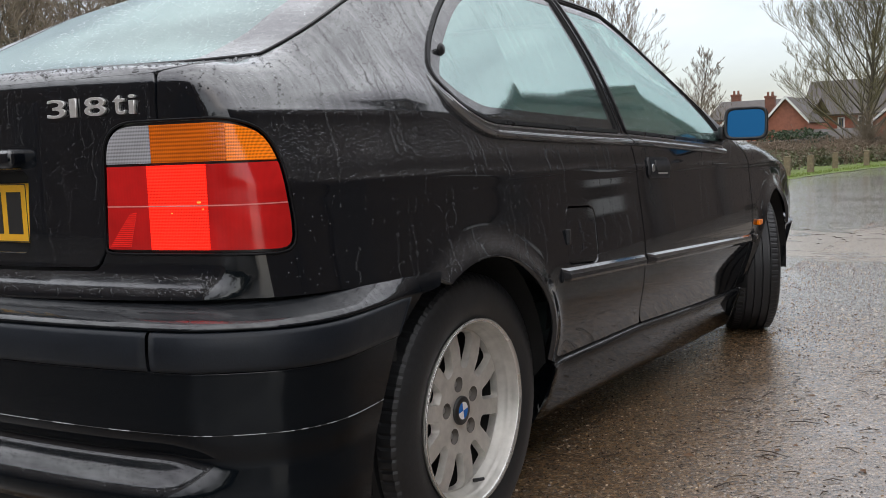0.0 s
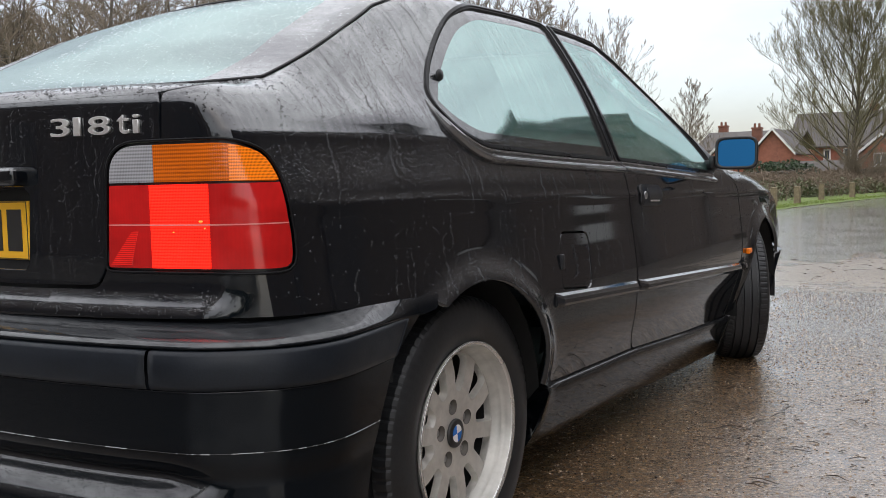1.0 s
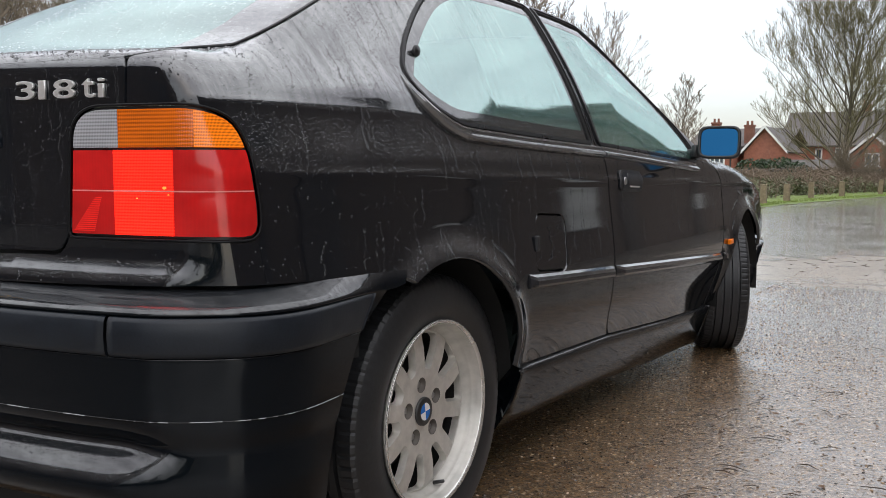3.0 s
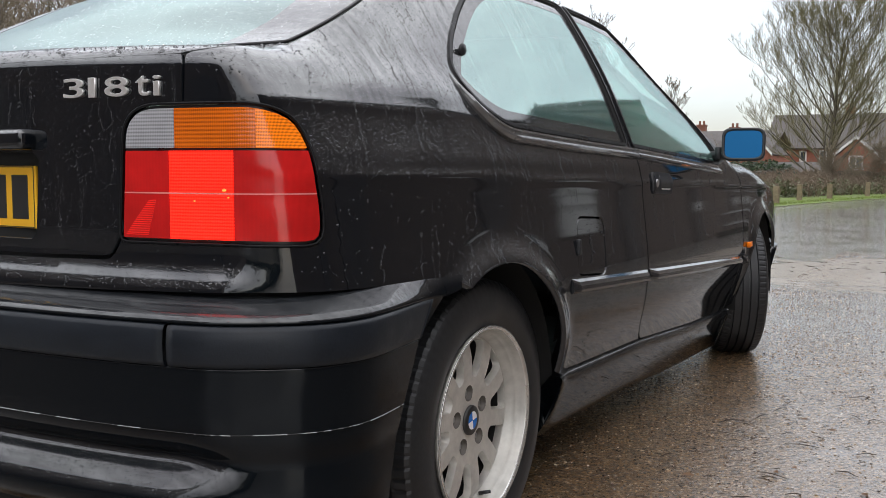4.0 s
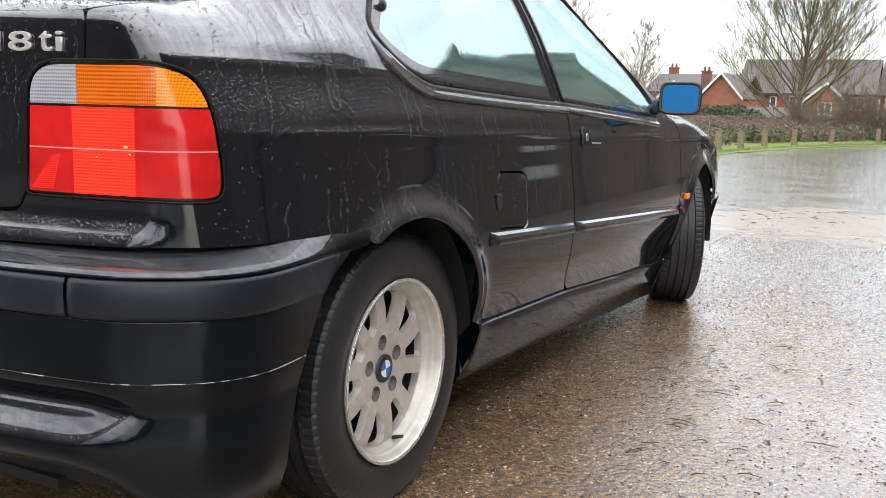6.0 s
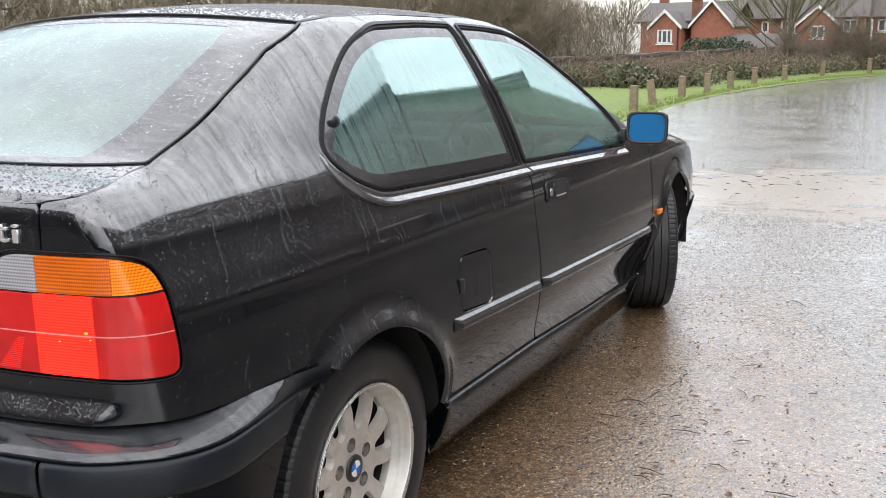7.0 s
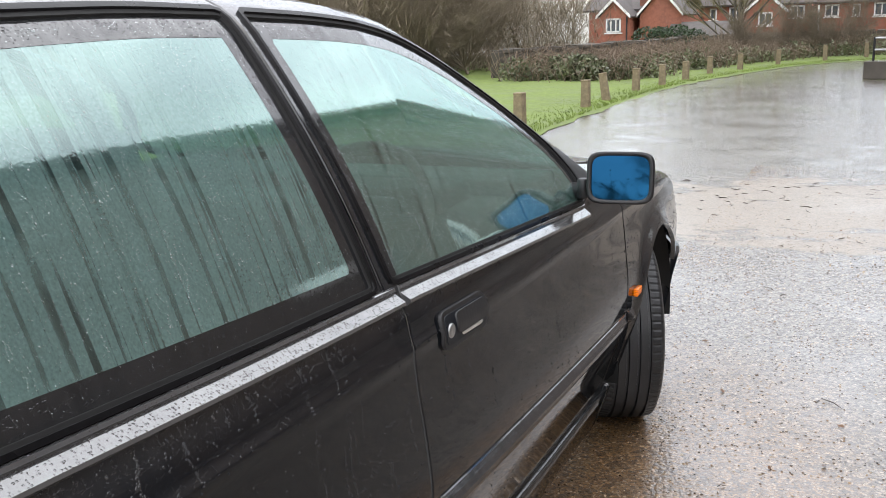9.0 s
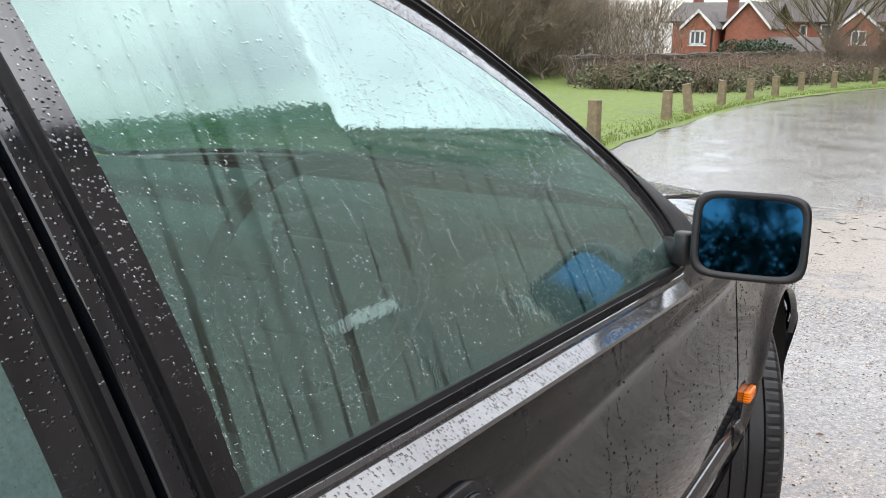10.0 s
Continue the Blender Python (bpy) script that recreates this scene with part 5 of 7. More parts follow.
def wet_tarmac():
    """Brown gritty surface under a rippled film of rain, browner where the car's reflection is painted in, with a
    washed-out patch of pale mud ahead of the car.
    """
    m, nt, b = material("wet_gritty_tarmac")
    vec = coords(nt)
    grit = node(nt, "ShaderNodeTexVoronoi", Scale=170.0, Randomness=1.0)
    nt.links.new(vec, grit.inputs["Vector"])
    stone = node(nt, "ShaderNodeTexVoronoi", Scale=70.0, Randomness=1.0)
    nt.links.new(vec, stone.inputs["Vector"])
    fine = noise_tex(nt, vec, 95.0, 6.0, 0.72)
    patch = noise_tex(nt, vec, 1.3, 8.0, 0.62)
    broad = noise_tex(nt, coords(nt, (0.6, 1.5, 1)), 0.35, 6.0, 0.6)
    brown = ramp(nt, fine, (0.34, (0.024, 0.013, 0.005)), (0.66, (0.40, 0.230, 0.095)))
    grey = ramp(nt, fine, (0.30, (0.044, 0.038, 0.031)), (0.66, (0.34, 0.305, 0.260)))
    where = nt.nodes.new("ShaderNodeSeparateXYZ")
    nt.links.new(vec, where.inputs[0])
    # brown painted in beside the car, where its reflection hides the sky sheen
    su = maths(nt, "MULTIPLY", maths(nt, "SUBTRACT", where.outputs[0], 0.6), 0.62)
    sv = maths(nt, "MULTIPLY", maths(nt, "SUBTRACT", where.outputs[1], 0.9), 0.30)
    brown_by_car = maths(nt, "SUBTRACT", 0.34, maths(nt, "MULTIPLY", maths(nt, "ADD", maths(nt, "MULTIPLY", su, su), maths(nt, "MULTIPLY", sv, sv)), 0.42))
    base = mix(nt, ramp(nt, maths(nt, "ADD", maths(nt, "MULTIPLY_ADD", broad, 0.5, maths(nt, "MULTIPLY", patch, 0.4)), brown_by_car), (0.48, (0.0,)), (0.66, (1.0,))), grey, brown)
    chips = ramp(nt, grit.outputs["Color"], (0.70, (0.0,)), (0.94, (1.0,)))
    dark = ramp(nt, stone.outputs["Color"], (0.10, (0.22,)), (0.75, (1.0,)))
    tone = mix(nt, maths(nt, "MULTIPLY", chips, 0.85), base, (0.62, 0.50, 0.37))
    mul = nt.nodes.new("ShaderNodeMix")
    mul.data_type, mul.blend_type = "RGBA", "MULTIPLY"
    mul.inputs[0].default_value = 0.9
    nt.links.new(tone, mul.inputs[6])
    nt.links.new(dark, mul.inputs[7])
    # the mud: an uneven oval with ragged edges, drier than the rest
    du = maths(nt, "MULTIPLY", maths(nt, "SUBTRACT", where.outputs[0], 0.95), 0.62)
    dv = maths(nt, "MULTIPLY", maths(nt, "SUBTRACT", where.outputs[1], 6.6), 0.62)
    far2 = maths(nt, "ADD", maths(nt, "MULTIPLY", du, du), maths(nt, "MULTIPLY", dv, dv))
    ragged = noise_tex(nt, coords(nt, (1.0, 1.9, 1)), 1.9, 7.0, 0.62)
    mud = ramp(nt, maths(nt, "SUBTRACT", maths(nt, "MULTIPLY_ADD", ragged, 1.9, -0.10), maths(nt, "MULTIPLY", far2, 0.62)), (0.42, (0.0,)), (0.60, (1.0,)))
    silt = ramp(nt, fine, (0.28, (0.20, 0.155, 0.11)), (0.62, (0.56, 0.47, 0.37)))
    nt.links.new(mix(nt, maths(nt, "MULTIPLY", mud, 0.6), mul.outputs[2], silt), b.inputs["Base Color"])
    b.inputs["Roughness"].default_value = 0.5
    nt.links.new(maths(nt, "MULTIPLY_ADD", mud, -0.35, 1.0), b.inputs["Coat Weight"])
    b.inputs["Coat IOR"].default_value = 2.2
    nt.links.new(ramp(nt, patch, (0.38, (0.07,)), (0.64, (0.02,))), b.inputs["Coat Roughness"])
    pool = ramp(nt, patch, (0.46, (1.0,)), (0.64, (0.30,)))
    ripple = noise_tex(nt, vec, 60.0, 3.0, 0.6)
    h = maths(nt, "MULTIPLY_ADD", grit.outputs["Distance"], -0.4, maths(nt, "MULTIPLY_ADD", stone.outputs["Distance"], -0.9, maths(nt, "MULTIPLY", fine, 0.7)))
    nt.links.new(bump(nt, h, 0.7, 0.007), b.inputs["Normal"])
    nt.links.new(bump(nt, maths(nt, "MULTIPLY", maths(nt, "MULTIPLY_ADD", ripple, 0.9, h), pool), 0.5, 0.0036), b.inputs["Coat Normal"])
    return m


TARMAC = wet_tarmac()
GRASS_BASE = plain("muddy_turf", (0.150, 0.205, 0.045), 0.8, vary=0.35, scale=12, relief=0.01)
GRASS = plain("grass_blades", (0.215, 0.290, 0.065), 0.6, vary=0.35, scale=3.0)
BRAMBLE_LEAF = plain("bramble_leaf", (0.150, 0.165, 0.090), 0.5, vary=0.6, scale=2.5)
BRAMBLE_STEM = plain("bramble_stem", (0.17, 0.125, 0.088), 0.8, vary=0.4, scale=4)
BARK = plain("bare_bark", (0.10, 0.085, 0.065), 0.85, vary=0.4, scale=8, relief=0.01)
TWIG = plain("bare_twigs", (0.20, 0.16, 0.12), 0.85, vary=0.35, scale=2)
MOSSY = plain("mossy_twigs", (0.17, 0.15, 0.075), 0.85, vary=0.35, scale=2)
THICKET = plain("brown_thicket", (0.19, 0.155, 0.110), 0.85, vary=0.4, scale=1.5)
EVERGREEN = plain("dark_evergreen", (0.036, 0.062, 0.026), 0.5, vary=0.5, scale=2)
POST_WOOD = plain("weathered_post", (0.24, 0.19, 0.12), 0.8, vary=0.45, scale=14, relief=0.004)
BRICK = plain("muted_red_brick", (0.30, 0.115, 0.075), 0.8, vary=0.25, scale=6, relief=0.004)
BRICK_DARK = plain("dark_brick", (0.20, 0.085, 0.055), 0.85, vary=0.3, scale=6, relief=0.004)
ROOF_TILE = plain("brown_roof_tile", (0.10, 0.088, 0.082), 0.75, vary=0.3, scale=5, relief=0.006)
BARGE = plain("white_bargeboard", (0.78, 0.78, 0.76), 0.5, vary=0.06)
PANE = plain("dark_window_pane", (0.10, 0.12, 0.14), 0.08, vary=0.4, scale=1.5)
TERRACE_BRICK = plain("dark_brown_brick", (0.15, 0.115, 0.095), 0.85, vary=0.3, scale=6, relief=0.004)
TERRACE_DOOR = plain("brown_painted_door", (0.11, 0.09, 0.08), 0.5)
STONE = plain("mossy_stone_wall", (0.085, 0.075, 0.062), 0.9, vary=0.4, scale=3, relief=0.02)

gs = sorted({float(v) for v in np.concatenate([np.linspace(-4, 6, 26), np.linspace(-4, 12, 30), -np.geomspace(4, 320, 26), np.geomspace(6, 320, 26)])})
gx = sorted(set(round(v, 3) for v in gs))
gy = sorted(set(round(v, 3) for v in list(np.linspace(-5, 60, 60)) + list(-np.geomspace(5, 320, 22)) + list(np.geomspace(60, 400, 18))))
gv = [(x, y, float(rise(x, y)) + 0.010 * noise.noise((x * 0.4, y * 0.4, 0.3)) * min(1.0, max(0.0, (math.hypot(x - 0.5, y - 1.2) - 2.5) / 4))) for y in gy for x in gx]
nx = len(gx)
gf = [(j * nx + i, j * nx + i + 1, (j + 1) * nx + i + 1, (j + 1) * nx + i) for j in range(len(gy) - 1) for i in range(nx - 1)]
tagged(part("ground", mesh_of("ground", gv, gf), TARMAC), "wet gritty tarmac with brown mud and shallow puddles", "ground", kind="structure")

# grass verge with a worn path, following the curved edge of the car park
EDGE = [(-2.30, 3.0), (-2.28, 7.0), (-2.30, 10.3), (-2.42, 13.0), (-2.48, 15.5), (-2.42, 18.8), (-2.0, 22.4), (-1.35, 25.6), (-0.6, 28.2), (0.8, 30.6), (4.0, 32.6), (12.0, 33.5), (30.0, 34.0)]


def edge_curve(n=160):
    p = np.array(EDGE)
    d = np.concatenate([[0], np.cumsum(np.hypot(*np.diff(p, axis=0).T))])
    t = np.linspace(0, d[-1], n)
    return np.stack([pl(t, d, p[:, 0]), pl(t, d, p[:, 1])], 1)


ec = edge_curve()
rv, rf = [], []
for i, (x, y) in enumerate(ec):
    t = ec[min(i + 1, len(ec) - 1)] - ec[max(i - 1, 0)]
    n = np.array((-t[1], t[0])) / np.hypot(*t)
    wob = 0.10 * noise.noise((x * 1.3, y * 1.3, 0)) + 0.05 * noise.noise((x * 5, y * 5, 2))
    for k, w in enumerate((0.0, 0.25, 0.8, 2.0, 4.0, 8.0, 16.0, 30.0)):
        q = np.array((x, y)) + n * (w + (wob if k < 2 else 0))
        h = (0.004, 0.03, 0.05, 0.06, 0.06, 0.05, 0.05, 0.05)[k]
        rv.append((q[0], q[1], h + float(rise(q[0], q[1]))))
rf = [(i * 8 + k, i * 8 + k + 1, (i + 1) * 8 + k + 1, (i + 1) * 8 + k) for i in range(len(ec) - 1) for k in range(7)]
rf = [tuple(reversed(f)) for f in rf]
tagged(part("grass_verge", mesh_of("grass_verge", rv, rf), GRASS_BASE), "short green grass verge with muddy edge", "grass", kind="structure")

rng = np.random.default_rng(4)


def blades(n, spread, size):
    """Short tufts of grass on the verge."""
    v, f = [], []
    i = rng.integers(0, len(ec) - 46, n)
    w = rng.uniform(0.03, 1, n) ** 1.6 * spread
    for a, d in zip(i, w):
        t = ec[a + 1] - ec[a]
        nn = np.array((-t[1], t[0])) / np.hypot(*t)
        p = ec[a] + t * rng.uniform() + nn * (d + 0.02)
        if 5.6 < d < 6.1:
            continue
        h = size * rng.uniform(0.6, 1.5)
        for _ in range(3):
            u = rng.uniform(0, 6.283)
            c, s = math.cos(u), math.sin(u)
            b = len(v)
            lean = rng.uniform(0.3, 1.0) * h
            v += [(p[0] - s * 0.007, p[1] + c * 0.007, 0.02), (p[0] + s * 0.007, p[1] - c * 0.007, 0.02), (p[0] + c * lean + rng.normal(0, 0.01), p[1] + s * lean, 0.05 + h)]
            f.append((b, b + 1, b + 2))
    return mesh_of("grass", v, f, False)


tagged(part("grass", blades(40000, 11.0, 0.011), GRASS), "short green grass", "grass", kind="stuff")


# ---- posts ----
def post(x, y, h, w, lean=0, turn=0):
    ob = thing("wooden_post", (x, y, 0), "weathered square wooden bollard with a chamfered top", "post", "posts along the verge")
    bm = box_mesh(bmesh.new(), (w, w, h), (0, 0, h / 2 - 0.03), 0.012, segs=2)
    for v in bm.verts:
        if v.co.z > h - 0.10:
            v.co.x *= 0.93
            v.co.y *= 0.93
        v.co.x += 0.006 * noise.noise(v.co * 9)
    me = bpy.data.meshes.new("post_body")
    bm.to_mesh(me)
    bm.free()
    body = new("post_body", me)
    me.materials.append(POST_WOOD)
    body.parent = ob
    bm = bmesh.new()
    box_mesh(bm, (w * 0.98, w * 0.98, 0.03), (0, 0, h - 0.022), 0.012, segs=2)
    me = bpy.data.meshes.new("post_cap")
    bm.to_mesh(me)
    bm.free()
    me.materials.append(POST_WOOD)
    capo = new("post_cap", me)
    capo.parent = ob
    ob.rotation_euler = (0, radians(lean), radians(turn))
    return ob


POSTS = ((-2.63, 10.76, 0.50, 0), (-2.75, 14.02, 0.46, 0), (-2.79, 15.4, 0.50, -9), (-2.85, 17.7, 0.46, 1), (-2.68, 19.24, 0.46, 0), (-2.56, 21.1, 0.44, 0), (-2.42, 23.4, 0.45, 0), (-1.97, 25.3, 0.44, 0), (-1.32, 28.0, 0.46, 2), (-0.22, 30.2, 0.5, 0), (0.86, 32.0, 0.5, 0))
for x, y, h, lean in POSTS:
    post(x, y, h, 0.13, lean, rng.uniform(-8, 8))


# ---- trees ----
def branch_tree(seed, height, trunk_r, limbs, lean, levels=4, kids=(5, 7), bole=0.16, twig_r=0.006, gnarl=0.10, lift=0.5, shrink=0.58, fan=(0.45, 0.95)):
    """A bare tree: short bole, limbs fanning into a dome, each forking into fine rising twigs. Returns trunk and twig meshes."""
    r = random.Random(seed)
    thick, thin = [], []

    def grow(p, d, length, rad, level):
        n = (7, 6, 4, 3, 3)[min(level, 4)]
        pts, rads = [p], [rad]
        q, dd = p.copy(), d.copy()
        end = max(twig_r * 0.55, rad * 0.35)
        for i in range(n):
            g = gnarl * (1 + 0.5 * level)
            dd = (dd + Vector((r.uniform(-g, g), r.uniform(-g, g), r.uniform(-g, g) + lift * 0.16))).normalized()
            q = q + dd * (length / n)
            pts.append(q.copy())
            rads.append(rad + (end - rad) * (i + 1) / n)
        (thick if level < 2 else thin).append(tube(pts, rads, 6 if level < 1 else 4 if level < 3 else 3, False))
        if level >= levels:
            return
        for k in range(r.randint(*kids)):
            f = r.uniform(0.22, 1.0)
            at = f * n
            i = min(int(at), n - 1)
            base = pts[i].lerp(pts[i + 1], at - i)
            fwd = (pts[i + 1] - pts[i]).normalized()
            axis = fwd.orthogonal().normalized()
            axis.rotate(Matrix.Rotation(r.uniform(0, 6.283), 3, fwd))
            nd = (fwd + axis * r.uniform(*fan) + Vector((0, 0, lift * r.uniform(0.0, 0.5)))).normalized()
            grow(base, nd, length * (1 - 0.35 * f) * r.uniform(shrink - 0.12, shrink + 0.1), max(twig_r, rads[i] * r.uniform(0.42, 0.62)), level + 1)
    top = Vector((r.uniform(-0.1, 0.1), r.uniform(-0.1, 0.1), height * bole))
    thick.append(tube([(0, 0, -0.1), (0, 0, height * bole * 0.4), top], [trunk_r * 1.35, trunk_r * 1.02, trunk_r * 0.9], 10, False))
    for k in range(limbs):
        a = 6.283 * (k + r.uniform(-0.3, 0.3)) / limbs
        tilt = radians(lean) * (r.uniform(0.15, 0.4) if k % 3 == 0 else r.uniform(0.6, 1.1))
        d = Vector((math.sin(tilt) * math.cos(a), math.sin(tilt) * math.sin(a), math.cos(tilt)))
        grow(top * r.uniform(0.72, 1.0), d, height * (1 - bole) * r.uniform(0.72, 1.0) * (1.0 if k % 3 == 0 else 0.88), trunk_r * r.uniform(0.30, 0.46), 0)
    return mesh_of("trunk", *joined(thick)), mesh_of("crown", *joined(thin), False)


def tree(name, meshes, at, label, bark, twig, turn=0, scale=1.0, group=""):
    ob = thing(name, at, label, "tree", group)
    for nm, me, mt in (("trunk", meshes[0], bark), ("crown", meshes[1], twig)):
        if not me.materials:
            me.materials.append(mt)
        c = new(nm, me)
        c.parent = ob
    ob.rotation_euler, ob.scale = (0, 0, radians(turn)), (scale, scale, scale)
    return ob


def land(x, y):
    return float(rise(x, y))


def dome_tree(seed, height, radius, trunk_r, limbs=30, low=0.18, twig_r=0.006, kids=9, rise_=0.75):
    """A bare tree with one leader: limbs shorter towards top and foot, curving up, split twice into fine twigs."""
    r = random.Random(seed)
    thick, thin = [], []

    def arm(p, d, length, rad, n, lift):
        pts, rads, q, dd = [p], [rad], p.copy(), d.normalized()
        for i in range(n):
            dd = (dd + Vector((r.uniform(-0.10, 0.10), r.uniform(-0.10, 0.10), lift / n + r.uniform(-0.05, 0.05)))).normalized()
            q = q + dd * (length / n)
            pts.append(q.copy())
            rads.append(max(twig_r * 0.6, rad * (1 - 0.85 * (i + 1) / n)))
        return pts, rads

    def fork(pts, rads, length, count, level):
        n = len(pts) - 1
        for _ in range(count):
            f = r.uniform(0.18, 1.0)
            i = min(int(f * n), n - 1)
            base = pts[i].lerp(pts[i + 1], f * n - i)
            fwd = (pts[i + 1] - pts[i]).normalized()
            axis = fwd.orthogonal().normalized()
            axis.rotate(Matrix.Rotation(r.uniform(0, 6.283), 3, fwd))
            d = fwd + axis * r.uniform(0.4, 0.9) + Vector((0, 0, 0.25))
            ln = length * (1.05 - 0.5 * f) * r.uniform(0.35, 0.6)
            p2, r2 = arm(base, d, ln, max(twig_r, rads[i] * 0.5), 4 if level == 1 else 3, 0.35)
            thin.append(tube(p2, r2, 3, False))
            if level < 3:
                fork(p2, r2, ln, (kids, 5)[level - 1], level + 1)
    lead, lr = arm(Vector((0, 0, -0.1)), Vector((r.uniform(-0.04, 0.04), 0, 1)), height, trunk_r, 14, 0.6)
    thick.append(tube(lead, lr, 8, False))
    fork(lead[8:], lr[8:], height * 0.35, 8, 1)
    for k in range(limbs):
        f = low + (0.92 - low) * (k + r.random()) / limbs
        i = min(int(f * 14), 13)
        base = lead[i].lerp(lead[i + 1], f * 14 - i)
        a = k * 2.4 + r.uniform(-0.4, 0.4)
        ln = radius * (0.45 + 0.75 * math.sin(math.pi * min(1.0, (1.02 - f) * 0.95)) ** 0.8) * r.uniform(0.85, 1.1)
        pts, rads = arm(base, Vector((math.cos(a), math.sin(a), rise_ + 0.9 * f)), ln, max(0.012, lr[i] * 0.42), 7, 0.35)
        thick.append(tube(pts, rads, 5, False))
        fork(pts, rads, ln, kids, 1)
    return mesh_of("trunk", *joined(thick)), mesh_of("crown", *joined(thin), False)


BIG = dome_tree(5, 8.6, 4.4, 0.15, 48, 0.17, 0.0065, 10, 0.58)
TALL = dome_tree(8, 10.0, 3.6, 0.15, 24, 0.25, 0.010, 6)
SLIM = dome_tree(17, 9.4, 2.1, 0.12, 26, 0.30, 0.009, 6)
SCRUB = branch_tree(21, 4.4, 0.05, 15, 58, 2, (13, 16), 0.06, 0.006, 0.20, 0.25, 0.50, (0.5, 1.2))
DARK = branch_tree(31, 9.5, 0.26, 8, 62, 3, (7, 9), 0.20, 0.015, 0.20, 0.25, 0.52)
tree("tree", BIG, (-5.35, 48, land(0, 48)), "tall bare spreading tree with mossy twigs", BARK, MOSSY, 20, 1.12)
tree("tree", SLIM, (-17.4, 60, land(0, 60) + 0.4), "bare tree with fine upright twigs", BARK, TWIG, 0, 0.92)
for x, y, k, t in ((-28.4, 74, 1.4, 40), (-33, 70, 1.45, 160), (-36, 66, 1.4, 10), (-42, 62, 1.4, 80)):
    tree("tree", TALL, (x, y, land(x, y)), "bare tree on the skyline", BARK, TWIG, t, k, "bare trees behind the car park")
for x, y, k, t, m in ((-13.5, 27, 0.8, 0, DARK), (-17, 24, 0.9, 70, DARK), (-21, 29, 1.0, 130, DARK), (-16, 20, 0.8, 200, DARK), (-24, 20, 1.0, 260, DARK), (-20, 14, 0.85, 310, DARK), (-27, 26, 1.05, 30, DARK), (-30, 12, 1.0, 330, DARK), (-24, 7, 0.9, 95, DARK), (-19, 34, 1.0, 180, DARK), (-28, 2, 1.0, 15, DARK)):
    tree("tree", m, (x, y, 0), "dark bare tree with crooked limbs", BARK, TWIG, t, k, "dark bare trees beyond the grass")
for i, (x, y) in enumerate(((-9.4, 22.0), (-8.9, 23.6), (-10.2, 23.5), (-11.6, 22.5), (-10.9, 26.0), (-11.2, 27.5), (-11.8, 25.5), (-13.4, 22), (-14.8, 20), (-16.0, 17.5), (-13.2, 25), (-17.0, 15), (-18.5, 12), (-15.2, 23), (-12.5, 27))):
    tree("thicket_bush", SCRUB, (x, y, 0), "dense brown leafless thicket", THICKET, THICKET, 47 * i, (0.75 + 0.12 * (i % 4)) * (0.5 if x < -13 else 1.0), "thicket beyond the grass")
for i, (x, y) in enumerate(((-2.6, 31.0), (-1.6, 33), (0.2, 35), (2.4, 36.0), (-0.8, 33.6), (4.5, 37), (7, 38), (10, 38))):
    tree("thicket_bush", SCRUB, (x, y, 0), "brown leafless scrub beside the wall", THICKET, THICKET, 61 * i, 0.42 + 0.05 * (i % 3), "scrub beside the wall")


# ---- far woods ----
def twig_mass(name, n, box_at, seed, size):
    """Uncountable far twigs: thin slivers, thick near the ground and thinning upwards."""
    g = np.random.default_rng(seed)
    v, f = [], []
    for _ in range(n):
        k = box_at[g.integers(0, len(box_at))]
        x, y = k[0] + g.normal(0, k[3]), k[1] + g.normal(0, k[3])
        z = k[2] * g.uniform(0, 1) ** 1.25
        d = Vector((g.normal(0, 0.8), g.normal(0, 0.8), 1)).normalized() * size * g.uniform(0.4, 1.4)
        w = Vector((g.normal(), g.normal(), 0.2)).normalized() * 0.011
        q = Vector((x, y, z))
        o_ = len(v)
        v += [q - w, q + w, q + d]
        f.append((o_, o_ + 1, o_ + 2))
    return mesh_of(name, v, f, False)


woods = []
for k in range(90):
    a = radians(17.6 + 50 * k / 90)
    r_ = 31 + 3.5 * math.sin(k * 1.7) - (k > 20) * 4
    hgt = float(np.interp(k, [0, 6, 16, 30], [1.9, 2.2, 2.5, 2.4])) + 0.5 * noise.noise((k * 0.4, 0, 0))
    woods.append((1.34 - r_ * math.sin(a), 0.23 + r_ * math.cos(a), hgt, 0.7))
tagged(part("far_thicket", twig_mass("far_thicket", 90000, woods, 3, 0.5), THICKET), "dense brown leafless thicket beyond the grass", "woods", kind="stuff")

# ---- brambles ----
def leaf_mass(name, centres, radii, n, leaf, seed, flat=0.8):
    """A mound of small leaves with an uneven outline."""
    g = np.random.default_rng(seed)
    k = g.integers(0, len(centres), n)
    d = g.normal(size=(n, 3))
    d /= np.linalg.norm(d, axis=1, keepdims=True)
    rad = np.array(radii)[k] * g.uniform(0.45, 1.08, n) ** 0.5
    p = np.array(centres)[k] + d * rad[:, None] * (1, 1, flat)
    v, f = [], []
    for q in p[p[:, 2] > 0.02]:
        a, b = Vector(g.normal(size=3)).normalized(), Vector(g.normal(size=3)).normalized()
        b = (b - a * a.dot(b)).normalized()
        s = leaf * g.uniform(0.6, 1.4)
        o = len(v)
        q = Vector(q)
        v += [q - a * s, q + b * s * 0.5, q + a * s, q - b * s * 0.5]
        f.append((o, o + 1, o + 2, o + 3))
    return mesh_of(name, v, f, False)


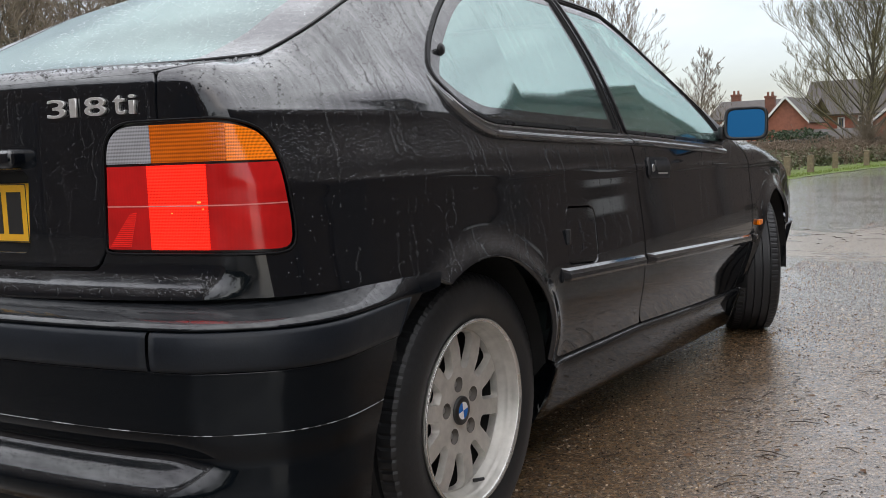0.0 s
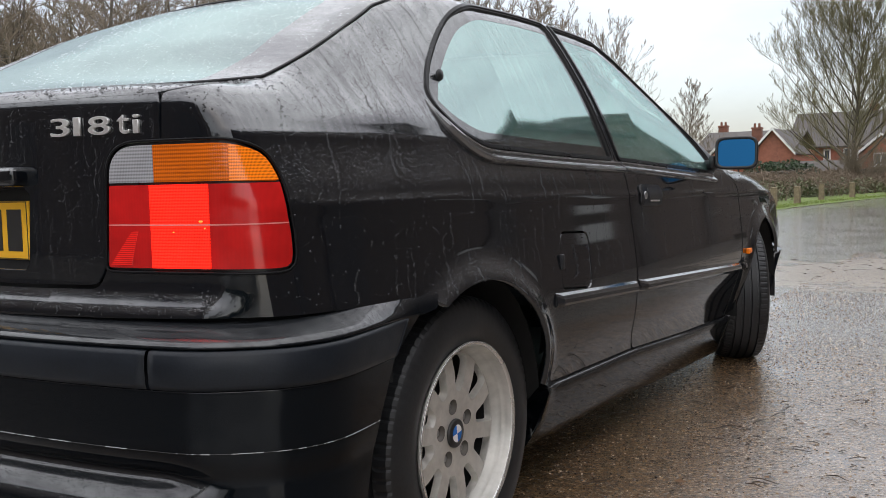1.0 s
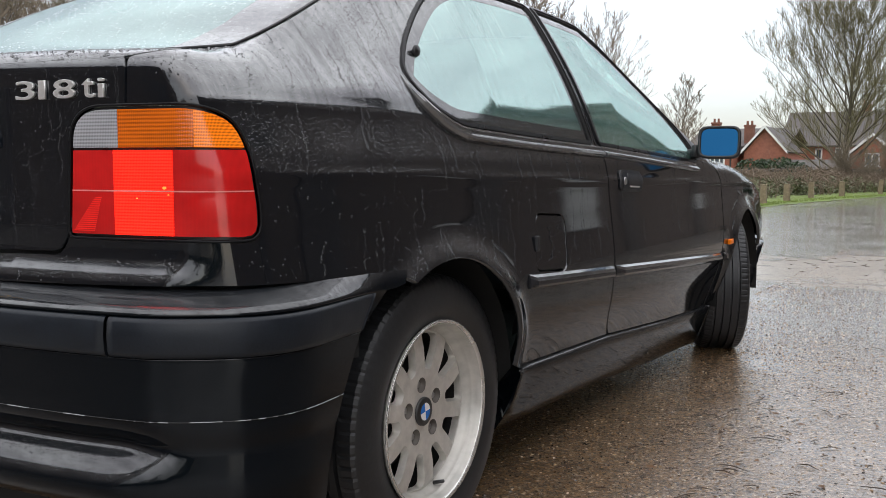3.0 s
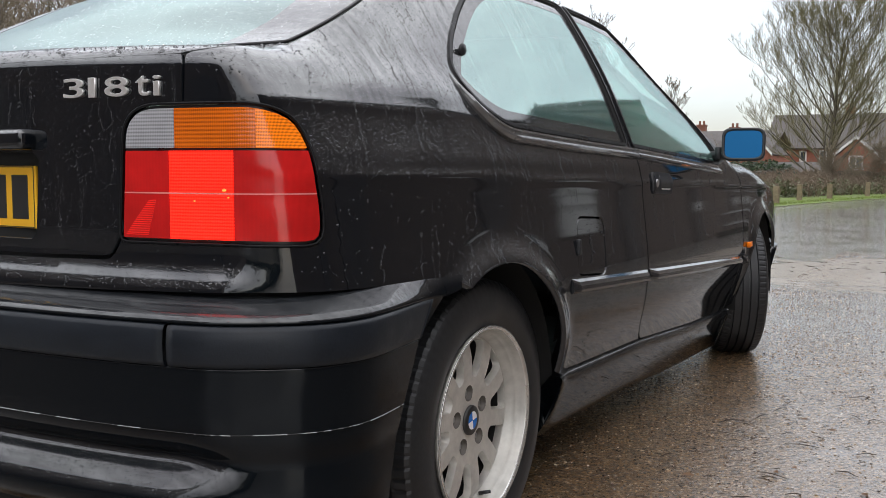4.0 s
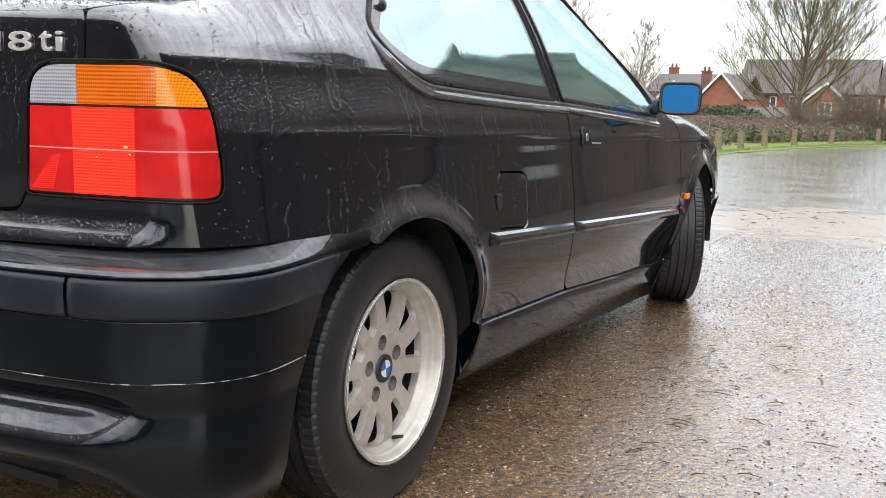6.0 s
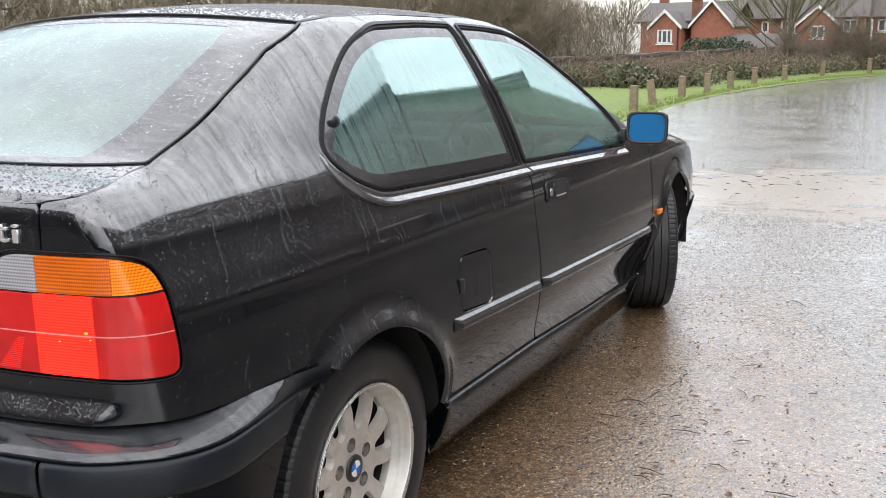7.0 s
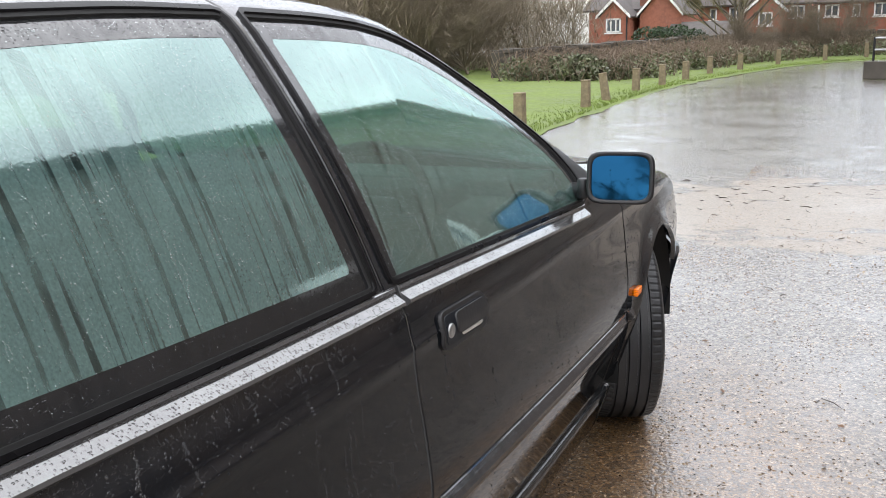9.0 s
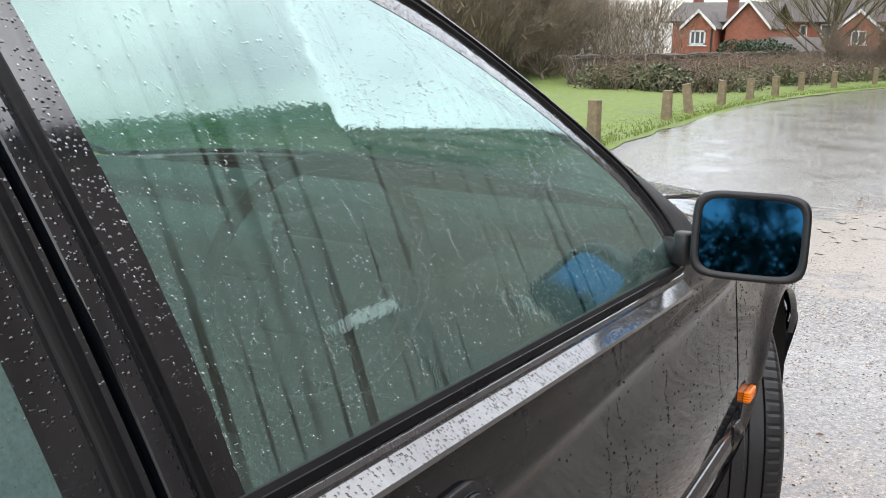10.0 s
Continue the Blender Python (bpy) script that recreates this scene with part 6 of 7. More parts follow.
WALL_LINE = [(-7.3, 21.8), (-6.4, 26.5), (-5.8, 32.0), (-5.1, 40.5), (1.0, 43.5), (12.0, 44.5)]
g2 = np.random.default_rng(12)
cs, rs = [], []
for _ in range(260):
    y = g2.uniform(20.5, 41)
    wall_x = float(np.interp(y, [p[1] for p in WALL_LINE[:4]], [p[0] for p in WALL_LINE[:4]])) + 0.6
    near_x = float(np.interp(y, [20, 24, 28, 31, 34, 41], [-3.9, -3.4, -2.4, -1.2, 2.0, 9.0]))
    x = g2.uniform(wall_x, near_x)
    cs.append((x, y, g2.uniform(0.0, 0.22) + land(x, y)))
    rs.append(g2.uniform(0.30, 0.58))
tagged(part("bramble_bank", leaf_mass("bramble_bank", cs, rs, 80000, 0.05, 5), BRAMBLE_LEAF), "tangled bramble bank with dull green winter leaves", "brambles", kind="stuff")
stems = []
for c, r in zip(cs, rs):
    for _ in range(16):
        a, b = g2.uniform(0, 6.28), g2.uniform(0.5, 1.3)
        p0 = Vector(c) + Vector((g2.normal(0, 0.3), g2.normal(0, 0.3), -c[2]))
        p1 = p0 + Vector((math.cos(a) * r * 0.6, math.sin(a) * r * 0.6, r * b + c[2]))
        p2 = p1 + Vector((math.cos(a) * r * 0.9, math.sin(a) * r * 0.9, -r * 0.3))
        stems.append(tube([p0, p1, p2], [0.010, 0.008, 0.004], 3, False))
tagged(part("bramble_stems", mesh_of("bramble_stems", *joined(stems), False), BRAMBLE_STEM), "arching red-brown bramble canes", "brambles", kind="stuff")


def bush(at, r, n, leaf, seed, label, mat):
    g = np.random.default_rng(seed)
    c = [(g.normal(0, r * 0.35), g.normal(0, r * 0.35), r * g.uniform(0.35, 0.9)) for _ in range(9)]
    ob = thing("evergreen_bush", at, label, "bush")
    me = leaf_mass("foliage", c, [r * 0.55] * 9, n, leaf, seed)
    me.materials.append(mat)
    o = new("foliage", me)
    o.parent = ob
    tv, tf = tube([(0, 0, -0.05), (0.03, 0, r * 0.5), (0, 0.04, r * 0.9)], [0.08, 0.05, 0.02], 7)
    me = mesh_of("stem", tv, tf)
    me.materials.append(BARK)
    o = new("stem", me)
    o.parent = ob


bush((-6.3, 36.5, 0), 0.95, 5000, 0.06, 3, "rounded dark green shrub behind the wall", EVERGREEN)
bush((-4.75, 20.8, 0), 0.50, 4500, 0.05, 7, "pale-edged evergreen shrub among brambles", BRAMBLE_LEAF)
bush((-5.5, 21.3, 0), 0.45, 3500, 0.05, 9, "low evergreen shrub among brambles", BRAMBLE_LEAF)
bush((5.5, 36, 0), 1.6, 5000, 0.08, 11, "large dark conifer shrub", EVERGREEN)

# ---- boundary wall ----
g3 = np.random.default_rng(2)
runs_v, runs_f, coping_at = [], [], []
for (x0, y0), (x1, y1) in zip(WALL_LINE, WALL_LINE[1:]):
    length, turn = math.hypot(x1 - x0, y1 - y0), math.atan2(y1 - y0, x1 - x0)
    drop = min(land(x0, y0), land(x1, y1))
    bm = box_mesh(bmesh.new(), (length + 0.2, 0.28, 0.68 - drop), ((x0 + x1) / 2, (y0 + y1) / 2, (0.66 + drop) / 2), 0.02, Matrix.Rotation(turn, 4, "Z"))
    o_ = len(runs_v)
    bm.verts.ensure_lookup_table()
    runs_v += [v.co.copy() for v in bm.verts]
    runs_f += [tuple(v.index + o_ for v in f.verts) for f in bm.faces]
    bm.free()
    for k in range(int(length / 0.475)):
        f = (k + 0.5) * 0.475 / length
        coping_at.append((x0 + (x1 - x0) * f, y0 + (y1 - y0) * f, turn))
far_wall = tagged(part("wall_far", mesh_of("wall_far", runs_v, runs_f, False), STONE), "low dark mossy stone boundary wall", "wall", kind="structure")
stone_v = box_mesh(bmesh.new(), (0.46, 0.34, 0.09), (0, 0, 0), 0.02)
stone_me = bpy.data.meshes.new("coping_stone")
stone_v.to_mesh(stone_me)
stone_v.free()
stone_me.materials.append(STONE)
for x, y, turn in coping_at:
    o = new("coping_stone", stone_me)
    o.parent = far_wall
    o.matrix_basis = pose(x, y, 0.685 + g3.normal(0, 0.012), g3.normal(0, 3), g3.normal(0, 2), math.degrees(turn) + g3.normal(0, 2))


# ---- houses ----
def gable_prism(w, d, h, x, y, z):
    """A pitched roof: ridge along y, w across, overhang included."""
    v = [(x - w / 2, y - d / 2, z), (x + w / 2, y - d / 2, z), (x, y - d / 2, z + h), (x - w / 2, y + d / 2, z), (x + w / 2, y + d / 2, z), (x, y + d / 2, z + h)]
    f = [(0, 1, 2), (5, 4, 3), (0, 2, 5, 3), (1, 4, 5, 2), (0, 3, 4, 1)]
    return v, f


def roof_slabs(w, d, h, t, x, y, z, along="y"):
    """Two sloping slabs with thickness."""
    pieces = []
    for sgn in (-1, 1):
        n = Vector((sgn * h, 0, w / 2)).normalized() * t
        a, b = (sgn * w / 2, z), (0.0, z + h)
        q = [Vector((a[0], -d / 2, a[1])), Vector((b[0], -d / 2, b[1])), Vector((b[0], d / 2, b[1])), Vector((a[0], d / 2, a[1]))]
        v = q + [p + n for p in q]
        f = [(0, 1, 2, 3), (7, 6, 5, 4), (0, 4, 5, 1), (1, 5, 6, 2), (2, 6, 7, 3), (3, 7, 4, 0)]
        pieces.append((v, f))
    v, f = joined(pieces)
    if along == "x":
        v = [Vector((p.y, p.x, p.z)) for p in v]
    return [Vector((p.x + x, p.y + y, p.z)) for p in v], f


def house_part(name, verts, faces, mat, owner, label=""):
    me = mesh_of(name, verts, faces, False)
    me.materials.append(mat)
    o = new(name, me)
    o.parent = owner
    return tagged(o, label)


def window(owner, x, y, z, w, h, bars=3):
    bm = bmesh.new()
    for dx, dz, bw, bh in ((0, h / 2 - 0.05, w, 0.10), (0, -h / 2 + 0.05, w, 0.10), (-w / 2 + 0.05, 0, 0.10, h), (w / 2 - 0.05, 0, 0.10, h)) + tuple((-w / 2 + w * (k + 1) / bars, 0, 0.08, h) for k in range(bars - 1)):
        box_mesh(bm, (bw, 0.10, bh), (x + dx, y - 0.04, z + dz))
    me = bpy.data.meshes.new("window")
    bm.to_mesh(me)
    bm.free()
    me.materials.append(BARGE)
    fr = new("window", me)
    fr.parent = owner
    for k in range(bars):
        bm = box_mesh(bmesh.new(), (w / bars - 0.07, 0.03, h - 0.16), (x - w / 2 + w * (k + 0.5) / bars, y - 0.02, z))
        me = bpy.data.meshes.new("pane")
        bm.to_mesh(me)
        bm.free()
        me.materials.append(PANE)
        o = new("pane", me)
        o.parent = fr
    bm = box_mesh(bmesh.new(), (w + 0.2, 0.14, 0.08), (x, y - 0.06, z - h / 2 - 0.05))
    me = bpy.data.meshes.new("window_sill")
    bm.to_mesh(me)
    bm.free()
    me.materials.append(BARGE)
    o = new("window_sill", me)
    o.parent = fr


def chimney(owner, x, y, z, h=1.0):
    bm = bmesh.new()
    box_mesh(bm, (0.62, 0.5, h), (x, y, z + h / 2))
    box_mesh(bm, (0.70, 0.58, 0.12), (x, y, z + h - 0.06))
    me = bpy.data.meshes.new("chimney")
    bm.to_mesh(me)
    bm.free()
    me.materials.append(BRICK_DARK)
    o = new("chimney", me)
    o.parent = owner
    for dx in (-0.15, 0.15):
        v, f = lathe([(0, 0.0001), (0, 0.09), (0.28, 0.075), (0.28, 0.0001)], 10, "z")
        house_part("chimney_pot", [Vector((p[0] + x + dx, p[1] + y, p[2] + z + h)) for p in v], f, BRICK_DARK, o)


def walls(owner, w, d, h, x, y):
    bm = box_mesh(bmesh.new(), (w, d, h), (x, y, h / 2))
    me = bpy.data.meshes.new("wall")
    bm.to_mesh(me)
    bm.free()
    me.materials.append(BRICK)
    o = new("wall", me)
    o.parent = owner
    return o


def barge(owner, w, h, x, y, z, t=0.16):
    """White boards along the two slopes of a gable."""
    for sgn in (-1, 1):
        p0, p1 = Vector((x + sgn * w / 2, y, z)), Vector((x, y, z + h))
        v = [p0, p1, p1 + Vector((0, 0, t * 1.3)), p0 + Vector((0, 0, t * 1.3))]
        v += [p + Vector((0, 0.07, 0)) for p in v]
        house_part("bargeboard", v, [(0, 1, 2, 3), (7, 6, 5, 4), (0, 4, 5, 1), (1, 5, 6, 2), (2, 6, 7, 3), (3, 7, 4, 0)], BARGE, owner, "white bargeboard")


def house_a():
    h = thing("house", (-14.4, 68.0, land(0, 68)), "red brick house with a white-edged gable and brown tiled roof", "house")
    walls(h, 6.4, 7.0, 4.8, 0.2, 0)
    v, f = roof_slabs(8.0, 6.9, 1.35, 0.14, 0, 0.2, 4.75, "x")
    house_part("roof", v, f, ROOF_TILE, h, "brown tiled roof")
    # the front gable
    walls(h, 2.0, 3.0, 4.35, -0.6, -4.6)
    gv_, gf_ = gable_prism(2.0, 3.0, 1.02, -0.6, -4.6, 4.35)
    house_part("gable", gv_, gf_, BRICK, h)
    v, f = roof_slabs(2.3, 4.4, 1.12, 0.12, -0.6, -4.1, 4.32)
    house_part("porch_roof", v, f, ROOF_TILE, h)
    barge(h, 2.3, 1.12, -0.6, -6.36, 4.28)
    window(h, -0.6, -6.1, 3.85, 1.0, 0.9, 3)
    window(h, -0.6, -6.1, 1.5, 1.3, 1.1, 3)
    # the taller side gable
    walls(h, 2.7, 5.0, 4.45, 2.2, -2.4)
    gv_, gf_ = gable_prism(2.7, 5.0, 1.6, 2.2, -2.4, 4.45)
    house_part("gable", gv_, gf_, BRICK, h)
    v, f = roof_slabs(3.0, 5.6, 1.7, 0.12, 2.2, -2.4, 4.38)
    house_part("side_roof", v, f, ROOF_TILE, h)
    barge(h, 3.0, 1.7, 2.2, -5.22, 4.34)
    chimney(h, 0.75, -3.0, 4.9, 1.45)
    chimney(h, -2.6, 1.0, 5.8, 0.95)
    bm = box_mesh(bmesh.new(), (0.09, 0.09, 4.4), (0.28, -6.14, 2.2))
    me = bpy.data.meshes.new("drainpipe")
    bm.to_mesh(me)
    bm.free()
    me.materials.append(RUBBER)
    o = new("drainpipe", me)
    o.parent = h
    # lean-to garage
    walls(h, 4.2, 3.2, 2.9, 5.1, -4.6)
    v, f = roof_slabs(4.2, 4.4, 0.95, 0.12, 5.1, -4.6, 2.9, "x")
    house_part("garage_roof", v, f, ROOF_TILE, h)


def house_b(x, y, turn=0.0):
    h = thing("house", (x, y, land(0, y)), "red brick house with brown tiled roof and white windows", "house")
    walls(h, 9.0, 6.5, 4.95, 0, 0)
    v, f = roof_slabs(7.3, 9.6, 2.6, 0.14, 0, 0, 4.9, "x")
    house_part("roof", v, f, ROOF_TILE, h, "brown tiled roof")
    for sgn in (-1, 1):
        gv_, gf_ = gable_prism(6.5, 0.2, 2.3, 0, 0, 4.95)
        house_part("gable", [Vector((p[1] + sgn * 4.4, p[0], p[2])) for p in gv_], gf_, BRICK, h)
    walls(h, 2.6, 1.2, 4.4, 1.6, -3.7)
    gv_, gf_ = gable_prism(2.6, 1.2, 1.2, 1.6, -3.7, 4.4)
    house_part("gable", gv_, gf_, BRICK, h)
    v, f = roof_slabs(3.0, 2.2, 1.3, 0.12, 1.6, -3.4, 4.38)
    house_part("porch_roof", v, f, ROOF_TILE, h)
    barge(h, 3.0, 1.3, 1.6, -4.52, 4.34)
    window(h, -3.7, -3.25, 4.42, 0.95, 0.85, 2)
    window(h, -2.1, -3.25, 4.42, 0.5, 0.8, 1)
    window(h, -0.5, -3.25, 4.42, 1.0, 0.9, 2)
    window(h, 1.6, -4.3, 4.0, 0.95, 0.9, 2)
    window(h, 3.6, -3.25, 4.42, 0.95, 0.85, 2)
    window(h, -3.0, -3.25, 1.5, 1.8, 1.2, 3)
    chimney(h, 0.6, 0.2, 7.1, 1.0)
    h.rotation_euler = (0, 0, radians(turn))


house_a()
house_b(-8.05, 74.5)
house_b(1.6, 76.0, -4)
house_b(12.5, 77.0, -8)

# ---- low wall and rail at the far side of the car park ----
low_wall = thing("garden_wall", (1.05, 21.7, 0), "low weathered stone wall with a metal rail", "wall")
bm = box_mesh(bmesh.new(), (4.2, 0.25, 0.36), (2.10, 0.0, 0.18), 0.015)
me = bpy.data.meshes.new("wall_body")
bm.to_mesh(me)
bm.free()
me.materials.append(STONE)
o = new("wall_body", me)
o.parent = low_wall
for k in range(3):
    v, f = tube([(0.15 + 1.9 * k, 0, 0.3), (0.15 + 1.9 * k, 0, 0.86)], [0.025, 0.025], 8)
    house_part("rail_post", v, f, RUBBER, low_wall)
for z in (0.60, 0.84):
    v, f = tube([(0.15, 0, z), (3.95, 0, z)], [0.02, 0.02], 8)
    house_part("rail_bar", v, f, STEEL, low_wall)
low_wall.rotation_euler = (0, 0, radians(-18))

# ---- terraces out of view: the one beside is mirrored in the wet paint, the one behind is added ----


def terrace_house(x, y, turn, wide, eaves, glazed=True, bay=None):
    """A two-storey brick terrace house facing the car park."""
    h = thing("house", (x, y, 0), "unseen brown brick terraced house with white windows, for the reflections", "house", "terraced houses round the car park")
    bm = box_mesh(bmesh.new(), (wide, 7.0, eaves), (0, 3.5, eaves / 2))
    me = bpy.data.meshes.new("wall")
    bm.to_mesh(me)
    bm.free()
    me.materials.append(TERRACE_BRICK)
    o = new("wall", me)
    o.parent = h
    v, f = roof_slabs(7.6, wide, 2.3, 0.14, 0, 3.5, eaves, "x")
    house_part("roof", v, f, ROOF_TILE, h, "brown tiled roof")
    for sgn in (-1, 1):
        gv_, gf_ = gable_prism(7.0, 0.2, 2.1, 0, 0, eaves)
        house_part("gable", [Vector((p[1] + sgn * (wide / 2 - 0.12), p[0] + 3.5, p[2])) for p in gv_], gf_, TERRACE_BRICK, h)
    if glazed:
        window(h, 0.4, 0.0, 4.2, 1.5, 1.0, 3)
    # white panels placed to give the pale patches mirrored in the flank
    if bay is not None:
        at_x, at_z, w, tall = bay
        if tall > 0.3:
            window(h, at_x, -0.02, at_z + tall * 0.28, w, tall * 0.55, 2)
        bm = box_mesh(bmesh.new(), (w * 0.97, 0.08, min(0.2, tall) if tall <= 0.3 else tall * 0.42), (at_x, -0.05, at_z - (tall * 0.25 if tall > 0.3 else 0)), 0.01)
        me = bpy.data.meshes.new("apron_panel")
        bm.to_mesh(me)
        bm.free()
        me.materials.append(BARGE)
        o = new("apron_panel", me)
        o.parent = h
    bm = box_mesh(bmesh.new(), (0.95, 0.10, 2.05), (-wide * 0.30, -0.03, 1.03), 0.01)
    me = bpy.data.meshes.new("front_door")
    bm.to_mesh(me)
    bm.free()
    me.materials.append(TERRACE_DOOR)
    o = new("front_door", me)
    o.parent = h
    v, f = tube([(-wide / 2, -0.34, eaves - 0.02), (wide / 2, -0.34, eaves - 0.02)], [0.06, 0.06], 8)
    house_part("gutter", v, f, RUBBER, h)
    h.rotation_euler = (0, 0, radians(turn))


terrace_house(5.9, 3.5, -90, 2.8, 5.1, False)
terrace_house(5.9, -1.0, -90, 6.2, 5.1, False)
terrace_house(5.9, 7.6, -90, 5.4, 6.3, False, (-0.5, 2.05, 1.3, 0.2))
# far eaves raised to stand in for the taller skyline mirrored there
for k in range(6):
    terrace_house(5.9, 13.4 + 6.2 * k, -90, 6.2, (6.3, 6.3, 7.4, 8.8, 10.0, 11.0)[k], False, (0.8, 1.5, 1.5, 0.95) if k == 0 else (-2.2, 1.6, 0.8, 0.9))
# unseen row added close behind to darken the tailgate's reflection
for k in range(4):
    terrace_house(-3.9 - 6.2 * k, -8.2, 180, 6.2, 6.2, False)
# unseen hedge, its height set for the dark band in the door mirror
g4 = np.random.default_rng(9)
cs, rs = [], []
for i in range(46):
    x = -4.5 + i * 0.42
    h = 1.5 + 0.5 * noise.noise((x * 0.12, 7, 0)) + 0.6 * noise.noise((x * 0.5, 9, 0))
    for z in np.arange(0.5, h, 0.85):
        cs.append((x, -17 + g4.normal(0, 0.35), z))
        rs.append(1.0)
tagged(part("hedge_behind", leaf_mass("hedge_behind", cs, rs, 22000, 0.12, 8, 1.0), EVERGREEN), "unseen dark green hedge behind the car park, for the reflections", "hedge", kind="stuff")
tree("tree", DARK, (4, -23, 0), "bare tree standing above the hedge", BARK, TWIG, 80, 0.8)

# ---- rain drops on the car ----


def domes(name, p, n, down, radius, height, sides=5, jitter=0.0, stretch=1.15, seed=1):
    """Many small caps standing on a surface: base ring, shoulder ring and crown, all in one mesh."""
    g = np.random.default_rng(seed)
    count = len(p)
    down = down - n * np.sum(down * n, 1, keepdims=True)
    down /= np.maximum(np.linalg.norm(down, axis=1, keepdims=True), 1e-6)
    side = np.cross(n, down)
    rings = []
    for share, up in ((1.0, -0.05), (0.72, 0.68)):
        for i in range(sides):
            a = 2 * math.pi * i / sides
            r = radius * share * (1 + jitter * g.uniform(-1, 1, count))
            rings.append(p + side * (r * math.cos(a))[:, None] + down * (r * math.sin(a) * stretch)[:, None] + n * (height * up)[:, None])
    rings.append(p + n * height[:, None])
    per = 2 * sides + 1
    verts = np.stack(rings, 1).reshape(-1, 3)
    shape = [(i, (i + 1) % sides, sides + (i + 1) % sides) for i in range(sides)] + [(i, sides + (i + 1) % sides, sides + i) for i in range(sides)] + [(sides + i, sides + (i + 1) % sides, 2 * sides) for i in range(sides)]
    faces = (np.arange(count)[:, None, None] * per + np.array(shape)[None]).reshape(-1, 3)
    me = bpy.data.meshes.new(name)
    me.vertices.add(len(verts))
    me.vertices.foreach_set("co", verts.astype(np.float32).ravel())
    me.loops.add(faces.size)
    me.loops.foreach_set("vertex_index", faces.astype(np.int32).ravel())
    me.polygons.add(len(faces))
    me.polygons.foreach_set("loop_start", np.arange(0, faces.size, 3, dtype=np.int32))
    me.polygons.foreach_set("use_smooth", np.full(len(faces), jitter == 0.0))
    me.update()
    me.validate()
    return me


def water(name, on_glass, ior=1.6):
    m, nt, b = material(name)
    b.inputs["Roughness"].default_value = 0.02
    if on_glass:
        clear = nt.nodes.new("ShaderNodeBsdfTransparent")
        clear.inputs[0].default_value = (0.80, 0.88, 0.87, 1)
        shine = nt.nodes.new("ShaderNodeBsdfGlossy")
        shine.inputs["Roughness"].default_value = 0.02
        film = node(nt, "ShaderNodeFresnel", IOR=1.30)
        both_ = nt.nodes.new("ShaderNodeMixShader")
        nt.links.new(film.outputs[0], both_.inputs[0])
        nt.links.new(clear.outputs[0], both_.inputs[1])
        nt.links.new(shine.outputs[0], both_.inputs[2])
        nt.links.new(both_.outputs[0], nt.nodes["Material Output"].inputs["Surface"])
        nt.nodes.remove(b)
        return m
    b.inputs["Base Color"].default_value = (0.012, 0.014, 0.017, 1)
    b.inputs["IOR"].default_value = ior
    return m


WATER, WATER_FILM, WATER_CLEAR = water("water_on_paint", False), water("water_on_filmed_paint", False, 2.1), water("water_on_glass", True)
g6 = np.random.default_rng(31)


def scattered(loops, n, in_runs):
    """Points inside the first outline and outside the others, a share of them strung along runs down the panel."""
    out = np.asarray(loops[0])
    lo, hi = out.min(0), out.max(0)
    pts = g6.uniform(lo, hi, (n, 2))
    count = int(n * in_runs)
    heads = g6.uniform(lo[0], hi[0], max(8, int((hi[0] - lo[0]) * 75)))
    starts, lengths = g6.uniform(lo[1], hi[1], len(heads)), g6.uniform(0.05, 0.28, len(heads))
    k = g6.integers(0, len(heads), count)
    f = g6.uniform(0, 1, count)
    pts[:count, 0] = heads[k] + g6.normal(0, 0.0016, count) + 0.004 * np.sin(f * 9 + k)
    pts[:count, 1] = starts[k] + (0.5 - f) * lengths[k]
    ok = inside(pts, out)
    for hole in loops[1:]:
        ok &= ~inside(pts, np.asarray(hole))
    return pts[ok]


def rain(name, pts, surface, mat, owner, label, size, lift, thin=None):
    p = surface(pts[:, 0], pts[:, 1])
    n = surface_normal(p)
    r = size[0] + (size[1] - size[0]) * g6.uniform(0, 1, len(p)) ** 3.0
    if thin is not None:
        keep_ = g6.uniform(0, 1, len(p)) < thin(n, p)
        p, n, r = p[keep_], n[keep_], r[keep_]
    me = domes(name, p + n * lift, n, np.tile((0.0, 0.0, -1.0), (len(p), 1)), r, r * 0.62)
    return part(name, me, mat, owner, label, "stuff")


less_low = lambda n, p: np.interp(n[:, 2], [-0.1, 0.05, 0.16, 0.5], [0.03, 0.12, 0.45, 1.0])
on_hip = lambda n, p: np.interp(n[:, 2], [0.30, 0.36], [0.0, 0.55])
on_flank = lambda n, p: np.interp(n[:, 2], [-0.1, 0.05, 0.16, 0.28, 0.36, 0.42], [0.05, 0.16, 0.36, 0.62, 0.5, 0.0])
q_drops = scattered([q_loop, grown(qw_loop, 0.034)], 64000, 0.45)
rain("rain", q_drops, side_point, WATER, quarters[0], "beads of rain on black paint", (0.0007, 0.0021), 0.0, on_flank)
rain("rain", q_drops, side_point, WATER_FILM, quarters[0], "fine beads of rain on the hip of the car", (0.0007, 0.0019), 0.0, on_hip)
rain("rain", scattered([outline(DOOR), grown(dw_loop, 0.034)], 30000, 0.5), side_point, WATER, doors[0], "beads of rain on black paint", (0.0006, 0.0022), 0.0, less_low)
rain("rain", scattered([outline(FENDER)], 9000, 0.3), side_point, WATER, fenders[0], "beads of rain on black paint", (0.0007, 0.0022), 0.0, less_low)
gate = np.array([(-1.30, 0.70), (-0.83, 0.70), (-0.71, 0.95), (-0.71, 1.025), (-1.30, 1.025)])
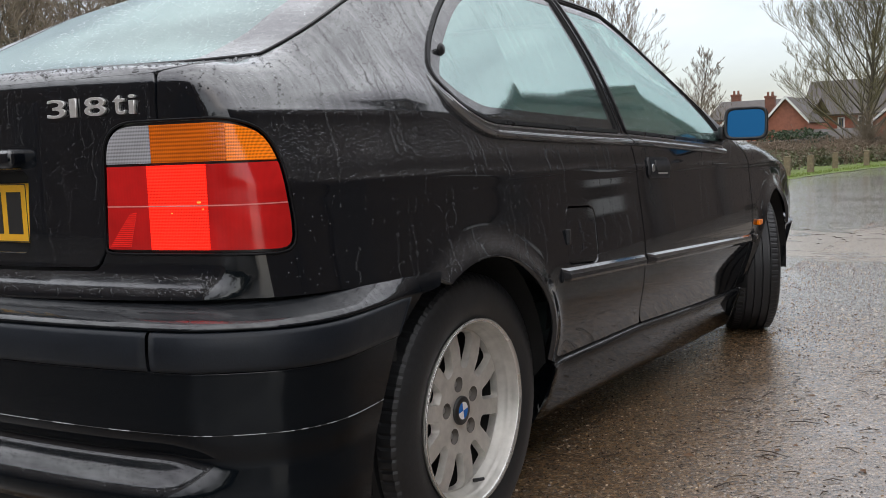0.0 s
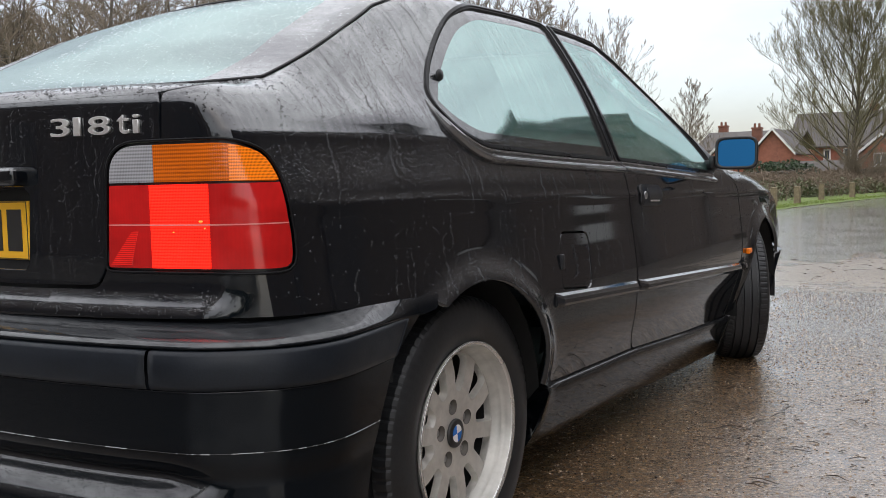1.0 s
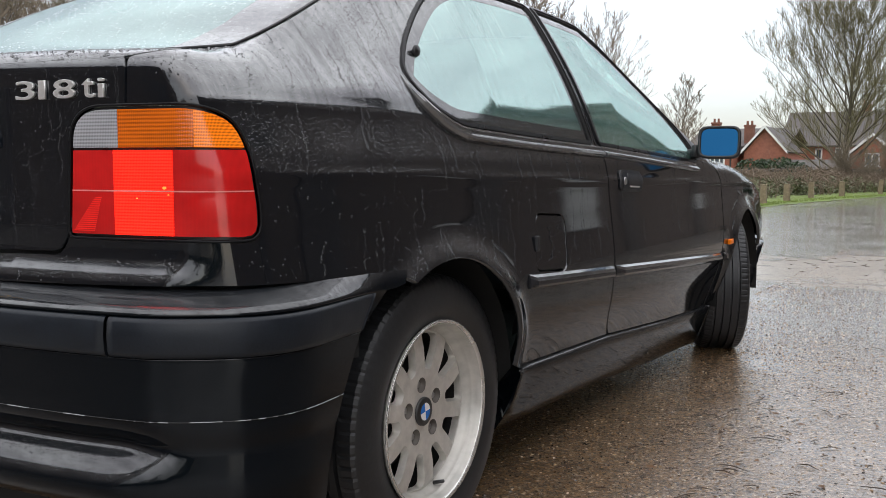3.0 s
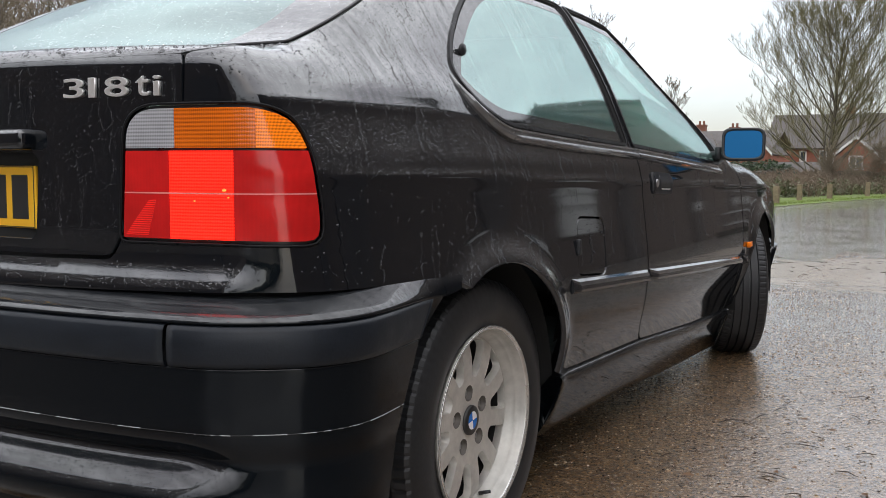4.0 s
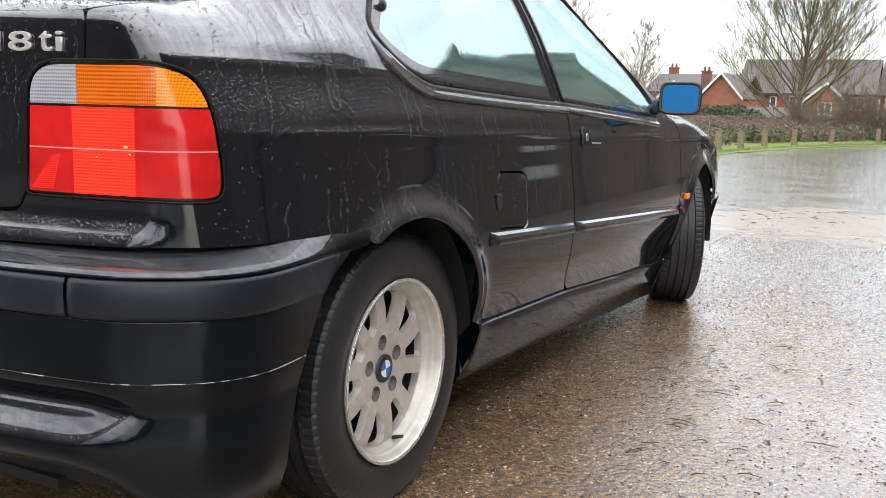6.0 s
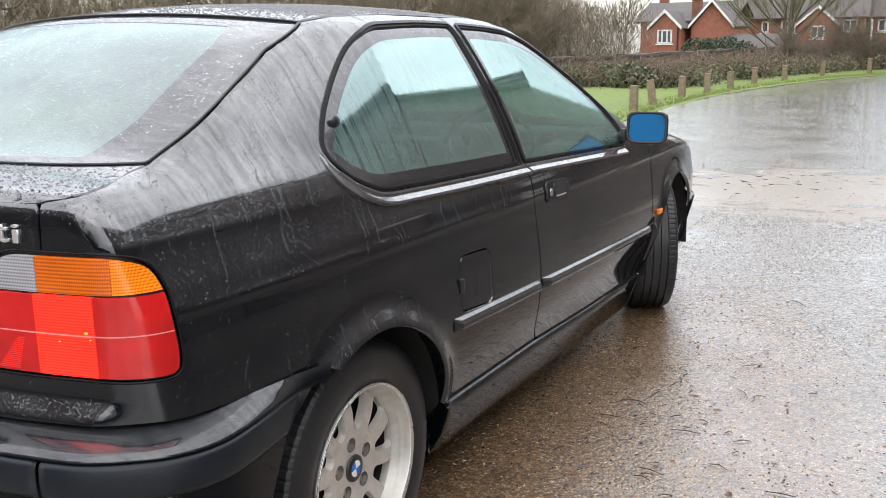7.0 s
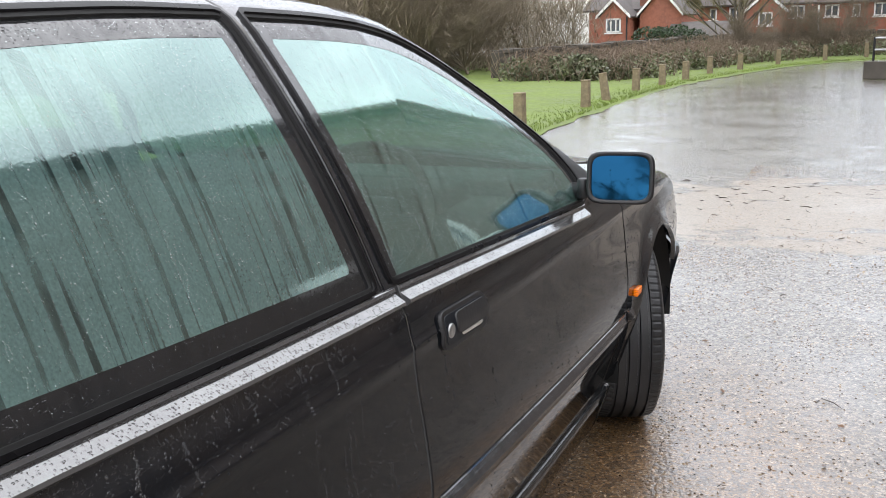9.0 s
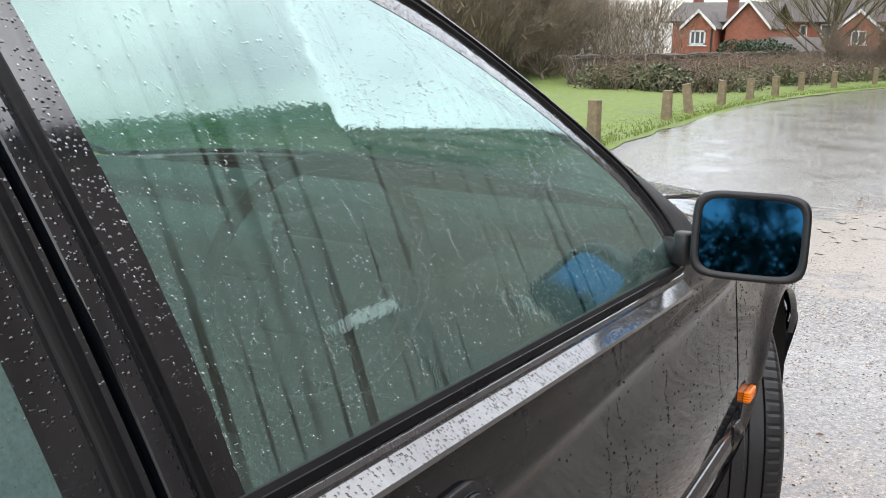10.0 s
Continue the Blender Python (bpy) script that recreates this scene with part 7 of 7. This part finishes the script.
rain("rain", scattered([gate, lamp_cut, grown(recess_loop, 0.01)], 14000, 0.4), side_point, WATER, tailgate, "beads of rain on black paint", (0.0005, 0.0014), 0.0, lambda n, p: np.full(len(p), 0.40))
rain("rain", scattered([grown(qw_loop, -0.012)], 9000, 0.25), side_point, WATER_CLEAR, quarters[0], "beads of rain on glass", (0.0005, 0.0013), -0.0044).visible_shadow = False
rain("rain", scattered([grown(dw_loop, -0.012)], 11000, 0.25), side_point, WATER_CLEAR, doors[0], "beads of rain on glass", (0.0005, 0.0016), -0.0044).visible_shadow = False
on_ledge = scattered([ledge_loop], 5500, 0.0)
rain("rain", on_ledge[on_ledge[:, 0] > -0.1], top_point, WATER_FILM, tailgate, "beads of rain on black paint", (0.0010, 0.0032), 0.0)
on_screen = scattered([grown(rg_loop, -0.01)], 4500, 0.0)
rain("rain", on_screen[on_screen[:, 0] > -0.25], top_point, WATER_CLEAR, tailgate, "beads of rain on the rear window", (0.0008, 0.0026), -0.0028).visible_shadow = False
on_roof = scattered([grown(roof_loop, -0.008)], 26000, 0.0)
rain("rain", on_roof[on_roof[:, 0] > 0.05], top_point, WATER_FILM, car, "beads of rain on the roof", (0.0012, 0.0036), 0.0)
on_bonnet = scattered([grown(bon_loop, -0.01)], 9000, 0.0)
rain("rain", on_bonnet[on_bonnet[:, 0] > 0.2], top_point, WATER_FILM, car, "beads of rain on the bonnet", (0.0012, 0.0034), 0.0)


# ---- grit on the tarmac ----
def grit_stones():
    m, nt, b = material("wet_grit")
    geo = nt.nodes.new("ShaderNodeNewGeometry")
    nt.links.new(ramp(nt, geo.outputs["Random Per Island"], (0.0, (0.018, 0.011, 0.007)), (0.55, (0.13, 0.075, 0.037)), (0.80, (0.34, 0.22, 0.115)), (1.0, (0.62, 0.52, 0.40))), b.inputs["Base Color"])
    b.inputs["Roughness"].default_value = 0.25
    b.inputs["Coat Weight"].default_value = 0.8
    b.inputs["Coat Roughness"].default_value = 0.05
    return m


n_grit = 95000
gx_ = 0.45 + 3.4 * g6.uniform(0, 1, n_grit) ** 1.5
gy_ = -0.4 + 9.0 * g6.uniform(0, 1, n_grit) ** 1.45
at = np.stack([gx_, gy_, np.full(n_grit, -0.0004)], 1)
clump = np.array([noise.noise((x * 2.1, y * 2.1, 4.0)) for x, y in zip(gx_, gy_)])
at = at[(clump + g6.uniform(-0.6, 0.6, n_grit)) > -0.25]
r_ = 0.0011 + 0.0034 * g6.uniform(0, 1, len(at)) ** 3.2
up_ = np.tile((0.0, 0.0, 1.0), (len(at), 1))
turn_ = g6.uniform(0, 6.283, len(at))
grit_me = domes("grit", at, up_, np.stack([np.cos(turn_), np.sin(turn_), 0 * turn_], 1), r_, r_ * 0.85, 4, 0.35, 1.3, 5)
tagged(part("grit", grit_me, grit_stones()), "loose wet grit washed over the tarmac", "grit", kind="stuff")

# ---- litter on the tarmac ----
LITTER = plain("rotting_twigs", (0.05, 0.03, 0.018), 0.7, vary=0.5, scale=20)
LEAF = plain("fallen_leaves", (0.14, 0.07, 0.03), 0.6, vary=0.5, scale=20)
g5 = np.random.default_rng(77)
bits = []
for _ in range(130):
    x, y = g5.uniform(0.6, 6.5), g5.uniform(-1.5, 11)
    if x < 1.05 and y < 3.4:
        continue
    a, l = g5.uniform(0, 6.28), 0.008 + 0.045 * g5.uniform(0, 1) ** 3
    d = Vector((math.cos(a), math.sin(a), 0)) * l
    b = Vector((x, y, 0.003))
    bits.append(tube([b - d, b + Vector((g5.normal(0, 0.008), g5.normal(0, 0.008), 0.005)), b + d], [0.0016, 0.002, 0.0012], 4))
for _ in range(110):
    b = Vector((1.15 + g5.normal(0, 0.28), 1.1 + g5.normal(0, 0.6), 0.003))
    a, l = g5.normal(0.5, 0.7), 0.006 + 0.045 * g5.uniform(0, 1) ** 3
    d = Vector((math.cos(a), math.sin(a), 0)) * l
    bits.append(tube([b - d, b + Vector((g5.normal(0, 0.004), g5.normal(0, 0.004), 0.004)), b + d], [0.0012, 0.0018, 0.001], 4))
for _ in range(80):
    b = Vector((0.5 + g5.normal(0, 0.8), 7.3 + g5.normal(0, 0.55), 0.004))
    a, l = g5.uniform(-0.8, 0.8), g5.uniform(0.006, 0.03)
    d = Vector((math.cos(a), math.sin(a), 0)) * l
    bits.append(tube([b - d, b, b + d], [0.002, 0.003, 0.002], 4))
tagged(part("twig_litter", mesh_of("twig_litter", *joined(bits)), LITTER), "scattered dark twigs and debris on wet tarmac", "litter", kind="stuff")
lv, lf = [], []
for _ in range(520):
    x, y = g5.uniform(0.8, 6.0), g5.uniform(-1.5, 11)
    if x < 1.0 and y < 3.4:
        continue
    a, s = g5.uniform(0, 6.28), g5.uniform(0.006, 0.018)
    o_ = len(lv)
    c, sn = math.cos(a), math.sin(a)
    for u, w, z in ((-1, 0, 0.004), (0, 0.5, 0.009), (1, 0, 0.006), (0, -0.5, 0.004)):
        lv.append((x + s * (u * c - w * sn), y + s * (u * sn + w * c), z))
    lf.append((o_, o_ + 1, o_ + 2, o_ + 3))
tagged(part("leaf_litter", mesh_of("leaf_litter", lv, lf, False), LEAF), "small fallen leaves on wet tarmac", "leaves", kind="stuff")
